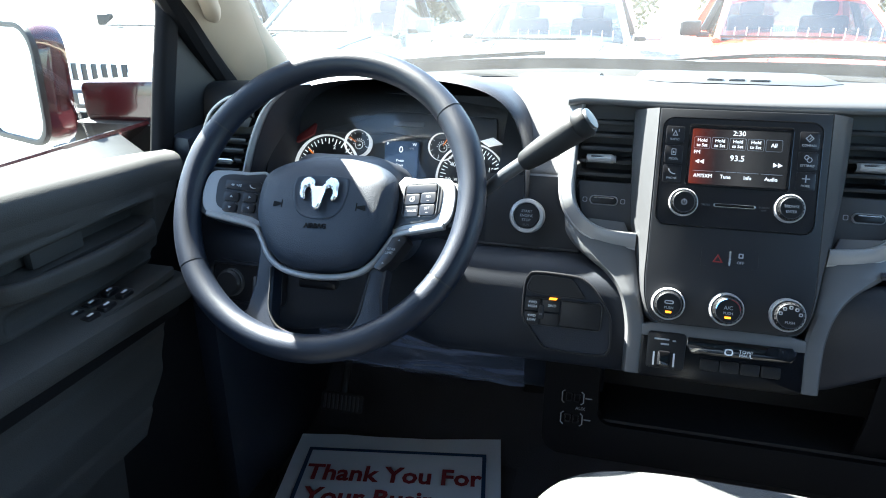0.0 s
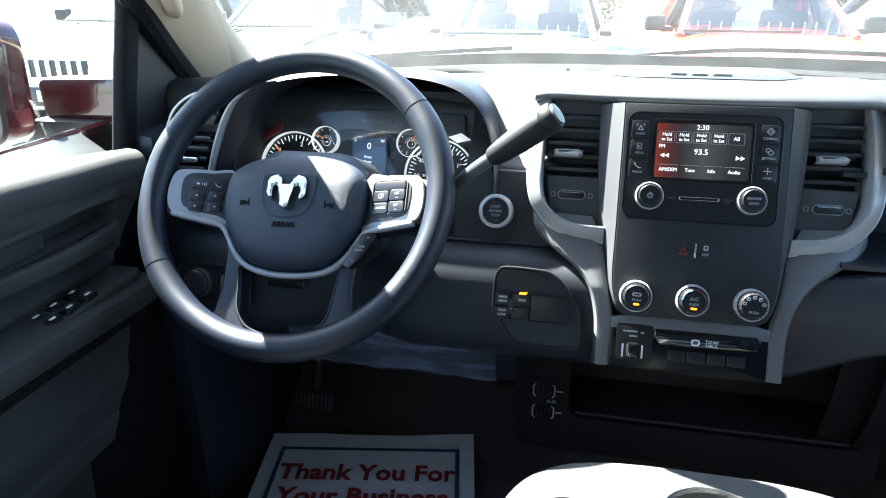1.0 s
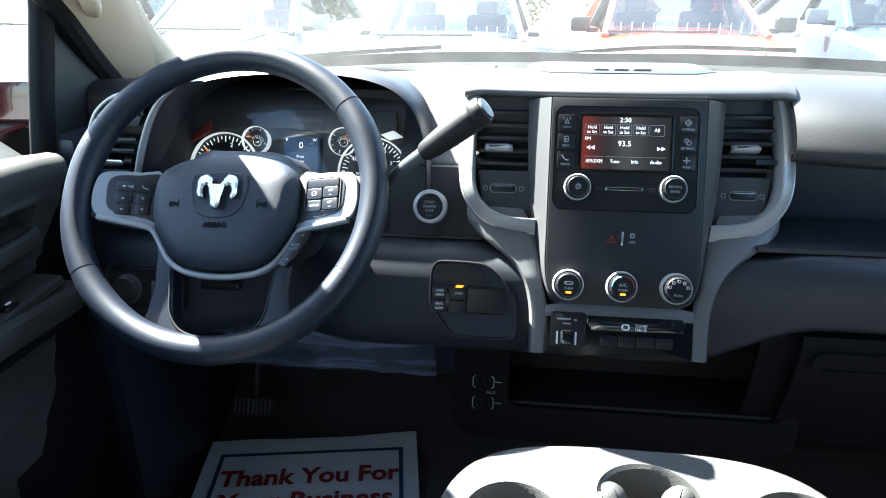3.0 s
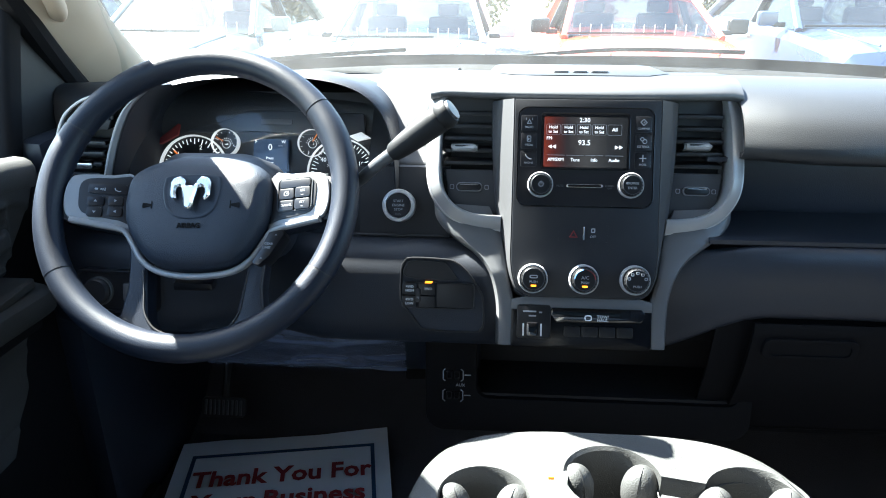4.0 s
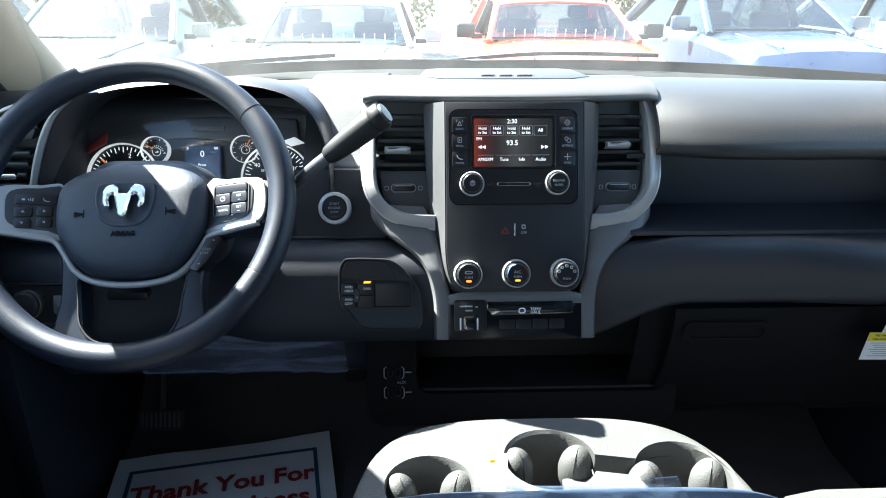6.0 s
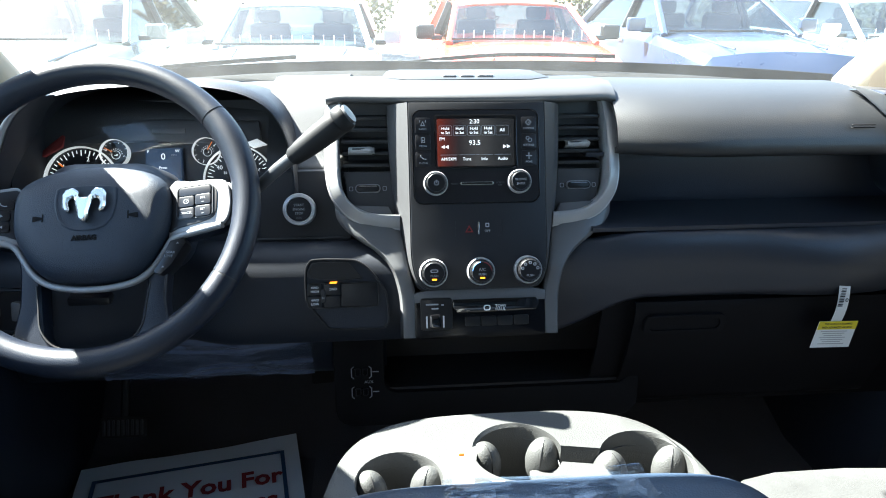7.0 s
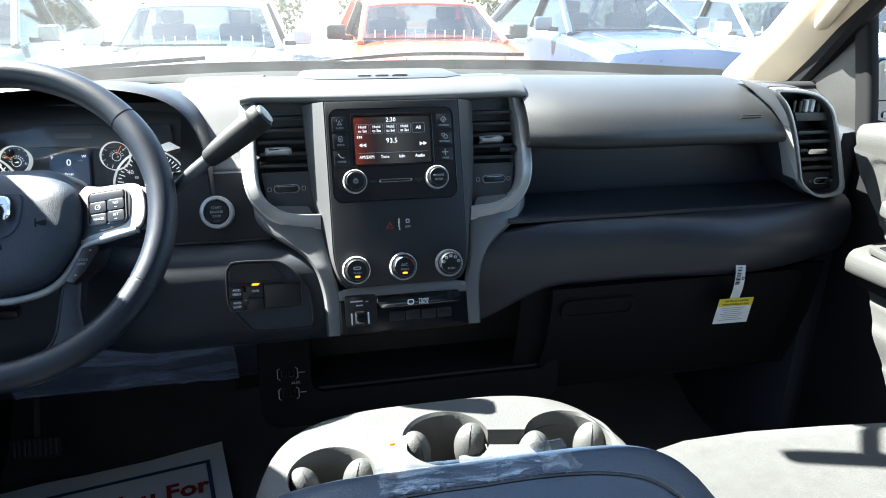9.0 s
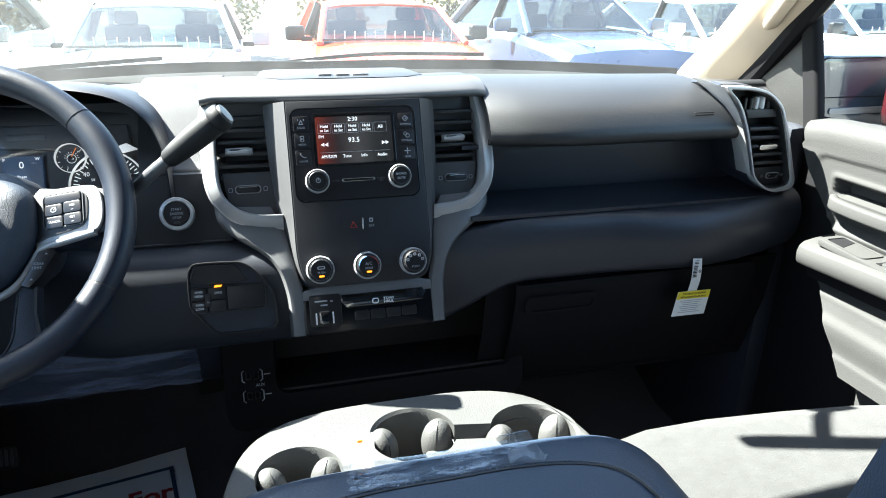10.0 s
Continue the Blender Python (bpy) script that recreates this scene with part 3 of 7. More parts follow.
def cab_side(s, name):
    """Everything behind the front door on one side, with a rear window opening."""
    w = thing(name, (s * 0.82, -1.6, 0), "dark rear side wall of the cab with window", "wall", kind="structure")
    part("b_pillar", sweep([(s * 0.80, -1.17, 0.0), (s * 0.81, -1.17, 0.72), (s * 0.77, -1.19, 1.2), (s * 0.72, -1.2, 1.40)], rrect(0.08, 0.14, 0.02, 3), False, (0, 1, 0)), M_PILLAR, w)
    part("rear_panel", box((s * 0.81, -1.68, 0.37), (0.06, 0.90, 0.80), 0.02), M_DOOR, w)
    part("c_pillar", sweep([(s * 0.80, -2.08, 0.72), (s * 0.74, -2.1, 1.40)], rrect(0.08, 0.14, 0.02, 3), False, (0, 1, 0)), M_PILLAR, w)
    part("rail", sweep([(s * 0.725, -1.15, 1.385), (s * 0.72, -2.1, 1.375)], rrect(0.07, 0.06, 0.02, 3), False, (0, 0, 1)), M_BLACKTRIM, w)
    g = part("rear_pane", loft([[(s * 0.81, y, 0.77) for y in (-1.2, -2.08)], [(s * 0.74, y, 1.38) for y in (-1.2, -2.08)]], False, False), M_REARGLASS, w)
    g.visible_shadow = False
    part("sill_plate", box((s * 0.80, -0.5, 0.0), (0.10, 1.3, 0.08), 0.02), M_BLACKTRIM, w)
    part("kick_panel", box((s * 0.795, 0.36, 0.36), (0.05, 0.66, 0.76), 0.02), M_DASH, w)


cab_side(-1, "wall_west")
cab_side(1, "wall_east")
back = thing("wall_south", (0, -2.12, 0), "dark back wall of the cab with rear window", "wall", kind="structure")
part("lower_panel", box((0, -2.13, 0.40), (1.62, 0.04, 0.86), 0.01), M_DASH, back)
part("upper_panel", box((0, -2.13, 1.36), (1.5, 0.04, 0.12), 0.01), M_HEADLINER, back)
for s in (-1, 1):
    part("corner_panel", box((s * 0.69, -2.13, 1.06), (0.2, 0.04, 0.50), 0.01), M_PILLAR, back)
rp = part("rear_window_pane", box((0, -2.135, 1.06), (1.18, 0.005, 0.48)), M_REARGLASS, back)
rp.visible_shadow = False


PILLAR_BACK = 0.055


def a_pillar(s, name):
    """Beige moulded trim up the windscreen post, with its grab handle."""
    p = thing(name, (s * 0.8, 0.25, 0.78), "beige moulded windscreen pillar trim with grab handle", "pillar", kind="structure")
    rings = []
    for y, z, x, wd in ((0.37, 0.74, 0.812, 0.10), (0.30, 0.80, 0.800, 0.095), (0.20, 0.875, 0.785, 0.085), (0.09, 0.965, 0.762, 0.080), (-0.05, 1.10, 0.736, 0.094), (-0.20, 1.25, 0.707, 0.110), (-0.36, 1.40, 0.655, 0.13)):
        wd *= 1.30
        c = Vector((s * x, y - 0.026, z))
        back_n = Vector((-s * 0.55, -0.60, -0.30)).normalized()
        across = Vector((s * 0.55, -0.72, -0.10)).normalized()
        ring = [(-0.62, -0.30), (-0.55, 0.10), (-0.30, 0.30), (0.10, 0.38), (0.42, 0.30), (0.55, 0.05), (0.55, -0.30)]
        rings.append([c + across * (a * wd) + back_n * (b * wd * 0.62) for a, b in ring])
    part("trim", loft([smooth_path(r, 3, True) for r in rings]), M_PILLAR, p)
    grip = [(s * 0.770, 0.13, 0.905), (s * 0.742, 0.085, 0.925), (s * 0.725, 0.00, 1.005), (s * 0.715, -0.08, 1.09), (s * 0.728, -0.12, 1.13)]
    part("grab_handle", sweep(smooth_path(grip, 5), rrect(0.022, 0.026, 0.009, 4), False, (1, 0, 0)), M_PILLAR, p)
    seal = [(s * 0.814, 0.30, 0.760), (s * 0.802, 0.205, 0.845), (s * 0.785, 0.10, 0.945), (s * 0.764, -0.04, 1.08), (s * 0.735, -0.22, 1.26)]
    part("door_seal", tube(smooth_path([(x, y - PILLAR_BACK, z) for x, y, z in seal], 5), 0.020, 10), M_GASKET, p)


a_pillar(-1, "pillar_1")
a_pillar(1, "pillar_2")
tagged(part("trim_header", sweep([(x, top_y(x) - 0.01, 1.40) for x in [-0.66 + 0.12 * k for k in range(12)]], rrect(0.09, 0.035, 0.015, 3), False), M_HEADLINER), "grey header trim above the windscreen", "trim", kind="structure")

# rear-view mirror
rvm = thing("rearview_mirror", (-0.06, -0.08, 1.22), "black interior mirror hung on the windscreen", "mirror")
mir_face = Matrix.Translation((-0.066, -0.088, 1.225)) @ Matrix.Rotation(radians(-15), 4, "Z") @ Matrix.Rotation(radians(72), 4, "X")
oval = curve2([(-0.095, 0.0), (-0.080, 0.022), (0, 0.028), (0.080, 0.022), (0.095, 0.0), (0.080, -0.024), (0, -0.030), (-0.080, -0.024)], 5, True)
part("housing", prism(oval, -0.016, 0.004, mir_face, 0.006), M_BLACKTRIM, rvm)
part("glass", prism([(x * 0.94, y * 0.88) for x, y in oval], 0.0, 0.0048, mir_face), M_MIRROR, rvm)
part("stem", tube([(-0.064, -0.070, 1.23), (-0.055, -0.03, 1.255), (-0.04, 0.0, 1.27)], 0.009), M_BLACKTRIM, rvm)
part("foot", box((-0.035, 0.01, 1.275), (0.04, 0.03, 0.05), 0.01), M_BLACKTRIM, rvm)


def wing_mirror(s):
    w = thing("wing_mirror", (s * 0.95, 0.1, 0.72), "large door mirror with dark housing and maroon arm", "mirror", "wing mirrors")
    face = Matrix.Translation((s * 1.098, 0.055, 0.806)) @ Matrix.Rotation(radians(s * 20), 4, "Z") @ Matrix.Rotation(radians(88), 4, "X")
    o = rrect(0.205, 0.190, 0.045, 6)
    part("housing", prism(o, -0.045, 0.004, face, 0.014), M_ARM, w)
    part("rim", ring_plate(o, [(x * 0.9, y * 0.9) for x, y in o], 0.0, 0.010, face, 0.003), M_BLACKTRIM, w)
    part("glass", prism([(x * 0.9, y * 0.9) for x, y in o], 0.0, 0.006, face), M_MIRROR, w)
    if s > 0:
        arm_at = Matrix.Translation((0.980, 0.10, 0.812)) @ Matrix.Rotation(radians(90), 4, "X")
        shell = part("arm", prism(rrect(0.25, 0.150, 0.020, 4, 0, -0.035), -0.06, 0.0, arm_at, 0.012, 3), M_ARM_SHADED, w, "glossy folding arm with shade and sky blue in its colour")
        cap = rrect(0.24, 0.074, 0.014, 5, 0.012, 0)
        part("cap_gap", ring_plate(cap, [(0.012 + (x - 0.012) * 0.985, y * 0.955) for x, y in cap], -0.004, 0.0012, arm_at), M_GASKET, shell)
        part("moulding", prism(rrect(0.16, 0.012, 0.004, 3, 0.01, -0.062), -0.004, 0.003, arm_at, 0.001), M_SPOKE, shell)
        return
    part("arm", prism(rrect(0.20, 0.068, 0.014), -0.05, 0.0, Matrix.Translation((s * 0.940, 0.13, 0.768)) @ Matrix.Rotation(radians(90), 4, "X") @ Matrix.Rotation(radians(-s * 2), 4, "Z"), 0.008), M_ARM, w)
    part("arm_base", prism(rrect(0.22, 0.05, 0.014), -0.06, 0.02, Matrix.Translation((s * 0.945, 0.13, 0.710)) @ Matrix.Rotation(radians(90), 4, "X"), 0.008), M_BLACKTRIM, w)


wing_mirror(-1)
wing_mirror(1)


# ---------- dashboard ----------
dash = thing("dashboard", (0, 0.2, 0.3), "black pickup dashboard with silver-framed centre stack", "dashboard")


def dash_rows(xs, prof, flare=0.0):
    """Cross-sections (y, z) carried across; what lies ahead of y = 0.1 stretches to the windscreen."""
    rows = []
    for x in xs:
        row = []
        for y, z in smooth_path([(0, y, z) for y, z in prof], 4) and [(v.y, v.z) for v in smooth_path([(0, y, z) for y, z in prof], 4)]:
            if y > 0.1:
                y = 0.1 + (y - 0.1) * (base_y(x) - 0.012 - 0.1) / 0.43
            end = 0.602 + 0.46 * max(0.0, 0.808 - z)
            if x > end and prof is pas and y < 0.25:
                z -= 0.016 * min(1.0, (x - end) / 0.022) * min(1.0, (0.25 - y) / 0.1)
                y += 0.10 * min(1.0, (x - end) / 0.022) * min(1.0, (0.25 - y) / 0.2) ** 2
            if x < 0.36 and prof is pas and y < 0.2:
                y += 0.034 * ((0.36 - x) / 0.152) ** 2
            row.append((x, y, z))
        rows.append(row)
    return rows


PAS_X = steps(0.208, 0.26, 9) + steps(0.29, 0.56, 8) + steps(0.57, 0.70, 27) + [0.75, 0.80]
# passenger side: padded top rolling down to the shelf
pas = [(0.58, 0.755), (0.53, 0.772), (0.42, 0.792), (0.26, 0.812), (0.15, 0.820), (0.066, 0.813), (0.018, 0.791), (-0.004, 0.762), (-0.008, 0.742), (0.008, 0.730), (0.06, 0.728)]
part("passenger_top_pad", thick(loft(dash_rows(PAS_X, pas), False, False), 0.008), M_DASH_SOFT, dash)
part("pad_mark", box((0.562, -0.0030, 0.7775), (0.036, 0.004, 0.0016), 0.0006, 1), M_BLACKLOW, dash)
part("pad_mark", box((0.562, -0.0034, 0.7735), (0.036, 0.004, 0.0012), 0.0005, 1), M_BLACKLOW, dash)
# driver side top, left of and under the cluster hood
drv = [(0.58, 0.755), (0.53, 0.772), (0.42, 0.790), (0.30, 0.800), (0.22, 0.800), (0.17, 0.785), (0.15, 0.74), (0.15, 0.66)]
part("driver_top_pad", thick(loft(dash_rows(steps(-0.80, -0.17, 18), drv), False, False), 0.008), M_DASH_SOFT, dash)
# sloping shoulder between cluster and stack
sh = [(0.58, 0.757), (0.53, 0.774), (0.40, 0.800), (0.28, 0.814), (0.21, 0.812), (0.165, 0.795), (0.120, 0.757), (0.082, 0.720), (0.068, 0.708), (0.066, 0.700)]
part("shoulder", thick(loft(dash_rows(steps(-0.305, -0.185, 6), sh), False, False), 0.008), M_DASH_SOFT, dash)
part("start_panel", thick(loft([[(x, 0.070, 0.707), (x, 0.062, 0.704), (x, 0.060, 0.696), (x, 0.044, 0.65), (x, 0.026, 0.600)] for x in steps(-0.315, -0.185, 6)], False, False), 0.006), M_STACK, dash, "dull black panel round the start button")
# raised centre with its brow and lid
cen = [(0.58, 0.757), (0.53, 0.772), (0.40, 0.794), (0.28, 0.811), (0.20, 0.822), (0.14, 0.829), (0.095, 0.829), (0.068, 0.823), (0.050, 0.8120), (0.054, 0.8045), (0.099, 0.799)]
rows = dash_rows(steps(-0.213, 0.213, 28), cen)
rows = [[(x, y + 0.021 * (abs(x) / 0.21) ** 2 * (1 if y < 0.12 else 0.5), z - 0.004 * (abs(x) / 0.213) ** 30) for x, y, z in r] for r in rows]
part("centre_top_pad", thick(loft(rows, False, False), 0.006), M_DASH_SOFT, dash)
# satin band round the lip of the brow
lip = dash_rows(steps(-0.2135, 0.2135, 28), [(0.092, 0.8302), (0.068, 0.8245), (0.049, 0.8128), (0.0525, 0.8032), (0.075, 0.8005)])
lip = [[(x, y + 0.021 * (abs(x) / 0.21) ** 2, z - 0.004 * (abs(x) / 0.2135) ** 30) for x, y, z in r] for r in lip]
part("brow_trim", thick(loft(lip, False, False), 0.002), M_BROW, dash, "satin grey band along the brow")
lid_m = Matrix.Translation((-0.003, 0.167, 0.8275)) @ Matrix.Rotation(radians(-0.5), 4, "X")
lid_o = [(-0.128, -0.040), (-0.092, -0.066), (0.092, -0.066), (0.128, -0.040), (0.118, 0.05), (0.10, 0.062), (-0.10, 0.062), (-0.118, 0.05)]
part("lid", prism(lid_o, -0.006, 0.003, lid_m, 0.002), M_DASH_SOFT, dash)
part("lid_seam", ring_plate([(x * 1.025, y * 1.04) for x, y in lid_o], lid_o, -0.004, 0.0012, lid_m), M_BLACKTRIM, dash)
for u, w in ((-0.027, 0.022), (0.0, 0.022), (0.028, 0.026)):
    # raised emblem as plain blocks
    part("emblem_block", prism(rrect(w, 0.020, 0.004, 2, u, -0.034), 0.003, 0.0065, lid_m, 0.0022), M_SPOKE, dash)

part("core", box((0, 0.175, 0.68), (0.424, 0.17, 0.25), 0.01), M_VENT, dash)
# passenger shelf
shelf = [(0.05, 0.729), (0.105, 0.722), (0.115, 0.70), (0.118, 0.645), (0.110, 0.632), (0.02, 0.626), (-0.012, 0.625)]
part("shelf", thick(loft(dash_rows(steps(0.17, 0.72, 12), [(y if y <= 0.1 else 0.1, z) for y, z in shelf]), False, False), 0.006), M_DASH, dash)
low = [(-0.008, 0.624), (-0.030, 0.622), (-0.050, 0.610), (-0.060, 0.585), (-0.058, 0.555), (-0.048, 0.532), (-0.034, 0.520), (-0.015, 0.516)]
rows = []
for x in steps(0.112, 0.77, 22):
    f = min(1, max(0, (x - 0.10) / 0.16))
    f = f * f * (3 - 2 * f)
    e = max(0, (x - 0.55) / 0.22) ** 2
    g = max(0, min(1, (0.54 - x) / 0.14))
    rows.append([(x, -0.008 + (y + 0.008) * (1 - 0.6 * g) + (1 - f) * 0.012 + 0.03 * e, 0.625 + (z - 0.625) * (1.0 + 0.40 * (1 - f)) - 0.020 * (1 - f) + 0.016 * e) for _, y, z in [(0, v.y, v.z) for v in smooth_path([(0, y, z) for y, z in low], 3)]])
part("passenger_lower_pad", thick(loft(rows, False, False), 0.008), M_DASH, dash)
# glovebox
gl = [(-0.022, 0.512), (-0.024, 0.49), (-0.010, 0.42), (0.020, 0.34), (0.035, 0.30), (0.05, 0.292)]
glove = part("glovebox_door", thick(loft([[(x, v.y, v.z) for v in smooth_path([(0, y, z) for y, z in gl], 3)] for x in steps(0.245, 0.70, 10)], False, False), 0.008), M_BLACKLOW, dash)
gm = plane_at((0.325, -0.024, 0.475), -6)
part("handle", ring_plate(rrect(0.13, 0.034, 0.012), rrect(0.112, 0.020, 0.008), -0.006, 0.004, gm, 0.001), M_BLACKLOW, glove)
part("handle_recess", prism(rrect(0.112, 0.020, 0.008), -0.004, 0.0015, gm), M_BLACKLOW, glove)
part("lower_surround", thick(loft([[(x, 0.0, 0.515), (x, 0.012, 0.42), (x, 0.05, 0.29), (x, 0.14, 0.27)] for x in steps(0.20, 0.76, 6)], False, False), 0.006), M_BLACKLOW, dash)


# side vents, one in each corner of the dash
def corner_vent(s):
    m = plane_at((s * 0.685, 0.0, 0.725), 0) @ Matrix.Diagonal((s, 1, 1, 1))
    mid = 0.685
    outer = [(0.5841, 0.8192), (0.604, 0.8198), (0.636, 0.8175), (0.6655, 0.8101), (0.6894, 0.7948), (0.7046, 0.7752), (0.7249, 0.7281), (0.745, 0.6753), (0.7513, 0.656), (0.7466, 0.644), (0.7284, 0.6396), (0.7069, 0.640), (0.6879, 0.6487), (0.6679, 0.6659), (0.6564, 0.6943), (0.6402, 0.7384), (0.6214, 0.7776), (0.6041, 0.802)]
    o = curve2([(x - mid, z - 0.725) for x, z in outer], 3, True)
    cx, cy = sum(x for x, _ in o) / len(o), sum(y for _, y in o) / len(o)
    inn = [(cx + (x - cx) * 0.90, cy + (y - cy) * 0.945) for x, y in o]
    inn2 = [(cx + (x - cx) * 0.86, cy + (y - cy) * 0.92) for x, y in o]
    v = part("corner_vent", ring_plate(o, inn, -0.02, 0.020, m, 0.003), M_SILVER, dash, "silver-framed corner air vent")
    part("inner_frame", ring_plate(inn, inn2, -0.03, 0.015, m, 0.001), M_SLAT, v)
    part("backing", prism(inn, -0.05, -0.030, m), M_VENT, v)
    part("bridge", prism([(-0.046, 0.055), (0.016, 0.054), (0.028, 0.040), (-0.038, 0.040)], -0.02, 0.004, m, 0.003), M_FLANK, v)
    for k in range(5):
        y = 0.022 - 0.0148 * k
        x0 = -0.030 - 0.36 * (y - 0.02)
        sl = box((x0 + 0.028, y, -0.006), (0.060, 0.0060, 0.024), 0.002, 2)
        sl.transform(m)
        part("slat", sl, M_SLAT, v)
    for k in range(5):
        fin = box((-0.046 + 0.0115 * k, 0.064, -0.004), (0.0055, 0.020, 0.014), 0.0015, 1)
        fin.transform(m)
        # fins 2 and 3 are coloured white as if catching the light
        part("defrost_fin", fin, M_WHITE if k in (2, 3) else M_VENT, v)
    part("tab", prism(rrect(0.036, 0.0085, 0.004, 3, 0.0065, -0.0085), -0.004, 0.012, m, 0.0015), M_CHROME, v)
    part("thumb_plate", prism([(-0.018, -0.046), (0.048, -0.046), (0.055, -0.076), (0.010, -0.077), (-0.008, -0.066)], -0.02, 0.002, m, 0.001), M_STACK, v)
    part("thumb_rim", ring_plate(rrect(0.027, 0.0105, 0.005, 4, 0.032, -0.061), rrect(0.0245, 0.008, 0.004, 4, 0.032, -0.061), 0.0, 0.0045, m, 0.0006), M_SILVER, v)
    part("thumbwheel", prism(rrect(0.0245, 0.008, 0.004, 4, 0.032, -0.061), 0.0, 0.006, m, 0.002), M_PIANO, v)
    for e in (-1, 1):
        part("flow_mark", prism(rrect(0.005, 0.005, 0.001, 1, 0.032 + e * 0.0205, -0.0615), 0.0, 0.0026, m), M_LEG, v)
    # pod body behind the frame
    pod = [(x * 1.03, y * 1.025 - 0.001) for x, y in o]
    part("pod", loft([[m @ Vector((x, y, 0.004)) for x, y in pod], [m @ Vector((x * 1.03, y * 1.02, -0.02)) for x, y in pod], [m @ Vector((x * 1.0 + 0.015, y * 0.90 - 0.006, -0.16)) for x, y in pod]], True, False), M_DASH, v)
    # satin blade beside the frame
    if s < 0:
        return
    left = curve2([(0.574, 0.8248), (0.5906, 0.8095), (0.6065, 0.7875), (0.6253, 0.7529), (0.6375, 0.7213), (0.6463, 0.6969), (0.6574, 0.6721)], 4)
    right = curve2([(0.5771, 0.8200), (0.597, 0.7988), (0.6162, 0.7743), (0.6313, 0.7423), (0.6439, 0.7131), (0.6531, 0.6871), (0.6585, 0.6721)], 4)
    rings = []
    for k, (l, r) in enumerate(zip(left, right)):
        deep = -0.015 + 0.033 * k / (len(left) - 1)
        rings.append([m @ Vector((l[0] + (r[0] - l[0]) * t - mid, l[1] + (r[1] - l[1]) * t - 0.725, d)) for t, d in ((0, deep - 0.05 * (1 - k / (len(left) - 1)) ** 2), (0, deep), (0.12, deep + (0.020 - deep) * 0.14), (0.88, deep + (0.020 - deep) * 0.90), (1, 0.020), (1.0, -0.018))])
    part("blade", loft(rings), M_SILVER, v)


corner_vent(1)
corner_vent(-1)

# ---------- centre stack ----------
S = plane_at((0, 0, 0.70), 20)
B = at2(S, 0, 0, -0.028)
stack = thing("center_stack", (0, 0.02, 0.48), "satin black centre stack framed in grey trim", "center stack")


def mirrored(pts):
    return pts + [(-x, y) for x, y in reversed(pts)]


# grey legs
LEG = [((0.206, -0.026), (0.128, -0.030)), ((0.203, -0.046), (0.118, -0.050)), ((0.190, -0.064), (0.112, -0.066)), ((0.170, -0.080), (0.109, -0.080)), ((0.150, -0.094), (0.106, -0.095)),
       ((0.135, -0.109), (0.103, -0.112)), ((0.125, -0.126), (0.099, -0.130)), ((0.119, -0.148), (0.094, -0.150)), ((0.116, -0.172), (0.092, -0.172)), ((0.115, -0.219), (0.093, -0.219))]


def leg(s):
    """Smooth limb that runs from under the vent surround down beside the switch bank."""
    rings = []
    for o, i in zip(curve2([a for a, _ in LEG], 4), curve2([b for _, b in LEG], 4)):
        w = -0.005 - 0.30 * max(0.0, o[1] + 0.118)
        rings.append([S @ Vector((s * (o[0] + (i[0] - o[0]) * t), o[1] + (i[1] - o[1]) * t, w + d)) for t, d in ((0, -0.055), (0, -0.010), (0.06, -0.004), (0.18, 0.0), (0.5, 0.0015), (0.85, 0.0), (1.0, -0.004), (1.0, -0.055))])
    return part("leg_trim", loft(rings), M_LEG, stack, "grey metallic leg of the stack")


leg(-1)
leg(1)
part("cross_trim", prism([(-0.095, -0.156), (-0.060, -0.148), (0.060, -0.148), (0.095, -0.156), (0.095, -0.170), (-0.095, -0.170)], -0.045, -0.0055, S, 0.002), M_LEG, stack, "grey metallic bar above the switches")
# face with chamfered flanks
side = [(0.126, 0.115), (0.124, 0.04), (0.118, -0.03), (0.112, -0.065), (0.106, -0.10), (0.100, -0.130), (0.090, -0.150), (0.074, -0.157)]
front = [(0.098, 0.115), (0.098, 0.04), (0.098, -0.03), (0.098, -0.065), (0.098, -0.10), (0.094, -0.128), (0.085, -0.146), (0.072, -0.152)]
so, fo = mirrored(curve2(side, 3)), mirrored(curve2(front, 3))
half = [((x + p) / 2, (y + q) / 2) for (x, y), (p, q) in zip(so, fo)]
flank = loft([[(x, y, -0.075) for x, y in so], [(x * 1.01, y, -0.042) for x, y in so], [(x * 1.005, y, -0.034) for x, y in so], [(x * 0.985 + p * 0.015, y, -0.0275) for (x, y), (p, q) in zip(so, half)],
              [(x * 1.02, y, -0.0140) for x, y in half], [(x * 1.03, y, -0.0045) for x, y in fo], [(x * 1.005, y * 0.998, -0.0015) for x, y in fo], [(x * 0.985, y * 0.99, -0.0025) for x, y in fo]], True, False)
flank.transform(S)
part("flank_trim", flank, M_FLANK, stack, "charcoal satin flanks of the stack")
part("face", prism([(x * 0.988, y * 0.992) for x, y in fo], -0.030, 0.0, S, 0.0012), M_STACK, stack)


def recess(rings):
    """The surround leans back further towards its top, under the brow."""
    return [[p + Vector((0.3 * p.x, 1, 0)) * (0.022 * min(1.0, max(0.0, (p.z - 0.70) / 0.10)) ** 1.3) for p in r] for r in rings]


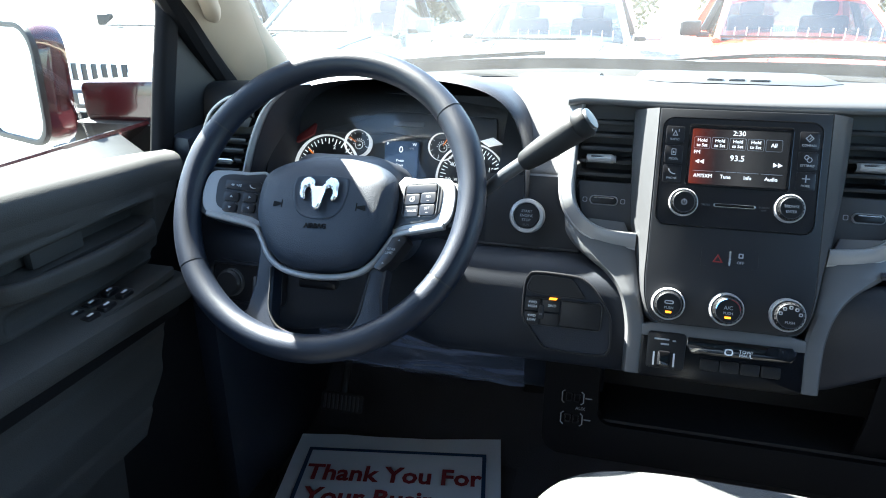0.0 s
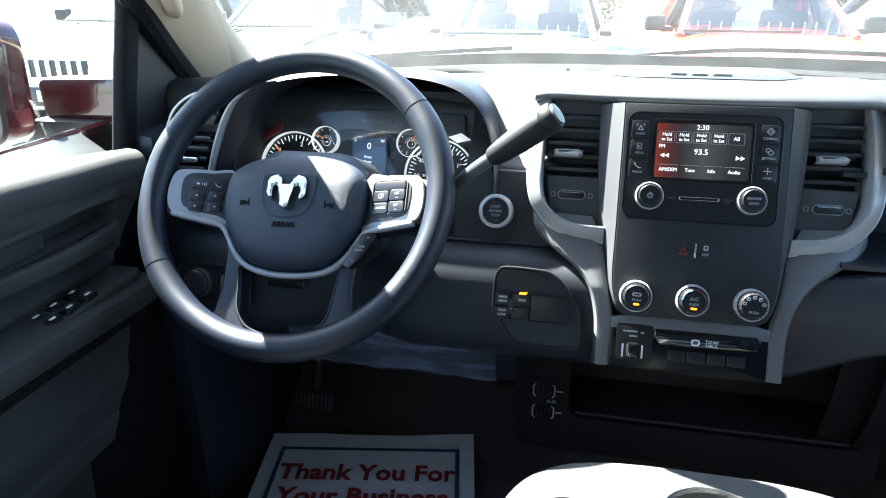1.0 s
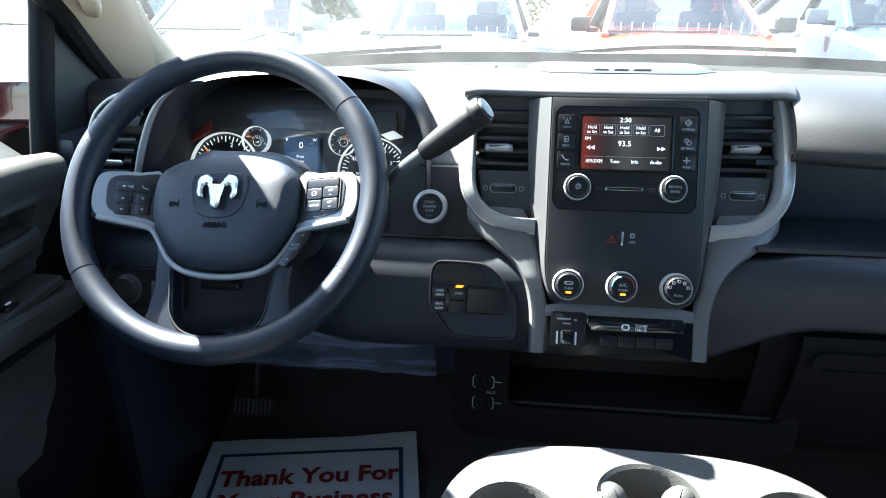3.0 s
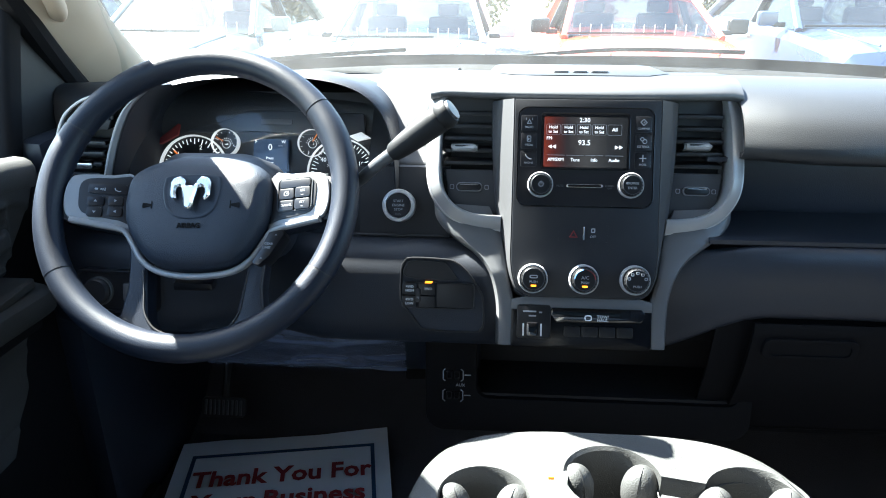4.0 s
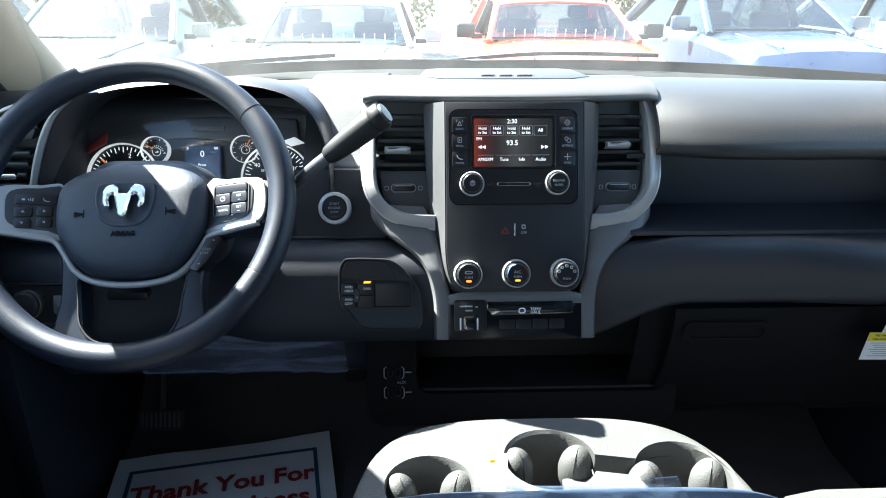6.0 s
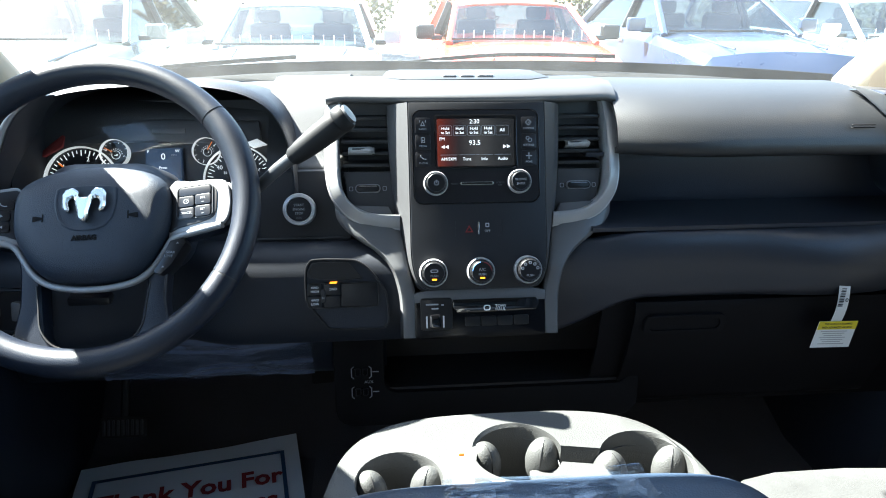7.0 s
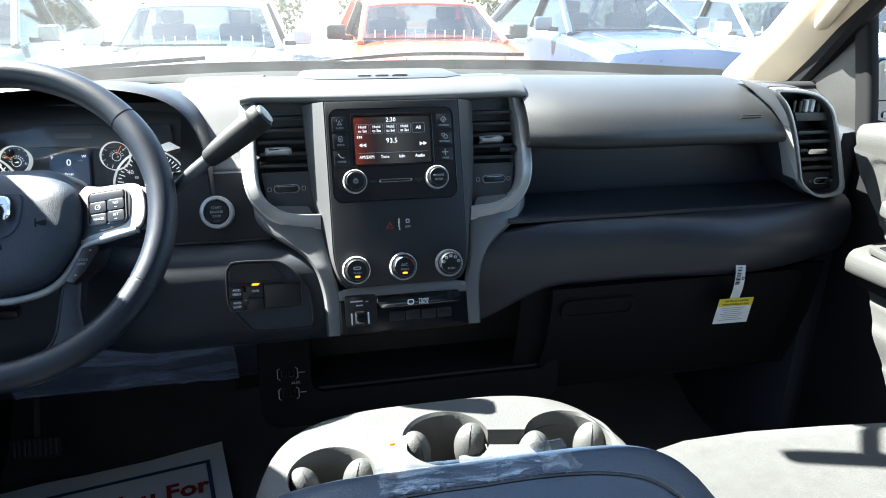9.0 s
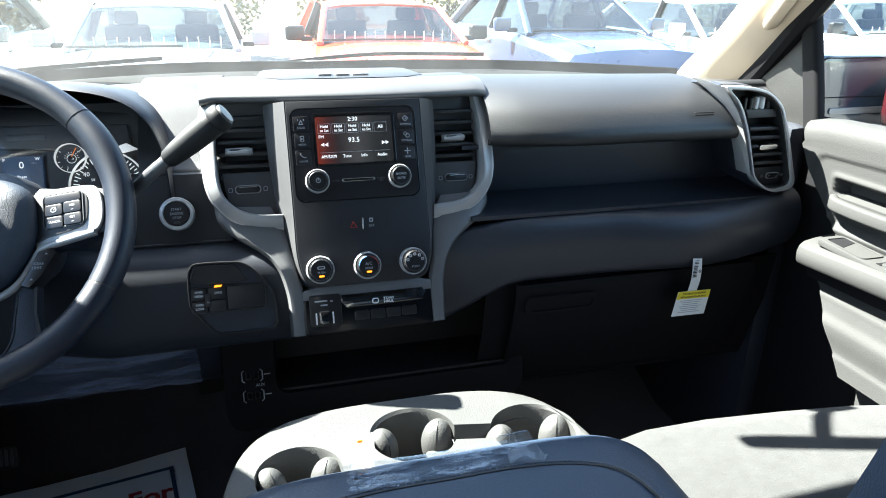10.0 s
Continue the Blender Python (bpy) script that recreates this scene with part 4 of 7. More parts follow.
def bezel(s):
    outer = curve2([(0.211, 0.118), (0.214, 0.110), (0.216, 0.100), (0.218, 0.085), (0.218, 0.05), (0.217, 0.01), (0.209, -0.020), (0.186, -0.048), (0.152, -0.063), (0.112, -0.067)], 4)
    inner = curve2([(0.190, 0.118), (0.192, 0.110), (0.194, 0.100), (0.196, 0.085), (0.197, 0.05), (0.196, 0.01), (0.190, -0.012), (0.174, -0.030), (0.150, -0.040), (0.112, -0.043)], 4)
    rings = []
    for (ox, oy), (ix, iy) in zip(outer, inner):
        mx, my = (ox + ix) / 2, (oy + iy) / 2
        rings.append([B @ Vector((s * x, y, w)) for x, y, w in ((ox, oy, -0.035), (ox, oy, -0.003), (ox * 0.85 + mx * 0.15, oy * 0.85 + my * 0.15, 0.003), (mx, my, 0.0095), (ix * 0.7 + mx * 0.3, iy * 0.7 + my * 0.3, 0.013), (ix * 0.93 + mx * 0.07, iy * 0.93 + my * 0.07, 0.0125), (ix, iy, 0.008), (ix, iy, -0.03))])
    part("vent_bezel", loft(recess(rings)), M_BEZEL, stack, "satin silver vent surround")
    rings = []
    for (ox, oy), (ix, iy) in zip(outer, inner):
        rings.append([B @ Vector((s * (ix + (ox - ix) * a), iy + (oy - iy) * a, w)) for a, w in ((0.79, 0.0040), (0.82, 0.0049), (0.88, 0.0044), (0.93, 0.0012))])
    part("bezel_edge", loft(recess(rings), False, False), M_SILVER, stack)
    # bucket
    bk = [(0.112, 0.112), (0.186, 0.112), (0.196, 0.06), (0.196, 0.0), (0.186, -0.02), (0.170, -0.034), (0.150, -0.041), (0.112, -0.043)]
    part("vent_bucket", prism([(s * x, y) for x, y in bk], -0.075, -0.045, B), M_VENT, stack)
    v = part("air_vent", prism([(s * x, y) for x, y in [(0.112, 0.022), (0.192, 0.022), (0.186, -0.020), (0.170, -0.033), (0.150, -0.040), (0.112, -0.042)]], -0.046, -0.014, B, 0.003), M_FLANK, stack, "black slatted air vent")
    for k in range(6):
        sl = box((s * 0.157, 0.104 - 0.0172 * k, -0.030), (0.072, 0.0055, 0.030), 0.0020, 2)
        bmesh.ops.rotate(sl, verts=sl.verts[:], cent=(s * 0.157, 0.104 - 0.0172 * k, -0.030), matrix=Matrix.Rotation(radians(16), 3, "X"))
        sl.transform(B)
        part("slat", sl, M_SLAT, v)
    tu, tv = (-0.165, 0.0525) if s < 0 else (0.1565, 0.0590)
    tab = loft([[(tu - 0.0190, tv + h, w), (tu - 0.0165, tv + h * 0.9, w + 0.006), (tu + 0.0130, tv + h, w + 0.008), (tu + 0.0180, tv + h * 0.6, w + 0.004), (tu + 0.0190, tv + h, w - 0.004)] for h, w in ((-0.0058, -0.020), (-0.0048, -0.011), (-0.0018, -0.008), (0.0016, -0.009), (0.0048, -0.014), (0.0052, -0.022))])
    tab.transform(B)
    part("tab", tab, M_SILVER, v, "bright silver vent tab")
    part("tab_slot", prism(rrect(0.026, 0.0022, 0.0008, 2, tu, tv + 0.001), -0.012, -0.0015, B), M_VENT, v)
    part("thumb_rim", ring_plate(rrect(0.037, 0.0125, 0.006, 5, s * 0.157, -0.003), rrect(0.034, 0.0098, 0.0048, 5, s * 0.157, -0.003), -0.016, -0.0095, B, 0.0008), M_SPOKE, v)
    part("thumbwheel", prism(rrect(0.034, 0.0098, 0.0048, 5, s * 0.157, -0.003), -0.016, -0.0075, B, 0.0025), M_KEY, v)
    part("wheel_line", prism(rrect(0.026, 0.0014, 0.0006, 2, s * 0.157, 0.0002), -0.009, -0.0070, B), M_CHROME, v)
    for e in (-1, 1):
        part("flow_mark", ring_plate(rrect(0.006, 0.0065, 0.001, 1, s * 0.157 + e * 0.0245, -0.003), rrect(0.0044, 0.005, 0.001, 1, s * 0.157 + e * 0.0245, -0.003), -0.014, -0.0136, B), M_MARK, v)


bezel(-1)
bezel(1)

# radio
radio = part("radio", ring_plate(rrect(0.182, 0.134, 0.014, 5, -0.002, 0.037), rrect(0.178, 0.130, 0.012, 5, -0.002, 0.037), -0.002, 0.0012, S, 0.0004), M_PIANO, stack, "five inch touchscreen radio")
part("radio_plate", prism(rrect(0.178, 0.130, 0.012, 5, -0.002, 0.037), -0.002, 0.0010, S), M_RADIO, radio)
part("screen_frame", ring_plate(rrect(0.118, 0.076, 0.004, 3, -0.0025, 0.058), rrect(0.110, 0.067, 0.002, 3, -0.0025, 0.057), 0.0, 0.0026, S, 0.0006), M_PIANO, radio)
part("screen", prism(rrect(0.112, 0.069, 0.002, 3, -0.0025, 0.057), 0.0, 0.0016, S), M_SCREEN, radio)
T = at2(S, 0, 0, 0.0020)
writing("clock_text", "2:30", 0.0085, at2(T, -0.004, 0.0862), M_LIT, radio)
for k in range(4):
    u = -0.0455 + 0.0203 * k
    part("preset_box", ring_plate(rrect(0.0185, 0.014, 0.001, 1, u, 0.0737), rrect(0.0178, 0.0133, 0.001, 1, u, 0.0737), 0.0, 0.0002, T), M_MARK, radio)
    writing("preset_text", "Hold", 0.0057, at2(T, u, 0.0766), M_LIT, radio)
    writing("preset_text", "to Set", 0.0057, at2(T, u, 0.0708), M_LIT, radio, squeeze=0.9)
part("preset_box", ring_plate(rrect(0.0185, 0.014, 0.001, 1, 0.0357, 0.0737), rrect(0.0178, 0.0133, 0.001, 1, 0.0357, 0.0737), 0.0, 0.0002, T), M_MARK, radio)
writing("preset_text", "All", 0.0066, at2(T, 0.0357, 0.0740), M_LIT, radio)
writing("band_text", "FM", 0.0062, at2(T, -0.0505, 0.0620), M_LIT, radio)
writing("frequency_text", "93.5", 0.0098, at2(T, -0.004, 0.0562), M_LIT, radio)
for s in (-1, 1):
    for k in (0, 1):
        u = -0.0025 + s * (0.0415 + 0.0055 * k)
        part("seek_arrow", prism([(u - s * 0.0025, 0.0535), (u + s * 0.0025, 0.0508), (u - s * 0.0025, 0.0481)], 0, 0.0003, T), M_LIT, radio)
for u, w in ((-0.0415, "AM/SXM"), (-0.0155, "Tune"), (0.0095, "Info"), (0.0358, "Audio")):
    writing("menu_text", w, 0.0064, at2(T, u, 0.0335), M_LIT, radio, squeeze=0.92)
    part("menu_line", prism(rrect(0.024, 0.0005, 0.0002, 1, u, 0.0395), 0, 0.0002, T), M_MARK, radio)
for s, icons in ((-1, ("RADIO", "MEDIA", "PHONE")), (1, ("COMPASS", "SETTINGS", "MORE"))):
    for k, w in enumerate(icons):
        u, v = -0.002 + s * 0.0755, 0.0815 - 0.0238 * k
        b = part("button", prism(rrect(0.0215, 0.0215, 0.002, 2, u, v), 0.0008, 0.0024, S, 0.0008), M_RADIO, radio)
        writing("button_text", w, 0.0040, at2(S, u, v - 0.0055, 0.0026), M_MARK, b, squeeze=0.9)
        if w == "MORE":
            for a, c in ((0.009, 0.0012), (0.0012, 0.009)):
                part("icon", prism(rrect(a, c, 0.0002, 1, u, v + 0.003), 0.0024, 0.0028, S), M_MARK, b)
        elif w == "RADIO":
            mast = [(u - 0.0034, v - 0.001), (u, v + 0.0060), (u + 0.0034, v - 0.001)]
            part("icon", ring_plate(mast, [(u + (x - u) * 0.55, v + 0.0014 + (y - v - 0.0014) * 0.55) for x, y in mast], 0.0024, 0.0028, S), M_MARK, b)
            for e in (-1, 1):
                part("icon_wave", prism(rrect(0.0008, 0.0034, 0.0003, 1, u + e * 0.0040, v + 0.0056), 0.0024, 0.0028, S), M_MARK, b)
        elif w == "MEDIA":
            part("icon", ring_plate(rrect(0.0056, 0.0078, 0.001, 2, u, v + 0.003), rrect(0.0040, 0.0062, 0.0005, 2, u, v + 0.003), 0.0024, 0.0028, S), M_MARK, b)
            part("icon_note", prism([(u - 0.0012, v + 0.0008), (u + 0.0014, v + 0.0026), (u - 0.0012, v + 0.0044)], 0.0024, 0.0028, S), M_MARK, b)
        elif w == "PHONE":
            part("icon", tube([S @ Vector((u + x, v + 0.003 + y, 0.0026)) for x, y in ((-0.0040, 0.0030), (-0.0034, 0.0006), (-0.0012, -0.0018), (0.0016, -0.0030), (0.0040, -0.0030))], 0.0007, 6, False, (0, 0, 1)), M_MARK, b)
        elif w == "COMPASS":
            part("icon", ring_plate([(u - 0.0048, v + 0.003), (u, v + 0.0078), (u + 0.0048, v + 0.003), (u, v - 0.0018)], [(u - 0.0034, v + 0.003), (u, v + 0.0064), (u + 0.0034, v + 0.003), (u, v - 0.0004)], 0.0024, 0.0028, S), M_MARK, b)
            part("icon_needle", prism([(u - 0.0010, v + 0.0020), (u + 0.0020, v + 0.0050), (u + 0.0010, v + 0.0020)], 0.0024, 0.0028, S), M_MARK, b)
        else:
            for x, y, r in ((-0.0014, 0.0044, 0.0054), (0.0018, 0.0016, 0.0062)):
                part("icon", ring_plate(rrect(r, r, r * 0.48, 4, u + x, v + y), rrect(r - 0.0016, r - 0.0016, (r - 0.0016) * 0.48, 4, u + x, v + y), 0.0024, 0.0028, S), M_MARK, b)


def knob(u, v, r, parent, ring_mat, name, tall=0.016):
    m = at2(S, u, v)
    k = part(name, lathe([(r, -0.004), (r, tall * 0.30), (r * 0.992, tall * 0.42), (r * 0.97, tall * 0.52), (r * 0.935, tall * 0.58), (r * 0.89, tall * 0.58), (r * 0.86, tall * 0.52), (r * 0.845, tall * 0.40)], m, 48, False), ring_mat, parent, "round knob with bright chrome ring")
    part("cap", lathe([(r * 0.85, 0), (r * 0.84, tall * 0.55), (r * 0.79, tall * 0.72), (r * 0.76, tall * 0.96), (r * 0.72, tall), (0.0004, tall * 1.02)], m, 48), M_KEY, k)
    part("cap_ring", lathe([(r * 0.735, tall * 0.98), (r * 0.730, tall * 1.035), (r * 0.690, tall * 1.035), (r * 0.685, tall * 0.98)], m, 40, False), M_EDGE, k)
    for q in range(20):
        a = 2 * math.pi * q / 20
        part("grip_rib", box((0, 0, 0), (0.0012, 0.0012, tall * 0.4), 0, 1, at2(m, r * 0.785 * math.cos(a), r * 0.785 * math.sin(a), tall * 0.72)), M_KEY, k)
    return k, at2(m, 0, 0, tall * 1.04)


k, m = knob(-0.0610, -0.0005, 0.0172, radio, M_SILVER, "volume_knob")
part("icon", ring_plate(rrect(0.007, 0.007, 0.0034, 4), rrect(0.005, 0.005, 0.0024, 4), 0, 0.0003, m), M_MARK, k)
part("icon", prism(rrect(0.001, 0.005, 0.0003, 1, 0, 0.002), 0, 0.0003, m), M_MARK, k)
k, m = knob(0.0585, 0.0005, 0.0172, radio, M_SILVER, "tuning_knob")
writing("knob_text", "BROWSE", 0.0045, at2(m, 0, 0.002), M_MARK, k, squeeze=0.9)
writing("knob_text", "ENTER", 0.0045, at2(m, 0, -0.004), M_MARK, k, squeeze=0.9)
part("disc_slot", ring_plate(rrect(0.048, 0.0046, 0.002, 3, -0.002, -0.001), rrect(0.044, 0.0026, 0.001, 3, -0.002, -0.001), 0.0006, 0.0026, S, 0.0005), M_CHROME, radio)
part("disc_gap", prism(rrect(0.044, 0.0026, 0.001, 3, -0.002, -0.001), 0.0006, 0.0014, S), M_PIANO, radio)
writing("side_text", "MUTE", 0.0038, at2(S, -0.0345, -0.0015, 0.0013), M_MARK_DIM, radio)
writing("side_text", "SCREEN", 0.0034, at2(S, 0.0315, -0.0005, 0.0013), M_MARK_DIM, radio)
writing("side_text", "OFF", 0.0034, at2(S, 0.0315, -0.0040, 0.0013), M_MARK_DIM, radio)

# hazard strip
strip = part("hazard_strip", ring_plate(rrect(0.066, 0.024, 0.002, 2, -0.001, -0.0645), rrect(0.065, 0.023, 0.002, 2, -0.001, -0.0645), -0.001, 0.0004, S), M_STACK, stack)
tri = [(-0.0145 + 0.0068 * math.sin(a), -0.0670 + 0.0068 * math.cos(a)) for a in (0, 2.094, 4.189)]
part("hazard_triangle", ring_plate(tri, [(-0.0145 + (x + 0.0145) * 0.6, -0.0670 + (y + 0.0670) * 0.6) for x, y in tri], 0, 0.0011, S), M_MARK_RED, strip)
part("divider", prism(rrect(0.0022, 0.018, 0.0008, 2, -0.001, -0.0645), 0.0, 0.0020, S, 0.0004), M_CHROME, strip)
part("traction_icon", ring_plate(rrect(0.0055, 0.006, 0.001, 2, 0.0115, -0.0605), rrect(0.003, 0.003, 0.0005, 2, 0.0115, -0.0605), 0, 0.0011, S), M_MARK, strip)
writing("traction_text", "OFF", 0.0048, at2(S, 0.0115, -0.0690, 0.0008), M_MARK, strip)

# climate knobs
for n, u in enumerate((-0.0675, 0.0, 0.068)):
    k, m = knob(u, -0.1265 + 0.0005 * n, 0.0200, stack, M_SILVER, "climate_knob", 0.020)
    if n < 2:
        part("amber_light", prism(rrect(0.0072, 0.0026, 0.0008, 2, 0, -0.0085), 0, 0.0006, m), M_ORANGE, k)
    writing("knob_text", "PUSH", 0.0046, at2(m, 0, -0.0035 if n < 2 else -0.0075), M_MARK, k)
    if n == 0:
        part("car_icon", ring_plate(rrect(0.011, 0.0045, 0.002, 3, 0, 0.0035), rrect(0.008, 0.002, 0.001, 3, 0, 0.0035), 0, 0.0004, m), M_MARK, k)
    if n == 1:
        writing("knob_text", "A/C", 0.0062, at2(m, 0, 0.0030), M_MARK, k)
        for a0, a1, mat in ((100, 175, M_MARK_BLUE), (5, 80, M_MARK_RED)):
            arc = [(0.0135 * math.cos(radians(a)), 0.0135 * math.sin(radians(a))) for a in steps(a0, a1, 10)]
            part("scale_arc", tube([m @ Vector((x, y, 0)) for x, y in arc], 0.0006, 6, False, (0.3, 0.5, 0.1)), mat, k)
    if n == 2:
        for a in (20, 55, 90, 125, 160):
            p = at2(m, 0.0115 * math.cos(radians(a)), -0.001 + 0.0115 * math.sin(radians(a)))
            part("mode_icon", ring_plate(rrect(0.0042, 0.0042, 0.0012, 2), rrect(0.002, 0.002, 0.0006, 2), 0, 0.0004, p), M_MARK, k)
    part("pointer", box((0, 0, 0), (0.0016, 0.005, 0.004), 0.0003, 1, at2(S, u, -0.1265, 0.008) @ Matrix.Rotation(radians((-40, 25, 70)[n]), 4, "Z") @ Matrix.Translation((0, 0.0178, 0))), M_WHITE, k)

SB = at2(S, 0, 0.008, 0)
# lower switch bank
bank = part("switch_bank", prism(rrect(0.190, 0.062, 0.006, 4, 0, -0.199), -0.030, -0.006, SB, 0.003), M_BANK, stack, "gloss black switch bank")
part("upper_lip", prism([(-0.040, -0.174), (0.080, -0.174), (0.086, -0.180), (0.080, -0.192), (-0.034, -0.194), (-0.041, -0.184)], -0.01, -0.003, SB, 0.002), M_PIANO, bank)
for k in range(4):
    part("blank_switch", prism(rrect(0.022, 0.014, 0.002, 2, -0.012 + 0.0235 * k, -0.206), -0.01, -0.003, SB, 0.0015), M_KEY, bank)
part("brake_icon", ring_plate(rrect(0.010, 0.008, 0.003, 3, 0.009, -0.187), rrect(0.007, 0.005, 0.002, 3, 0.009, -0.187), -0.004, -0.0026, SB), M_WHITE, bank)
writing("switch_text", "TOW/", 0.0058, at2(SB, 0.0285, -0.1850, -0.0027), M_WHITE, bank)
writing("switch_text", "HAUL", 0.0058, at2(SB, 0.0285, -0.1895, -0.0027), M_WHITE, bank)
brake = part("trailer_brake", prism(rrect(0.046, 0.046, 0.004, 3, -0.064, -0.194), -0.02, -0.003, SB, 0.002), M_KEY, bank)
part("brake_slider", prism(rrect(0.016, 0.020, 0.003, 3, -0.066, -0.204), -0.01, 0.003, SB, 0.003), M_PIANO, brake)
for u in (-0.078, -0.054):
    part("bar", prism(rrect(0.0022, 0.017, 0.0008, 2, u, -0.205), -0.004, -0.0022, SB), M_WHITE, brake)
for u, v, w, h in ((-0.070, -0.180, 0.018, 0.002), (-0.066, -0.186, 0.010, 0.002), (-0.055, -0.181, 0.004, 0.002)):
    part("bar", prism(rrect(w, h, 0.0005, 2, u, v), -0.004, -0.0022, SB), M_MARK, brake)

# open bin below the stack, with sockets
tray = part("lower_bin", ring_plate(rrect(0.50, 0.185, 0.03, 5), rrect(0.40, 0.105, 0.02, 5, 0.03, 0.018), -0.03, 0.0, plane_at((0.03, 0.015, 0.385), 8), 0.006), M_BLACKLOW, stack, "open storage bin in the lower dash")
tm = plane_at((0.03, 0.015, 0.385), 8)
part("bin_floor", prism(rrect(0.40, 0.02, 0.004, 2, 0.03, -0.040), -0.14, -0.01, tm), M_BLACKTRIM, tray)
part("bin_back", prism(rrect(0.44, 0.14, 0.01, 2, 0.03, 0.018), -0.15, -0.14, tm), M_BLACKTRIM, tray)
for v in (0.003, -0.031):
    for e in (-1, 1):
        br = [(-0.2065 + e * 0.012, v + 0.010), (-0.2065 + e * 0.0155, v + 0.007), (-0.2065 + e * 0.0155, v - 0.007), (-0.2065 + e * 0.012, v - 0.010)]
        part("socket_bracket", tube([tm @ Vector((x, y, 0.002)) for x, y in br], 0.0009, 6, False, (0, 1, 0.2)), M_MARK, tray)
        part("usb_socket", ring_plate(rrect(0.009, 0.013, 0.002, 2, -0.2065 + e * 0.0058, v), rrect(0.006, 0.010, 0.001, 2, -0.2065 + e * 0.0058, v), -0.004, 0.0026, tm), M_RADIO, tray)
    part("usb_mark", prism(rrect(0.010, 0.0014, 0.0004, 1, -0.184, v), 0, 0.001, tm), M_MARK, tray)
writing("socket_text", "AUX", 0.0068, at2(tm, -0.195, -0.014, 0.001), M_MARK, tray)

# ---------- driver's side of the dash ----------
lowd = [(0.040, 0.606), (0.020, 0.610), (-0.004, 0.604), (-0.022, 0.586), (-0.036, 0.550), (-0.046, 0.515), (-0.046, 0.492), (-0.034, 0.474), (0.0, 0.465), (0.08, 0.462)]
rows = []
for x in steps(-0.77, -0.112, 24):
    q = max(0, (abs(x + 0.47) - 0.10))
    dip = 0.030 * max(0, 1 - (abs(x + 0.47) / 0.10) ** 2)
    rows.append([(x, v.y - 0.004 + dip + 0.03 * max(0, (-0.62 - x) / 0.15) ** 2, v.z) for v in smooth_path([(0, y, z) for y, z in lowd], 3)])
part("driver_lower_panel", thick(loft(rows, False, False), 0.006), M_DASH_LOW, dash)
part("driver_mid_panel", thick(loft([[(x, 0.035, 0.60), (x, 0.050, 0.63), (x, 0.062, 0.655), (x, 0.12, 0.662)] for x in steps(-0.77, -0.19, 8)], False, False), 0.006), M_DASH_LOW, dash)
part("panel_seam", tube([(x, 0.026, 0.612) for x in steps(-0.36, -0.185, 4)], 0.0022, 8), M_BLACKTRIM, dash)

# push button start
P = plane_at((-0.257, 0.034, 0.6545), 20)
startb = part("start_button", lathe([(0.0235, -0.02), (0.0235, 0.006), (0.0225, 0.009), (0.0185, 0.010), (0.0175, 0.006)], P, 48, False), M_SILVER, dash, "push button starter with silver ring")
part("button_face", lathe([(0.0178, -0.01), (0.0178, 0.006), (0.0165, 0.008), (0.0004, 0.0085)], P, 40), M_RADIO, startb)
for k, w in enumerate(("START", "ENGINE", "STOP")):
    writing("button_text", w, 0.0050, at2(P, 0, 0.006 - 0.006 * k, 0.0088), M_MARK, startb)
writing("button_text", "RUN", 0.0042, at2(P, 0, -0.0125, 0.0086), M_MARK_DIM, startb)

# four-wheel-drive selector
Q = at2(S, 0, 0, 0.002)
sel_o = curve2([(-0.2468, -0.1200), (-0.2425, -0.1080), (-0.2330, -0.1025), (-0.1880, -0.1035), (-0.1720, -0.1070), (-0.1560, -0.1190), (-0.1390, -0.1430), (-0.1330, -0.1570), (-0.1310, -0.1900), (-0.1345, -0.1990), (-0.1440, -0.2030), (-0.2080, -0.2020), (-0.2220, -0.1940), (-0.2430, -0.1660), (-0.2470, -0.1560)], 3, True)
scx, scy = -0.189, -0.153


def inset(o, f):
    return [(scx + (x - scx) * f, scy + (y - scy) * f) for x, y in o]


sel = part("drive_selector", ring_plate(sel_o, inset(sel_o, 0.955), -0.016, 0.0030, Q, 0.0014), M_KEY, dash, "four-wheel-drive switch panel")
part("selector_plate", prism(inset(sel_o, 0.985), -0.016, -0.0010, Q), M_DASH_LOW, sel)
grip = curve2([(-0.2400, -0.1290), (-0.2395, -0.1130), (-0.2320, -0.1065), (-0.1960, -0.1072), (-0.1840, -0.1100), (-0.1700, -0.1280), (-0.1680, -0.1320), (-0.1900, -0.1330)], 3, True)
part("pocket_rim", ring_plate(grip, [(-0.205 + (x + 0.205) * 0.95, -0.120 + (y + 0.120) * 0.90) for x, y in grip], -0.004, 0.0022, Q, 0.0008), M_RADIO, sel)
part("upper_pocket", prism(grip, -0.004, 0.0004, Q), M_KEY, sel)
row = rrect(0.0990, 0.0360, 0.005, 4, -0.1945, -0.1535)
part("button_surround", ring_plate(row, [(-0.1945 + (x + 0.1945) * 0.975, -0.1535 + (y + 0.1535) * 0.93) for x, y in row], -0.002, 0.0030, Q, 0.0006), M_RADIO, sel)
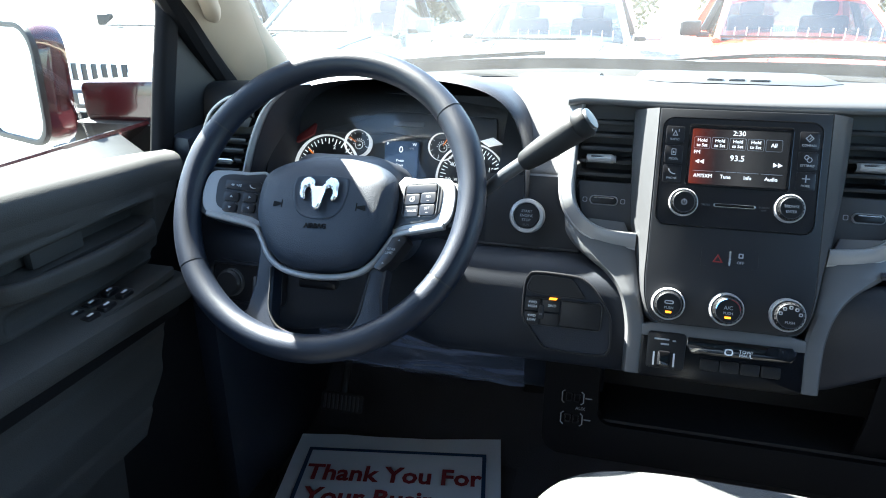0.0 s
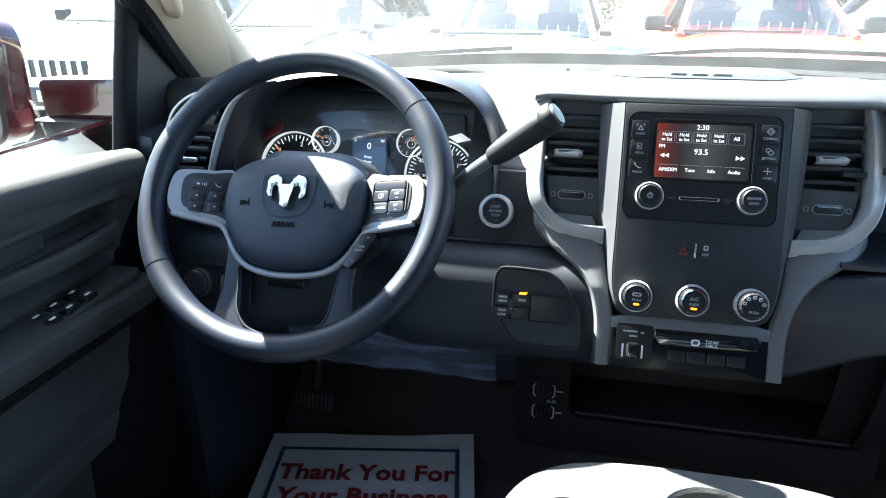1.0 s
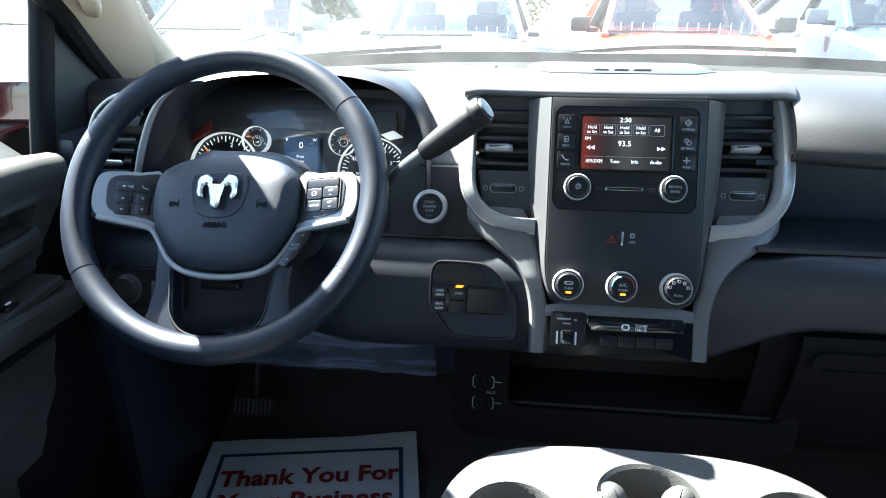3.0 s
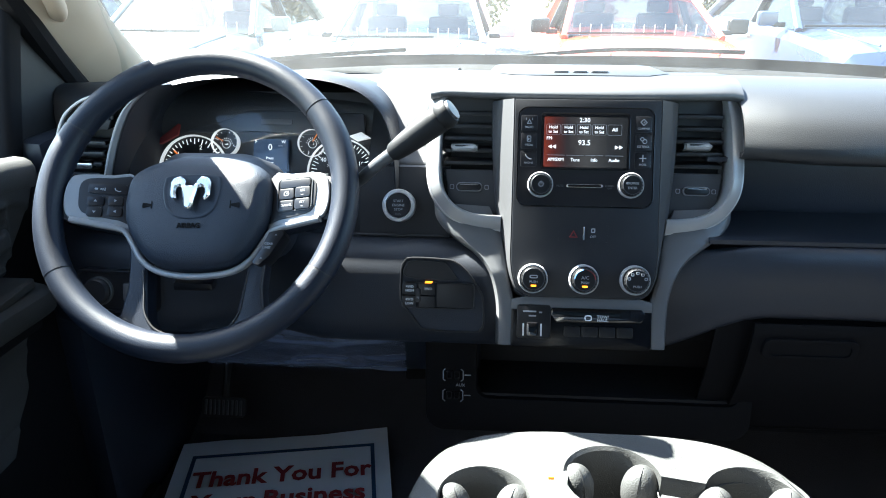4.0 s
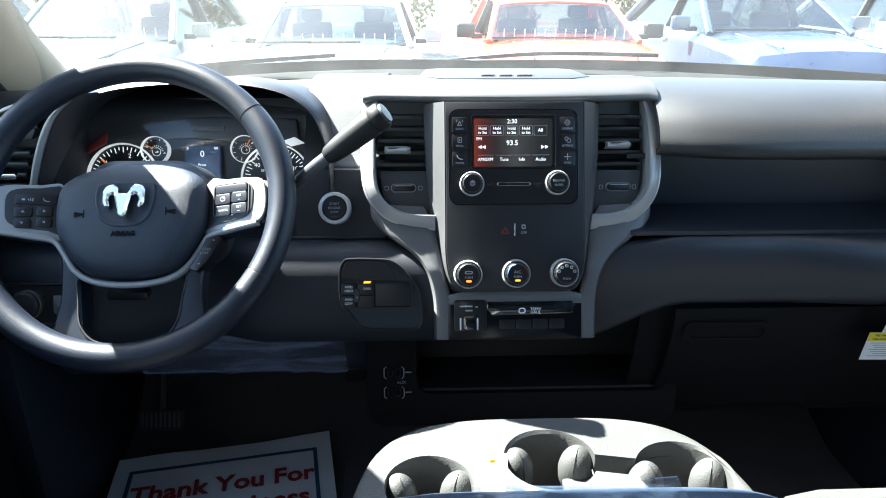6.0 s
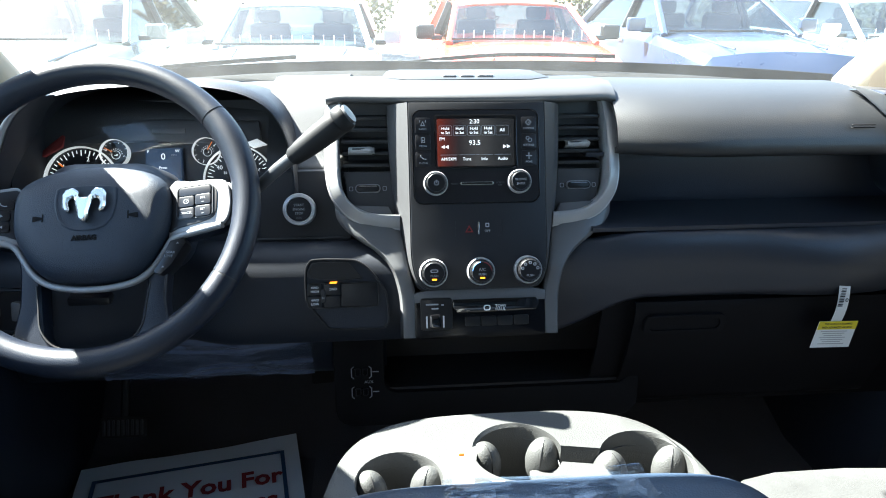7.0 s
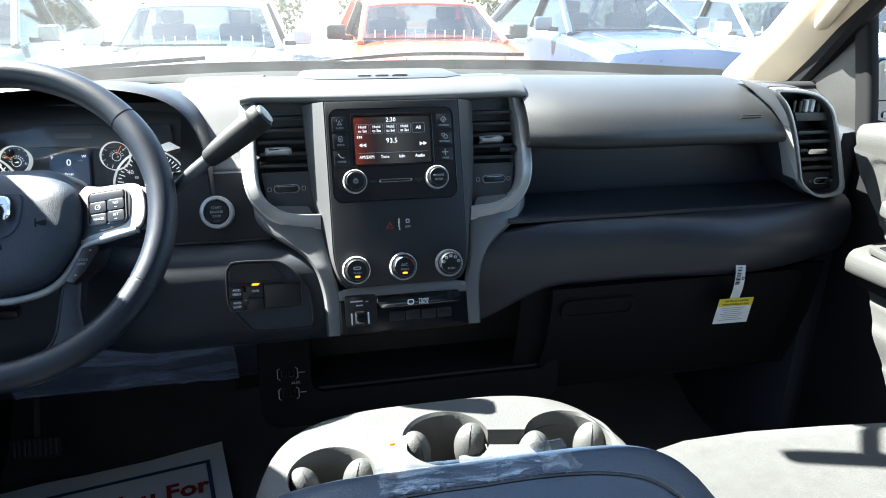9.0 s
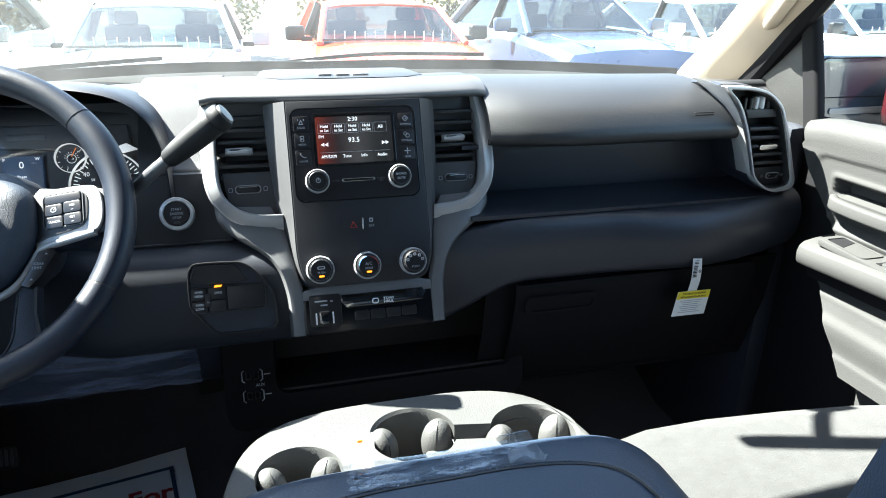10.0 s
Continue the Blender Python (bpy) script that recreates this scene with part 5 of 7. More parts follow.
for k, (u, v, w, h) in enumerate(((-0.2335, -0.1450, 0.0200, 0.0160), (-0.2335, -0.1625, 0.0200, 0.0160), (-0.2098, -0.1450, 0.0225, 0.0160), (-0.2098, -0.1625, 0.0225, 0.0160), (-0.1715, -0.1535, 0.0500, 0.0330))):
    b = part("drive_button", prism(rrect(w, h, 0.002, 3, u, v), -0.002, 0.0026 if k < 4 else 0.0016, Q, 0.0010), M_KEY, sel)
    words = (("4WD", "HIGH"), ("4WD", "LOW"), ("2WD",), (), ())[k]
    for j, t in enumerate(words):
        writing("button_text", t, 0.0047, at2(Q, u - (0 if k < 2 else -0.0015), v + (0.0026 - 0.0054 * j if len(words) > 1 else 0), 0.0028), M_WHITE, b)
part("amber_light", prism([(-0.2130, -0.1372), (-0.2040, -0.1372), (-0.2020, -0.1345), (-0.2120, -0.1345)], 0, 0.0040, Q), M_ORANGE, sel)
pin = part("neutral_pin", prism(rrect(0.0075, 0.0190, 0.0030, 3, -0.2220, -0.1540), -0.001, 0.0036, Q, 0.0010), M_STACK, sel)
writing("pin_text", "N", 0.0044, at2(Q, -0.2220, -0.1570, 0.0038), M_MARK, pin)

# headlamp switch and dimmer, low left of the column
L = plane_at((-0.648, -0.045, 0.545), 16)
lamp = part("headlamp_switch", ring_plate(rrect(0.115, 0.060, 0.008), rrect(0.107, 0.052, 0.006), -0.02, 0.012, L, 0.002), M_RADIO, dash, "headlamp dial and dimmer wheels")
part("dial_plate", prism(rrect(0.108, 0.053, 0.006), -0.02, 0.008, L), M_RADIO, lamp)
part("dial", lathe([(0.019, 0.0), (0.019, 0.018), (0.016, 0.022), (0.0005, 0.022)], at2(L, -0.025, 0), 32), M_STACK, lamp)
part("dial_ring", lathe([(0.0205, 0.008), (0.0205, 0.014), (0.0188, 0.014)], at2(L, -0.025, 0), 32, False), M_LEG, lamp)
for u in (0.018, 0.036):
    part("dimmer", prism(rrect(0.013, 0.026, 0.003, 3, u, 0), 0.0, 0.015, L, 0.003), M_LEG, lamp)

# knee bolster below, still in its blue film
knee = part("knee_bolster", thick(loft([[(x, 0.075, 0.46), (x, 0.090, 0.41), (x, 0.116, 0.345), (x, 0.14, 0.325), (x, 0.26, 0.32)] for x in steps(-0.74, -0.135, 8)], False, False), 0.006), M_DASH, dash)
film_rows = []
for i, x in enumerate(steps(-0.60, -0.258, 40)):
    film_rows.append([(x, y - 0.020 - 0.004 * noise.noise(Vector((x * 16, z * 30, 3))), z + 0.004 * noise.noise(Vector((x * 30, z * 15, 9)))) for y, z in ((0.080, 0.437), (0.089, 0.409), (0.099, 0.384), (0.108, 0.361), (0.115, 0.342))])
part("protective_film", loft(film_rows, False, False), M_FILM_BLUE, dash, "crinkled blue protective film")

# ---------- instrument cluster ----------
arch = [(-0.655, 0.625), (-0.656, 0.66), (-0.655, 0.70), (-0.650, 0.745), (-0.638, 0.775), (-0.605, 0.806), (-0.555, 0.820), (-0.465, 0.827), (-0.385, 0.825), (-0.325, 0.812), (-0.288, 0.785), (-0.270, 0.745), (-0.264, 0.70), (-0.262, 0.625)]
arch = curve2(arch, 4)
acx, acz = -0.460, 0.70


def arch_ring(y, grow, drop=0.0, lean=0.0):
    return [(acx + (x - acx) * grow, y + lean * (z - 0.70), acz + (z - acz) * grow - drop * max(0, (z - 0.70) / 0.12)) for x, z in arch]


cluster = thing("instrument_cluster", (-0.46, 0.12, 0.63), "hooded instrument cluster with chrome-ringed gauges", "instrument cluster")
part("hood", loft([arch_ring(0.150, 0.90, 0, 0.30), arch_ring(0.085, 0.965, 0, 0.25), arch_ring(0.058, 0.985, 0, 0.22), arch_ring(0.052, 1.0, 0, 0.20), arch_ring(0.056, 1.02, 0, 0.2),
                   arch_ring(0.085, 1.035, 0.0, 0.2), arch_ring(0.20, 1.05, 0.012), arch_ring(0.34, 1.06, 0.045), arch_ring(0.46, 1.06, 0.09)], False, False), M_HOOD, cluster, smooth=70)
C = plane_at((-0.467, 0.115, 0.72), 20)
part("plate", prism([(-0.19, -0.10), (0.19, -0.10), (0.19, 0.06), (0.15, 0.085), (-0.15, 0.085), (-0.19, 0.06)], -0.03, -0.022, C), M_GAUGE, cluster)
part("upper_band", prism([(-0.135, 0.058), (0.145, 0.052), (0.148, 0.016), (0.03, 0.018), (-0.02, 0.022), (-0.10, 0.018), (-0.15, 0.02)], -0.024, -0.012, C, 0.004), M_CLUSTER, cluster)
part("emblem_block", prism(rrect(0.05, 0.008, 0.002, 2, 0.01, 0.037), -0.014, -0.0105, C, 0.001), M_LEG, cluster)


def gauge(u, v, r, parent, numbers, a0, a1, needle, ticks):
    m = at2(C, u, v, -0.010)
    g = part("gauge", lathe([(r, -0.01), (r, 0.002), (r * 0.985, 0.005), (r * 0.965, 0.004), (r * 0.955, -0.002)], m, 56, False), M_RING, parent, "round gauge in a chrome ring")
    part("dial", lathe([(r * 0.965, -0.008), (r * 0.955, -0.004), (0.0005, -0.004)], m, 48), M_GAUGE, g)
    for k in range(ticks + 1):
        a = radians(a0 + (a1 - a0) * k / ticks)
        ln = r * (0.16 if k % 2 == 0 else 0.09)
        part("tick", box((0, 0, 0), (ln, r * 0.025, 0.0006), 0, 1, at2(m, 0, 0, -0.0035) @ Matrix.Rotation(a, 4, "Z") @ Matrix.Translation((r * 0.90 - ln / 2, 0, 0))), M_BACKLIT, g)
    for k, t in enumerate(numbers):
        a = radians(a0 + (a1 - a0) * k / (len(numbers) - 1))
        writing("numeral", t, r * 0.17, at2(m, r * 0.66 * math.cos(a), r * 0.66 * math.sin(a), -0.0034), M_BACKLIT, g)
    part("needle", box((0, 0, 0), (r * 0.80, r * 0.04, 0.001), 0, 1, at2(m, 0, 0, -0.001) @ Matrix.Rotation(radians(needle), 4, "Z") @ Matrix.Translation((r * 0.40, 0, 0))), M_NEEDLE, g)
    part("needle_cap", lathe([(r * 0.14, -0.003), (r * 0.13, 0.002), (0.0005, 0.003)], m, 20), M_GAUGE, g)


gauge(-0.1195, -0.0390, 0.0540, cluster, ["0", "1", "2", "3", "4"], 200, -50, 138, 32)
gauge(0.1120, -0.0400, 0.0530, cluster, ["0", "20", "40", "60", "80", "100", "120"], 225, -15, 220, 36)
gauge(-0.0705, 0.0040, 0.0210, cluster, ["C", "H"], -20, 160, 150, 8)
gauge(0.0650, 0.0050, 0.0210, cluster, ["L", "H"], 250, 40, 60, 8)
for u, v in ((-0.0690, 0.0015), (0.0660, 0.0040)):
    m = at2(C, u, v, -0.0125)
    part("icon_ring", ring_plate(rrect(0.0130, 0.0130, 0.0064, 6), rrect(0.0118, 0.0118, 0.0058, 6), 0, 0.0006, m), M_BACKLIT, cluster)
    part("icon_block", prism(rrect(0.0052, 0.0022, 0.0006, 2), 0, 0.0006, m), M_BACKLIT, cluster)
    for k in range(9):
        a = radians(10 + 20 * k)
        part("icon_tick", box((0, 0, 0), (0.0018, 0.0006, 0.0006), 0, 1, at2(m, 0.0092 * math.cos(a), 0.0092 * math.sin(a)) @ Matrix.Rotation(a, 4, "Z")), M_BACKLIT, cluster)
for k, t in enumerate(("50", "30", "70")):
    a = radians((150, 185, 110)[k])
    writing("inner_numeral", t, 0.0052, at2(C, 0.112 + 0.0235 * math.cos(a), -0.040 + 0.0235 * math.sin(a), -0.0133), M_BACKLIT, cluster)
# dark red reflection on the left and pale lit patch on the right, added as solid facets
part("red_reflection", prism([(-0.180, -0.004), (-0.1745, 0.0080), (-0.1440, 0.0325), (-0.1400, 0.0300), (-0.1450, 0.0140), (-0.1600, 0.0060)], -0.02, -0.008, C, 0.002), M_MARK_RED, cluster)
part("lit_patch", prism([(0.1230, 0.0165), (0.1420, 0.0230), (0.1560, 0.0145), (0.1350, 0.0095)], -0.02, -0.007, C, 0.001), M_RING, cluster)
info = part("info_display", prism(rrect(0.0530, 0.0620, 0.003, 2, 0.0010, -0.0205), -0.02, -0.011, C), M_INFO, cluster, "small colour driver display")
I = at2(C, 0, 0, -0.0108)
writing("display_text", "0", 0.0140, at2(I, 0.0005, -0.0025), M_LIT, info)
writing("display_text", "MPH", 0.0038, at2(I, 0.0165, 0.000), M_MARK, info)
writing("display_text", "P", 0.0062, at2(I, -0.0215, 0.0055), M_LIT, info)
writing("display_text", "W", 0.0062, at2(I, 0.0215, 0.0060), M_LIT, info)
writing("display_text", "Press", 0.0056, at2(I, 0.0, -0.0190), M_LIT, info)
writing("display_text", "Enter", 0.0056, at2(I, 0.0, -0.0262), M_LIT, info)
lens_pane = part("lens", loft([[C @ Vector((u, v, w)) for u in steps(-0.18, 0.18, 8)] for v, w in ((-0.09, 0.012), (0.0, 0.004), (0.065, -0.006))], False, False), M_LENS, cluster)
lens_pane.visible_shadow = False

# ---------- steering wheel ----------
WC = Vector((-0.4757, -0.14, 0.7170))
W = plane_at(WC, 36.2) @ Matrix.Rotation(radians(1.6), 4, "Z")
W_NORMAL = W.to_3x3() @ Vector((0, 0, 1))
wheel = thing("steering_wheel", WC, "dark leatherette steering wheel with silver spokes", "steering wheel")
RR = 0.1784


def rim_arc(a0, a1, n, grow=1.0):
    """A length of the rim, thicker where the thumbs rest below the upper seams."""
    rings = []
    for a in steps(a0, a1, n):
        c, d = math.cos(radians(a)), math.sin(radians(a))
        rest = max(0.0, 1 - abs(((a if a < 270 else a - 360) - (28 if c > 0 else 162)) / 16))
        f = grow * (1 + 0.07 * rest)
        rings.append([W @ Vector(((RR + 0.0164 * f * math.cos(b)) * c, (RR + 0.0164 * f * math.cos(b)) * d, 0.0165 * f * math.sin(b))) for b in [2 * math.pi * k / 20 for k in range(20)]])
    return loft(rings)


SEAMS = (38.5, 150.5, 211.5, 329.5)
for a0, a1 in zip(SEAMS, SEAMS[1:] + (398.5,)):
    part("rim_section", rim_arc(a0 + 0.35, a1 - 0.35, int((a1 - a0) / 3)), M_WHEEL, wheel)
for a in SEAMS:
    part("rim_seam", rim_arc(a - 0.4, a + 0.4, 2, 0.955), M_BLACKTRIM, wheel)

# domed airbag cover: a shallow pillow with a flatter chin
hub = curve2([(0, 0.0625), (0.026, 0.061), (0.058, 0.051), (0.079, 0.036), (0.0865, 0.018), (0.088, -0.006), (0.0855, -0.026), (0.076, -0.047), (0.062, -0.067), (0.046, -0.079), (0.024, -0.0845), (0, -0.086),
              (-0.024, -0.0845), (-0.046, -0.079), (-0.062, -0.067), (-0.076, -0.047), (-0.0855, -0.026), (-0.088, -0.006), (-0.0865, 0.018), (-0.079, 0.036), (-0.058, 0.051), (-0.026, 0.061)], 3, True)
hubm = loft([[(x * f, y * f - (1 - f) * 0.006, w - 0.017 * min(1.0, max(0.0, (y * f - 0.018) / 0.040)) ** 1.5) for x, y in hub] for f, w in ((0.96, -0.045), (1.0, -0.020), (1.0, -0.013), (0.985, -0.006), (0.955, -0.001), (0.90, 0.0045), (0.80, 0.0085), (0.64, 0.0110), (0.40, 0.0120), (0.15, 0.0122))])
hubm.transform(W)
cover = part("airbag_cover", hubm, M_HUB, wheel, "moulded airbag cover with crest emblem", 60)
# shallow shield-shaped dish round the badge, with a soft rim
dish_o = curve2([(-0.026, 0.024), (0.026, 0.024), (0.0335, 0.016), (0.0335, 0.000), (0.027, -0.019), (0.012, -0.028), (-0.012, -0.028), (-0.027, -0.019), (-0.0335, 0.000), (-0.0335, 0.016)], 4, True)
dish = loft([[(x * f, y * f - 0.001, w) for x, y in dish_o] for f, w in ((1.02, 0.0105), (1.0, 0.0128), (0.96, 0.0133), (0.90, 0.0126), (0.86, 0.0123), (0.4, 0.0124))])
dish.transform(W)
part("badge_dish", dish, M_HUB, cover, smooth=70)
# bright horned badge drawn as plain facets
BD = at2(W, 0, 0.0, 0.0125)
for s in (-1, 1):
    horn_o = [(0.0055, 0.0145), (0.0125, 0.0195), (0.0205, 0.0185), (0.0240, 0.0120), (0.0238, -0.0020), (0.0212, -0.0090), (0.0150, -0.0090), (0.0158, -0.0050), (0.0172, 0.0000), (0.0165, 0.0065), (0.0125, 0.0080), (0.0085, 0.0040)]
    part("badge_horn", prism([(s * x, y) for x, y in horn_o], 0.0, 0.0075, BD, 0.0026, 1), M_CHROME, cover)
face_o = [(-0.0095, 0.0125), (-0.0040, 0.0075), (0.0040, 0.0075), (0.0095, 0.0125), (0.0088, 0.0010), (0.0062, -0.0090), (0.0052, -0.0190), (0.0, -0.0225), (-0.0052, -0.0190), (-0.0062, -0.0090), (-0.0088, 0.0010)]
part("badge_face", prism(face_o, 0.0, 0.0105, BD, 0.0028, 1), M_CHROME, cover)
writing("cover_text", "AIRBAG", 0.0078, at2(W, 0, -0.0385, 0.0118), M_GASKET, cover, bold=0.0003, depth=0.0012)
for s in (-1, 1):
    part("horn_mark", prism([(s * x, y) for x, y in ((0.046, -0.0175), (0.046, -0.008), (0.0475, -0.008), (0.0475, -0.012), (0.0555, -0.0105), (0.0575, -0.0105), (0.0575, -0.0165), (0.0555, -0.0165), (0.0475, -0.0145), (0.0475, -0.0175))], 0.002, 0.0118, W), M_GASKET, cover)


def slant(s, lift=0.0):
    """The spokes climb from the hub to the rim."""
    return W @ Matrix(((1, 0, 0, 0), (0, 1, 0, 0), (0.27 * s, 0, 1, -0.0396 + lift), (0, 0, 0, 1)))


def spoke(s):
    m = slant(s)
    o = curve2([(0.085, 0.0315), (0.110, 0.0325), (0.142, 0.0312), (0.1550, 0.0255), (0.1600, 0.0060), (0.1580, -0.0150), (0.1480, -0.0262), (0.120, -0.0305), (0.094, -0.0340), (0.084, -0.0335)], 3, True)
    sp = part("spoke", prism([(s * x, y) for x, y in o], -0.016, 0.0, m, 0.0045, 3), M_SPOKE, wheel, "satin silver spoke")
    pad_o = curve2([(0.083, 0.0280), (0.110, 0.0280), (0.1335, 0.0258), (0.1430, 0.0175), (0.1432, -0.0020), (0.1405, -0.0135), (0.1310, -0.0195), (0.098, -0.0245), (0.083, -0.0255)], 3, True)
    part("button_pad", prism([(s * x, y) for x, y in pad_o], -0.004, 0.0014, m, 0.0012), M_STACK, sp)
    part("outer_grip", prism([(s * x, y) for x, y in ((0.150, 0.030), (0.166, 0.024), (0.170, 0.0), (0.166, -0.024), (0.146, -0.030), (0.120, -0.034), (0.100, -0.037), (0.110, -0.025), (0.150, 0.0))], -0.030, -0.006, m, 0.004, 2), M_WHEEL, sp)
    return sp


for s in (-1, 1):
    sp, m = spoke(s), slant(s, 0.0014)
    if s > 0:
        group = rrect(0.0450, 0.0410, 0.0055, 4, 0.1165, 0.0050)
        part("button_frame", ring_plate(group, [(0.1165 + (x - 0.1165) * 0.95, 0.005 + (y - 0.005) * 0.945) for x, y in group], -0.001, 0.0014, m, 0.0004), M_EDGE, sp)
        part("control_button", prism(rrect(0.0400, 0.0105, 0.003, 3, 0.1165, 0.0185), -0.001, 0.0020, m, 0.0009), M_RADIO, sp)
        for u, v, t in ((0.1063, 0.0060, ""), (0.1268, 0.0068, "RES"), (0.1063, -0.0085, "CANCEL"), (0.1268, -0.0075, "SET")):
            b = part("control_button", prism(rrect(0.0195, 0.0130, 0.0025, 3, u, v), -0.001, 0.0026, m, 0.0010), M_RADIO, sp)
            if t:
                writing("button_text", t, 0.0040, at2(m, u, v + (0.0015 if len(t) == 3 else 0), 0.0027), M_MARK, b)
            if len(t) == 3:
                part("sign", prism(rrect(0.0030, 0.0006, 0.0002, 1, u, v - 0.0035), 0.0026, 0.0029, m), M_MARK, b)
            if not t:
                part("icon", ring_plate(rrect(0.0066, 0.0060, 0.0029, 3, u, v), rrect(0.0050, 0.0044, 0.0019, 3, u, v), 0.0026, 0.0030, m), M_MARK, b)
                part("icon_needle", prism([(u - 0.0004, v - 0.0002), (u + 0.0004, v - 0.0006), (u + 0.0035, v + 0.0040)], 0.0026, 0.0030, m), M_MARK, b)
    else:
        for u, v, w, turn in ((-0.1235, -0.0025, 0.0185, 0), (-0.1235, -0.0165, 0.0170, 180), (-0.1020, -0.0010, 0.0165, -90), (-0.1015, -0.0145, 0.0160, 90)):
            b = part("control_button", prism(rrect(w, 0.0120, 0.0030, 3, u, v), -0.001, 0.0022, m, 0.0010), M_RADIO, sp)
            a = at2(m, u, v, 0.0022) @ Matrix.Rotation(radians(turn), 4, "Z")
            part("icon", prism([(-0.0018, -0.0012), (0.0018, -0.0012), (0.0, 0.0016)], 0, 0.0004, a), M_MARK, b)
        key = part("voice_key", prism(rrect(0.0430, 0.0125, 0.0030, 3, -0.1120, 0.0135), -0.001, 0.0016, m, 0.0008), M_RADIO, sp)
        for k in range(3):
            part("voice_icon", prism(rrect(0.0010, 0.0022 + 0.0010 * k, 0.0004, 1, -0.1195 + 0.0022 * k, 0.0125), 0.0016, 0.0020, m), M_MARK, key)
        part("voice_icon", prism(rrect(0.0036, 0.0024, 0.0010, 2, -0.1245, 0.0125), 0.0016, 0.0020, m), M_MARK, key)
        hook = [(-0.1045, 0.0150, 0.0018), (-0.1035, 0.0125, 0.0018), (-0.1000, 0.0110, 0.0018), (-0.0975, 0.0115, 0.0018)]
        part("phone_icon", tube([m @ p for p in smooth_path(hook, 3)], 0.0006, 6, False, W_NORMAL), M_MARK, key)
half_line = [(0.150, -0.0268), (0.120, -0.0310), (0.0965, -0.0345), (0.0875, -0.0390), (0.0790, -0.0520), (0.0660, -0.0715), (0.0480, -0.0845), (0.0240, -0.0905), (0.0, -0.0920)]
line = [(-x, y) for x, y in half_line] + [(x, y) for x, y in reversed(half_line[:-1])]
line = smooth_path([(x, y, -0.0190 + 0.27 * max(0.0, abs(x) - 0.08)) for x, y in line], 5)
part("lower_trim", sweep([W @ p for p in line], rrect(0.0072, 0.010, 0.003, 3), False, W_NORMAL), M_SPOKE, wheel, "thin silver line under the hub")
for s in (-1, 1):
    o = [(0.090, -0.038), (0.083, -0.072), (0.081, -0.108), (0.086, -0.138), (0.104, -0.152), (0.060, -0.176), (0.012, -0.184), (0.0, -0.172), (0.022, -0.1680), (0.040, -0.1600), (0.052, -0.1420), (0.057, -0.108), (0.060, -0.080)]
    part("lower_spoke", prism([(s * x, y + 0.005 * max(0, (y + 0.17) / 0.13)) for x, y in o], -0.050, -0.021, W, 0.006, 3), M_WHEEL, wheel)
    e = [(0.0635, -0.088), (0.0600, -0.112), (0.0560, -0.138), (0.0425, -0.1570), (0.0200, -0.1655), (0.0, -0.1680)]
    part("spoke_groove", tube([W @ p for p in smooth_path([(s * x, y + 0.004, -0.0208) for x, y in e], 5)], 0.0011, 6, False, W_NORMAL), M_BLACKTRIM, wheel)
gl_o = [(0.0875, -0.0400), (0.1040, -0.0365), (0.1060, -0.0430), (0.0900, -0.0690), (0.0780, -0.0805), (0.0690, -0.0770), (0.0780, -0.0620)]
pad = part("gear_limit_pad", prism(gl_o, -0.040, -0.010, W, 0.002), M_RADIO, wheel)
turned = Matrix.Rotation(radians(-4), 4, "Z")
writing("pad_text", "GEAR", 0.0042, at2(W, 0.0885, -0.0545, -0.0097) @ turned, M_MARK, pad)
writing("pad_text", "LIMIT", 0.0042, at2(W, 0.0865, -0.0592, -0.0097) @ turned, M_MARK, pad)
for u, v in ((0.0965, -0.0435), (0.0805, -0.0715)):
    part("arrow", prism([(u - 0.0016, v - 0.0008), (u + 0.0016, v - 0.0008), (u, v + 0.0012)], -0.011, -0.0096, W), M_MARK, pad)

# column behind the wheel, with its stalk
column = thing("steering_column", (-0.472, 0.0, 0.60), "black steering column shroud with stalks", "steering column")
ax = Vector((0, math.cos(radians(26)), -math.sin(radians(26))))
rings = []
for d, w, h in ((0.03, 0.055, 0.05), (0.06, 0.075, 0.062), (0.12, 0.080, 0.066), (0.20, 0.070, 0.058), (0.28, 0.06, 0.05)):
    c = WC + ax * d
    rings.append([c + Vector((u, 0.25 * v, v)) for u, v in rrect(2 * w, 2 * h, min(w, h) * 0.6, 5)])
part("shroud", loft(rings), M_DASH, column)
part("turn_stalk", tube(smooth_path([(-0.54, -0.075, 0.695), (-0.60, -0.085, 0.69), (-0.655, -0.10, 0.675)], 4), 0.009, 10), M_RADIO, column)
part("tilt_lever", box((-0.53, -0.06, 0.565), (0.055, 0.02, 0.012), 0.004), M_RADIO, column)

lever = thing("gear_lever", (-0.36, -0.02, 0.66), "black column gear lever with thick grip", "gear lever")
shaft = smooth_path([(-0.375, -0.01, 0.655), (-0.330, -0.060, 0.695), (-0.290, -0.095, 0.727), (-0.262, -0.110, 0.753), (-0.230, -0.114, 0.778)], 5)
part("shaft", tube(shaft, 0.0078, 12), M_EDGE, lever)
g0, g1 = Vector((-0.236, -0.113, 0.7735)), Vector((-0.178, -0.122, 0.818))
gz = (g1 - g0).normalized()
gm2 = Matrix.Translation(g0) @ gz.to_track_quat("Z", "Y").to_matrix().to_4x4()
part("grip", lathe([(0.0085, -0.012), (0.0112, -0.008), (0.0132, 0.006), (0.0150, 0.030), (0.0158, 0.054), (0.0160, 0.0620), (0.0152, 0.0632), (0.0162, 0.0645), (0.0165, 0.070), (0.0160, 0.0745), (0.0140, 0.0775), (0.0004, 0.0785)], gm2, 28), M_GRIP, lever)
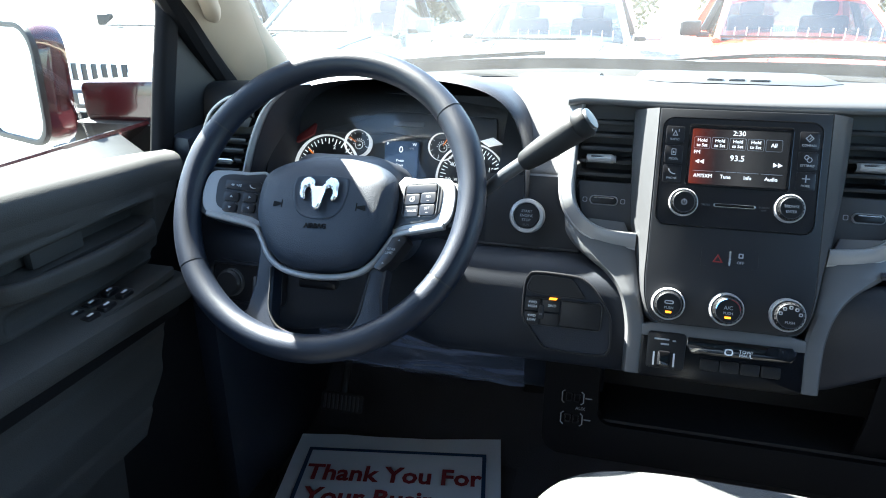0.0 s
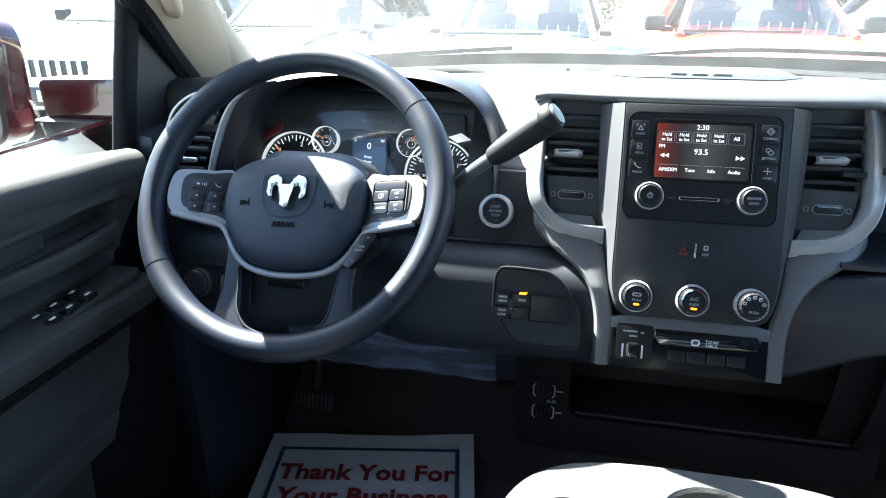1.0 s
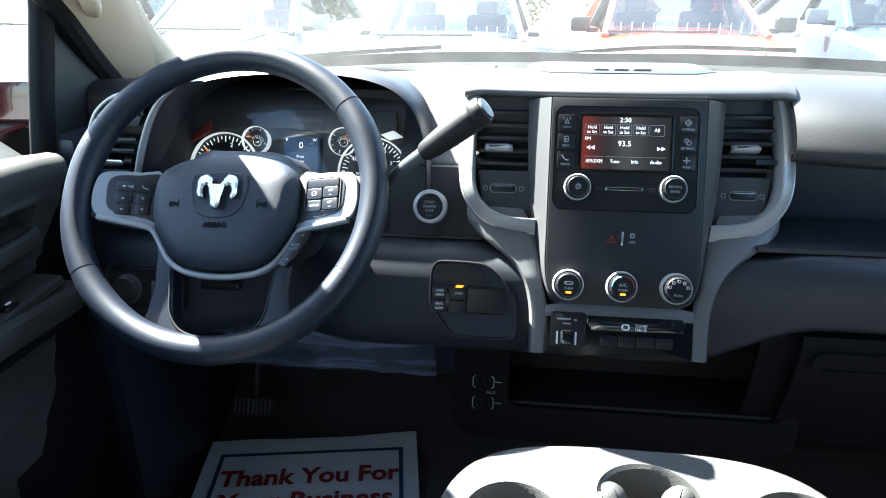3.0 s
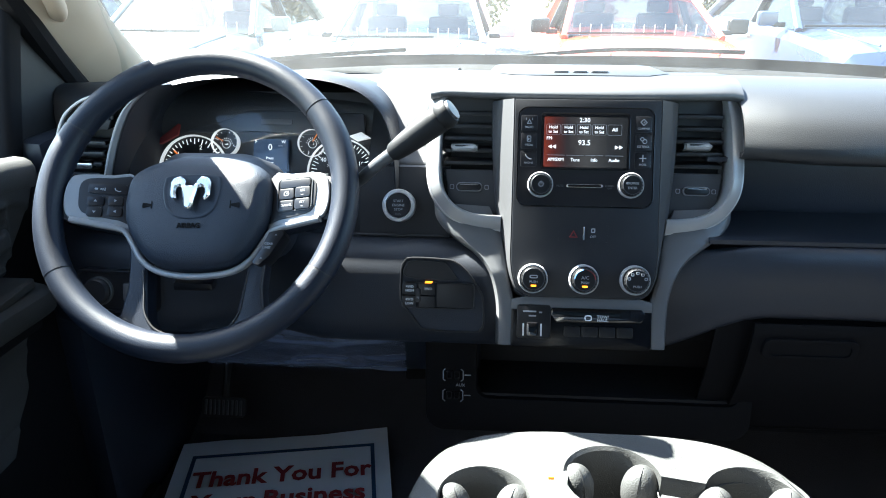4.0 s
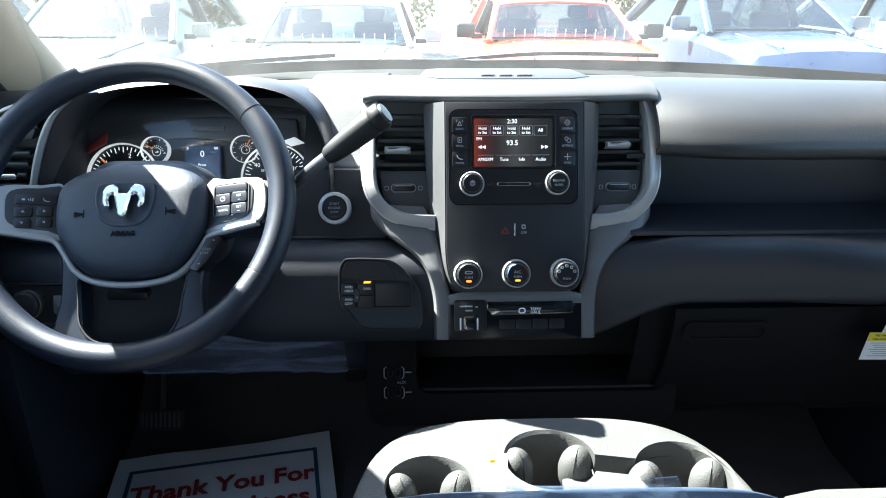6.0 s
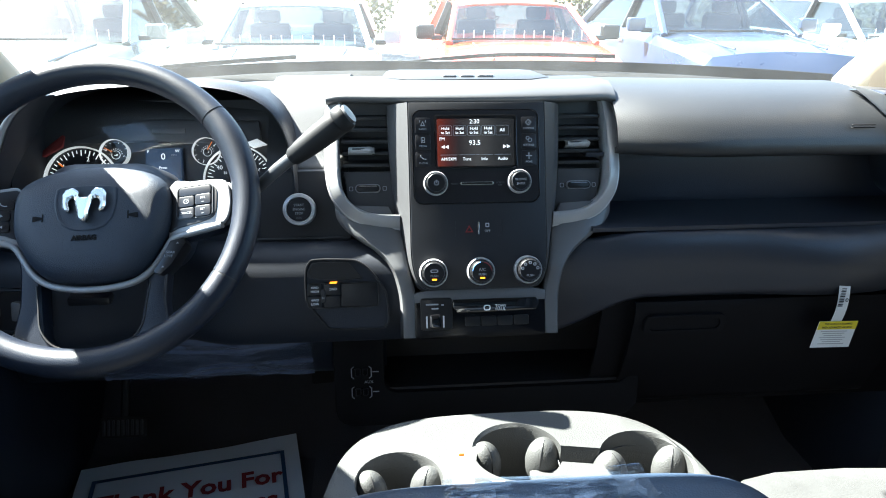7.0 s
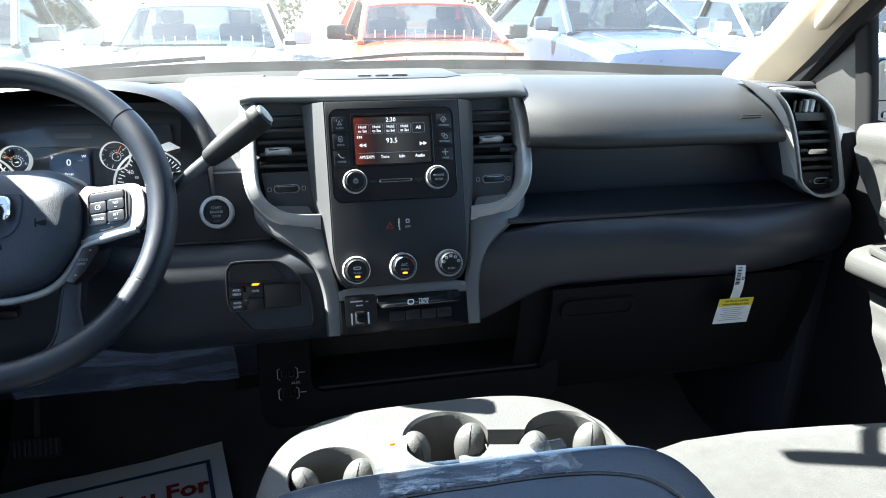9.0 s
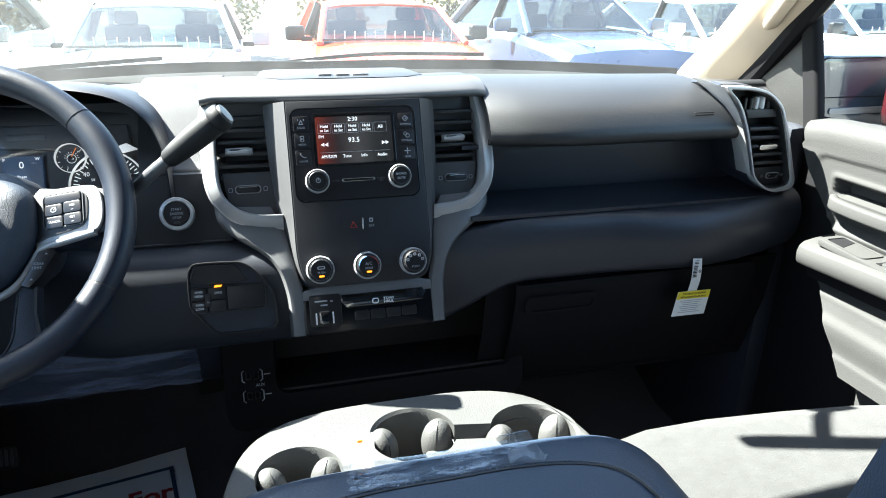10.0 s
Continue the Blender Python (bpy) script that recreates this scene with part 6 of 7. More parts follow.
part("end_button", lathe([(0.0125, 0.076), (0.0120, 0.0805), (0.0004, 0.0815)], gm2, 24), M_EDGE, lever)


# ---------- centre console: folded middle seat with cup holders ----------
console = thing("center_console", (0, -0.5, 0.0), "grey plastic fold-down centre console with three cup holders", "console")
CZ = 0.480


def console_top():
    """The tray: an outline with three round holes, rolled at its rim."""
    half = [(0.0, -0.236), (0.08, -0.238), (0.140, -0.252), (0.180, -0.285), (0.203, -0.34), (0.212, -0.42), (0.214, -0.60)]
    o = curve2(half, 4)
    outline = [(x, y) for x, y in o] + [(-x, y) for x, y in reversed(o)]
    outline = [p for k, p in enumerate(outline) if k == 0 or (abs(p[0] - outline[k - 1][0]) + abs(p[1] - outline[k - 1][1])) > 1e-6]
    return outline[:-1] if outline[0] == outline[-1] else outline


con_o = console_top()
ccy = -0.42
bodyr = [[(x * f, ccy + (y - ccy) * f, z) for x, y in con_o] for f, z in ((0.93, 0.10), (0.95, 0.30), (0.97, 0.42), (0.995, 0.455), (1.0, 0.468))]
part("body", loft(bodyr, True, False), M_CONSOLE, console)
CUPS = [(-0.128, -0.3530, 0.0465), (0.005, -0.3145, 0.0505), (0.145, -0.3420, 0.0520)]


def hole_outlines():
    """One round hole, and two round holes joined by a channel."""
    (x1, y1, r1), (x2, y2, r2), (x3, y3, r3) = CUPS
    phi, w = math.atan2(y3 - y2, x3 - x2), 0.014
    a2, a3 = math.asin(w / r2), math.asin(w / r3)
    one = [(x1 + r1 * math.cos(2 * math.pi * k / 36), y1 + r1 * math.sin(2 * math.pi * k / 36)) for k in range(36)]
    two = [(x2 + r2 * math.cos(phi + a), y2 + r2 * math.sin(phi + a)) for a in steps(a2, 2 * math.pi - a2, 36)]
    two += [(x3 + r3 * math.cos(phi + a), y3 + r3 * math.sin(phi + a)) for a in steps(math.pi + a3, 3 * math.pi - a3, 36)]
    return one, two


def tray_mesh():
    bm = bmesh.new()
    rim = [bm.verts.new((x, y, 0.468)) for x, y in con_o]
    rim2 = [bm.verts.new((x * 0.985, ccy + (y - ccy) * 0.985, 0.477)) for x, y in con_o]
    rim3 = [bm.verts.new((x * 0.955, ccy + (y - ccy) * 0.965, CZ)) for x, y in con_o]
    n = len(con_o)
    for p, q in ((rim, rim2), (rim2, rim3)):
        for i in range(n):
            bm.faces.new((p[i], p[(i + 1) % n], q[(i + 1) % n], q[i]))
    edges = [bm.edges.get((rim3[i], rim3[(i + 1) % n])) for i in range(n)]
    for o in hole_outlines():
        k = len(o)
        mx, my = sum(x for x, _ in o) / k, sum(y for _, y in o) / k
        top = [bm.verts.new((x, y, CZ)) for x, y in o]
        edges += [bm.edges.new((top[i], top[(i + 1) % k])) for i in range(k)]
        low = [bm.verts.new((mx + (x - mx) * 0.975, my + (y - my) * 0.955, CZ - 0.004)) for x, y in o]
        deep = [bm.verts.new((mx + (x - mx) * 0.97, my + (y - my) * 0.95, CZ - 0.030)) for x, y in o]
        for p, q in ((top, low), (low, deep)):
            for i in range(k):
                bm.faces.new((p[i], p[(i + 1) % k], q[(i + 1) % k], q[i]))
    bmesh.ops.triangle_fill(bm, use_beauty=True, use_dissolve=False, edges=edges, normal=(0, 0, 1))
    return bm


part("tray", tray_mesh(), M_CONSOLE, console, "sunlit grey tray around the cup holders", 30)
for cx, cy, r in CUPS:
    cup = part("cup_holder", lathe([(r * 0.965, -0.028), (r * 0.93, -0.040), (r * 0.90, -0.070), (r * 0.86, -0.078), (0.0005, -0.080)], Matrix.Translation((cx, cy, CZ)), 36, False), M_CONSOLE, console, "deep round cup holder")
    part("liner_edge", lathe([(r * 0.968, -0.0185), (r * 0.950, -0.0190), (r * 0.950, -0.0200), (r * 0.968, -0.0205)], Matrix.Translation((cx, cy, CZ)), 40, False), M_CONSOLE, cup)
    for a in (12, 172):
        # spring-loaded egg-shaped grip with a moulded line down its middle
        c = Vector((cx + r * 0.70 * math.cos(radians(a)), cy + r * 0.70 * math.sin(radians(a)) + 0.010, CZ - 0.031))
        egg = bmesh.new()
        bmesh.ops.create_uvsphere(egg, u_segments=20, v_segments=14, radius=1.0)
        egg.transform(Matrix.Translation(c) @ Matrix.Diagonal((0.0205, 0.019, 0.031, 1)))
        grip_ob = part("grip_flap", egg, M_CONSOLE, cup)
        d = -1 if a < 90 else 1
        line_p = [c + Vector((d * 0.0080 * math.cos(q), -0.0177 * math.cos(q), 0.0313 * math.sin(q))) for q in steps(-0.6, 1.5, 14)]
        part("moulded_line", tube(line_p, 0.0006, 5), M_BLACKTRIM, grip_ob)
# low divider between the cups
part("divider", box((-0.066, -0.352, CZ - 0.022), (0.018, 0.060, 0.044), 0.004), M_CONSOLE, console)
part("channel", prism(rrect(0.100, 0.034, 0.004, 3, 0.070, -0.330), CZ - 0.036, CZ - 0.030, Matrix.Identity(4), 0.0), M_CONSOLE, console)
part("front_skirt", thick(loft([[(x, y + 0.002, 0.466), (x * 1.01, y + 0.010, 0.44), (x * 0.99, y + 0.006, 0.36)] for x, y in con_o if y > -0.40 and x >= -0.21], False, False), 0.004), M_CONSOLE, console)

# padded armrest on top
pad_half = [(0.0, -0.418), (0.10, -0.418), (0.146, -0.421), (0.175, -0.427), (0.195, -0.438), (0.208, -0.454), (0.215, -0.478), (0.217, -0.53), (0.215, -0.84)]
po = curve2(pad_half, 5)
po = po + [(-x, y) for x, y in reversed(po)][:-1]
armr = thing("armrest", (0, -0.6, 0.48), "padded navy vinyl armrest with stitched seam", "armrest")
rings = []
for f, z in ((0.96, 0.484), (1.0, 0.500), (1.0, 0.518), (0.975, 0.530), (0.93, 0.536), (0.86, 0.540), (0.70, 0.543)):
    rings.append([(x * f, -0.62 + (y + 0.62) * (1 - (1 - f) * 0.9), z) for x, y in po])
part("cushion", loft(rings), M_VINYL, armr)
seam_half = curve2([(0.0, -0.474), (0.06, -0.474), (0.112, -0.480), (0.150, -0.494), (0.168, -0.514), (0.176, -0.545), (0.180, -0.60), (0.180, -0.80)], 5)
seam_o = [(x, y, 0.5425) for x, y in reversed(seam_half)] + [(-x, y, 0.5425) for x, y in seam_half[1:]]
part("seam", tube(seam_o, 0.0016, 6), M_BLACKTRIM, armr)
for k in range(0, len(seam_o) - 1):
    a, b = Vector(seam_o[k]), Vector(seam_o[k + 1])
    for t in (0.15, 0.6):
        p = a.lerp(b, t)
        d = (b - a).normalized()
        st = tube([p - d * 0.0022 + Vector((0, 0.004, 0.0008)), p + Vector((0, 0.004, 0.0014)), p + d * 0.0022 + Vector((0, 0.004, 0.0008))], 0.0005, 5)
        part("stitch", st, M_MARK_DIM, armr)

# clear film left on the armrest's front edge
random.seed(4)


def crumpled(x0, x1, y0, y1, z, n, m, amp, seed, bend=0.0):
    rows = []
    for i in range(n + 1):
        row = []
        for j in range(m + 1):
            x, y = x0 + (x1 - x0) * i / n, y0 + (y1 - y0) * j / m
            q = Vector((x * 13 + seed, y * 75 + x * 12, seed))
            h = abs(noise.noise(q)) * amp + abs(noise.noise(q * 2.7)) * amp * 0.5
            row.append((x + 0.004 * noise.noise(q * 1.3), y + bend * (2 * i / n - 1) ** 2 + 0.004 * noise.noise(q * 1.7), z + h - (0.010 if j == m else 0.0) + 0.11 * max(0.0, -0.424 - y)))
        rows.append(row)
    return loft(rows, False, False)


wrap = thing("plastic_wrap", (0.01, -0.43, 0.53), "crumpled clear plastic wrap on the armrest edge", "plastic wrap")
part("strip", crumpled(-0.090, 0.090, -0.470, -0.424, 0.5385, 60, 16, 0.0040, 2.0, -0.003), M_FILM, wrap, smooth=20)
# bunched film where the strip ends, and a loose flap standing up at the other
part("bunched_end", crumpled(-0.084, -0.046, -0.474, -0.446, 0.5395, 18, 14, 0.013, 5.0), M_FILM, wrap, smooth=15)
flap = []
for k in range(15):
    f = k / 14
    row = []
    for j in range(15):
        u = j / 14
        x = 0.060 + (0.040 - 0.012 * f) * u - 0.002 * f + 0.002 * math.sin(5 * f + 3 * u)
        q = Vector((x * 60, f * 3.1, 4.0))
        bow = 0.004 * noise.noise(q) + 0.0025 * noise.noise(q * 2.3)
        lip = 0.006 * max(0.0, f - 0.82) / 0.18
        row.append((x, -0.472 + 0.032 * f + bow * (1.2 - f) - lip, 0.5495 + 0.0100 * f + bow * 0.6 * (1 - f) + 0.002 * u * f))
    flap.append(row)
part("loose_end", loft(flap, False, False), M_FILM_FLAP, wrap, smooth=15)
part("loose_edge", tube([(0.058, -0.4460, 0.5600), (0.072, -0.4462, 0.5608), (0.087, -0.4460, 0.5618)], 0.0005, 6, False), M_FILM_FLAP, wrap)
# paper slip standing in the cup
slip = thing("paper_slip", (-0.062, -0.345, 0.47), "small white paper slip tucked beside a cup holder", "paper")
part("sheet", loft([[(-0.077 + 0.025 * u + 0.002 * t, -0.366 - 0.005 * math.sin(math.pi * u) - 0.006 * t, 0.452 + 0.080 * t + 0.003 * math.sin(3 * u)) for u in steps(0, 1, 6)] for t in steps(0, 1, 6)], False, False), M_SLIP, slip)
part("orange_mark", box((-0.066, -0.3780, 0.5280), (0.006, 0.001, 0.004), 0.0005, 1), M_NEEDLE, slip)
part("fold", thick(loft([[(x, y, 0.4835 + 0.012 * math.sin(3 * (x + 0.09) / 0.1)) for x in steps(-0.050, -0.020, 6)] for y in steps(-0.396, -0.380, 4)], False, False), 0.0008), M_TAG, slip)


# ---------- seats ----------
def seat(x0, label, group, back, slide):
    s = thing("seat", (x0, -0.6, 0.0), label, "seat", group)
    # cushion: cloth centre between vinyl bolsters
    rows = []
    for y, z, w in ((-0.300, 0.36, 0.255), (-0.305, 0.405, 0.262), (-0.325, 0.432, 0.268), (-0.36, 0.444, 0.272), (-0.50, 0.436, 0.275), (-0.66, 0.415, 0.275), (-0.78 + min(0, back), 0.405, 0.25)):
        row = []
        for u in (-1, -0.97, -0.86, -0.72, -0.4, 0, 0.4, 0.72, 0.86, 0.97, 1):
            crown = {1: -0.10, 0.97: -0.030, 0.86: -0.006, 0.72: 0.0}.get(abs(u), 0.004)
            row.append((x0 + u * w, y + slide + (0.012 * (1 - u * u) - 0.028 * max(0, u * math.copysign(1, x0) + 0.7)) * (1 if y > -0.34 else 0.6 if y > -0.4 else 0), z + crown))
        rows.append(row)
    rows = [[tuple(p) for p in r] for r in rows]
    part("cushion", thick(loft(rows, False, False), 0.02), M_CLOTH, s)
    part("base", box((x0, -0.56, 0.24), (0.46, 0.46, 0.20), 0.03), M_VINYL, s)
    # backrest with side bolsters
    rows = []
    for z, y, w in ((0.40, -0.70, 0.24), (0.46, -0.685, 0.25), (0.60, -0.70, 0.255), (0.80, -0.745, 0.25), (0.98, -0.80, 0.225), (1.03, -0.83, 0.19)):
        rows.append([(x0 + u * w, y + back + bulge, z) for u, bulge in ((-1, -0.10), (-1.0, 0.02), (-0.93, 0.060), (-0.80, 0.055), (-0.66, 0.01), (0, 0.0), (0.66, 0.01), (0.80, 0.055), (0.93, 0.060), (1.0, 0.02), (1, -0.10))])
    part("backrest", loft(rows, True, True), M_VINYL, s)
    # twin stitched seams up each bolster
    for e in (-1, 1):
        for off in (-0.008, 0.008):
            seam = [(x0 + e * (w * 0.865 + off), y + back + 0.0605, z) for z, y, w in ((0.46, -0.685, 0.25), (0.53, -0.6905, 0.253), (0.60, -0.70, 0.255), (0.70, -0.7225, 0.2525), (0.80, -0.745, 0.25), (0.98, -0.80, 0.225))]
            seam = smooth_path(seam, 14)
            for p, q in zip(seam[::2], seam[1::2]):
                part("stitch", tube([p, q], 0.0011, 5, False, (1, 0, 0)), M_MARK, s)
    part("headrest", box((x0, -0.87 + back, 1.13), (0.26, 0.09, 0.17), 0.035, 4), M_VINYL, s)
    for e in (-1, 1):
        part("headrest_post", tube([(x0 + e * 0.06, -0.85 + back, 1.0), (x0 + e * 0.06, -0.87 + back, 1.08)], 0.006, 8), M_CHROME, s)


seat(0.505, "grey cloth front seat with navy vinyl bolsters", "front seats", 0.0, 0.0)
seat(-0.505, "grey cloth front seat with navy vinyl bolsters", "front seats", -0.26, -0.05)

# ---------- footwell ----------
mat_ob = thing("floor_mat", (-0.48, 0.1, 0.005), "black rubber floor mat under the paper", "floor mat")
part("sheet", prism(rrect(0.56, 0.70, 0.06, 5), 0.002, 0.010, Matrix.Translation((-0.49, 0.08, 0)), 0.003), M_CARPET, mat_ob)
paper = thing("paper_mat", (-0.50, 0.15, 0.012), "white printed paper floor mat with red and blue print", "paper mat")
pm = Matrix.Translation((-0.503, 0.0625, 0.028)) @ Matrix.Rotation(radians(10.5), 4, "Z")
pw, ph = 0.432, 0.50
sheet_rows = []
for i in range(25):
    sheet_rows.append([pm @ Vector((-pw / 2 + pw * i / 24, -ph / 2 + ph * j / 24, 0.004 * noise.noise(Vector((i * 0.22, j * 0.18, 2))) + 0.004)) for j in range(25)])
# its far edge rides up the toe board
sheet_rows = [[Vector((p.x, p.y, p.z + 0.5 * max(0.0, p.y - 0.335))) for p in r] for r in sheet_rows]
part("sheet", thick(loft(sheet_rows, False, False), 0.0006), M_PAPER, paper)
po2 = [(-0.186, -0.20), (0.186, -0.20), (0.186, 0.199), (-0.186, 0.199)]
part("border", ring_plate(po2, [(x - math.copysign(0.008, x), y - math.copysign(0.008, y)) for x, y in po2], 0.008, 0.0088, pm), M_INK_BLUE, paper)
writing("paper_text", "Thank You For", 0.062, at2(pm, 0.002, 0.120, 0.0098), M_INK_RED, paper, squeeze=0.92, bold=0.0016)
writing("paper_text", "Your Business", 0.062, at2(pm, 0.002, 0.053, 0.0098), M_INK_RED, paper, squeeze=0.92, bold=0.0016)
pedal = thing("brake_pedal", (-0.42, 0.45, 0.20), "black rubber brake pedal", "pedal")
part("pad", box((-0.42, 0.40, 0.20), (0.12, 0.02, 0.07), 0.008, 2, None), M_RUBBER, pedal)
part("arm", tube([(-0.42, 0.41, 0.21), (-0.42, 0.50, 0.40)], 0.010), M_BLACKTRIM, pedal)
gas = thing("accelerator_pedal", (-0.28, 0.45, 0.12), "black rubber accelerator pedal by the floor", "pedal")
part("pad", box((-0.28, 0.46, 0.16), (0.055, 0.02, 0.16), 0.008), M_RUBBER, gas)
rest = thing("parking_brake_pedal", (-0.655, 0.27, 0.14), "ribbed black parking brake pedal above the carpet", "pedal")
rm = plane_at((-0.655, 0.25, 0.142), 25)
part("pad", prism(rrect(0.090, 0.040, 0.008, 4), -0.010, 0.0, rm, 0.002), M_RUBBER, rest)
for k in range(9):
    part("rib", box((0, 0, 0), (0.0045, 0.030, 0.004), 0.001, 1, at2(rm, -0.036 + 0.009 * k, 0.0, 0.001)), M_EDGE, rest)
part("arm", tube([(-0.655, 0.262, 0.145), (-0.66, 0.32, 0.22), (-0.67, 0.36, 0.40)], 0.009), M_BLACKTRIM, rest)

# airbag tag hanging from the glovebox
tag = thing("hang_tag", (0.56, -0.045, 0.42), "white and yellow airbag tag hung from the glovebox", "tag")
gt = plane_at((0.584, -0.050, 0.541), -4) @ Matrix.Diagonal((0.84, 0.92, 1, 1))
stripo = [[gt @ Vector((u - 0.036 + 0.004 * t, 0.010 - 0.076 * t, 0.002 + 0.006 * math.sin(3 * t))) for u in (-0.0105, 0.0105)] for t in steps(0, 1, 8)]
part("strip", thick(loft(stripo, False, False), 0.0006), M_TAG, tag)
card = at2(gt, -0.030, -0.088, 0.004) @ Matrix.Rotation(radians(-1), 4, "Z")
part("card", prism([(-0.040, -0.027), (0.037, -0.027), (0.0395, 0.0245), (-0.036, 0.0245)], 0, 0.0007, card), M_TAG, tag)
part("yellow_band", prism([(-0.0368, 0.009), (0.0388, 0.009), (0.0395, 0.0246), (-0.0360, 0.0246)], 0.0006, 0.0012, card), M_YELLOW, tag)
writing("tag_text", "THIS VEHICLE IS EQUIPPED", 0.0056, at2(card, 0.002, 0.0195, 0.0012), M_INK_BLACK, tag, squeeze=0.82)
writing("tag_text", "WITH ADVANCED AIR BAGS", 0.0056, at2(card, 0.001, 0.0128, 0.0012), M_INK_BLACK, tag, squeeze=0.82)
for k in range(7):
    part("print_line", prism(rrect(0.052 - 0.008 * (k % 3), 0.0010, 0.0004, 1, -0.002, 0.005 - 0.0041 * k), 0.0007, 0.0010, card), M_MARK, tag)
for k in range(12):
    part("barcode_bar", prism(rrect(0.009, 0.0007 + 0.0005 * (k % 3), 0.0002, 1, -0.040 + 0.0001 * k, 0.002 - 0.0030 * k), 0.0085, 0.0092, gt), M_INK_BLACK, tag)
part("mark_letter", ring_plate(rrect(0.005, 0.006, 0.002, 2, -0.029, -0.020), rrect(0.0035, 0.0045, 0.001, 2, -0.029, -0.020), 0.0085, 0.0094, gt), M_INK_BLACK, tag)


# ---------- outside: the car lot ----------
M_ASPHALT = surf("asphalt", (0.16, 0.155, 0.15), 0.9, var=0.25, scale=0.8, grain=120, bump=0.4, depth=0.004)
M_TYRE = surf("tyre", (0.02, 0.02, 0.02), 0.8, bump=0.2)
M_ALLOY = surf("alloy", (0.5, 0.5, 0.52), 0.3, metal=1.0, var=0.05)
M_CARGLASS = pane_material("tinted_car_glass", (0.55, 0.62, 0.62), 0.5, 0.03, 0.0, 0.10)
M_CARPRIVACY = pane_material("privacy_car_glass", (0.22, 0.25, 0.25), 0.5, 0.03, 0.0, 0.10)
M_CARSEAT = surf("car_seat_grey", (0.05, 0.05, 0.053), 0.8)
M_GRILLE = surf("grille_black", (0.012, 0.012, 0.013), 0.4)
M_LAMP = surf("lamp_lens", (0.7, 0.72, 0.74), 0.08, var=0.05, bump=0.0, coat=0.8)
M_LEAF = surf("dry_foliage", (0.16, 0.14, 0.05), 0.8, var=0.5, scale=3.0, bump=0.3)
M_BARK = surf("bark", (0.12, 0.09, 0.07), 0.9, var=0.4, scale=20)
M_STEEL = surf("galvanised_steel", (0.45, 0.46, 0.47), 0.45, metal=0.8, var=0.1)


def paint(name, col):
    return surf(name, col, 0.28, var=0.06, scale=2.0, bump=0.0, coat=0.9)


gr = bmesh.new()
bmesh.ops.create_grid(gr, x_segments=40, y_segments=40, size=220)
tagged(part("ground", gr, M_ASPHALT), "grey sunlit asphalt of the car lot", "ground", kind="structure").location.z = GROUND


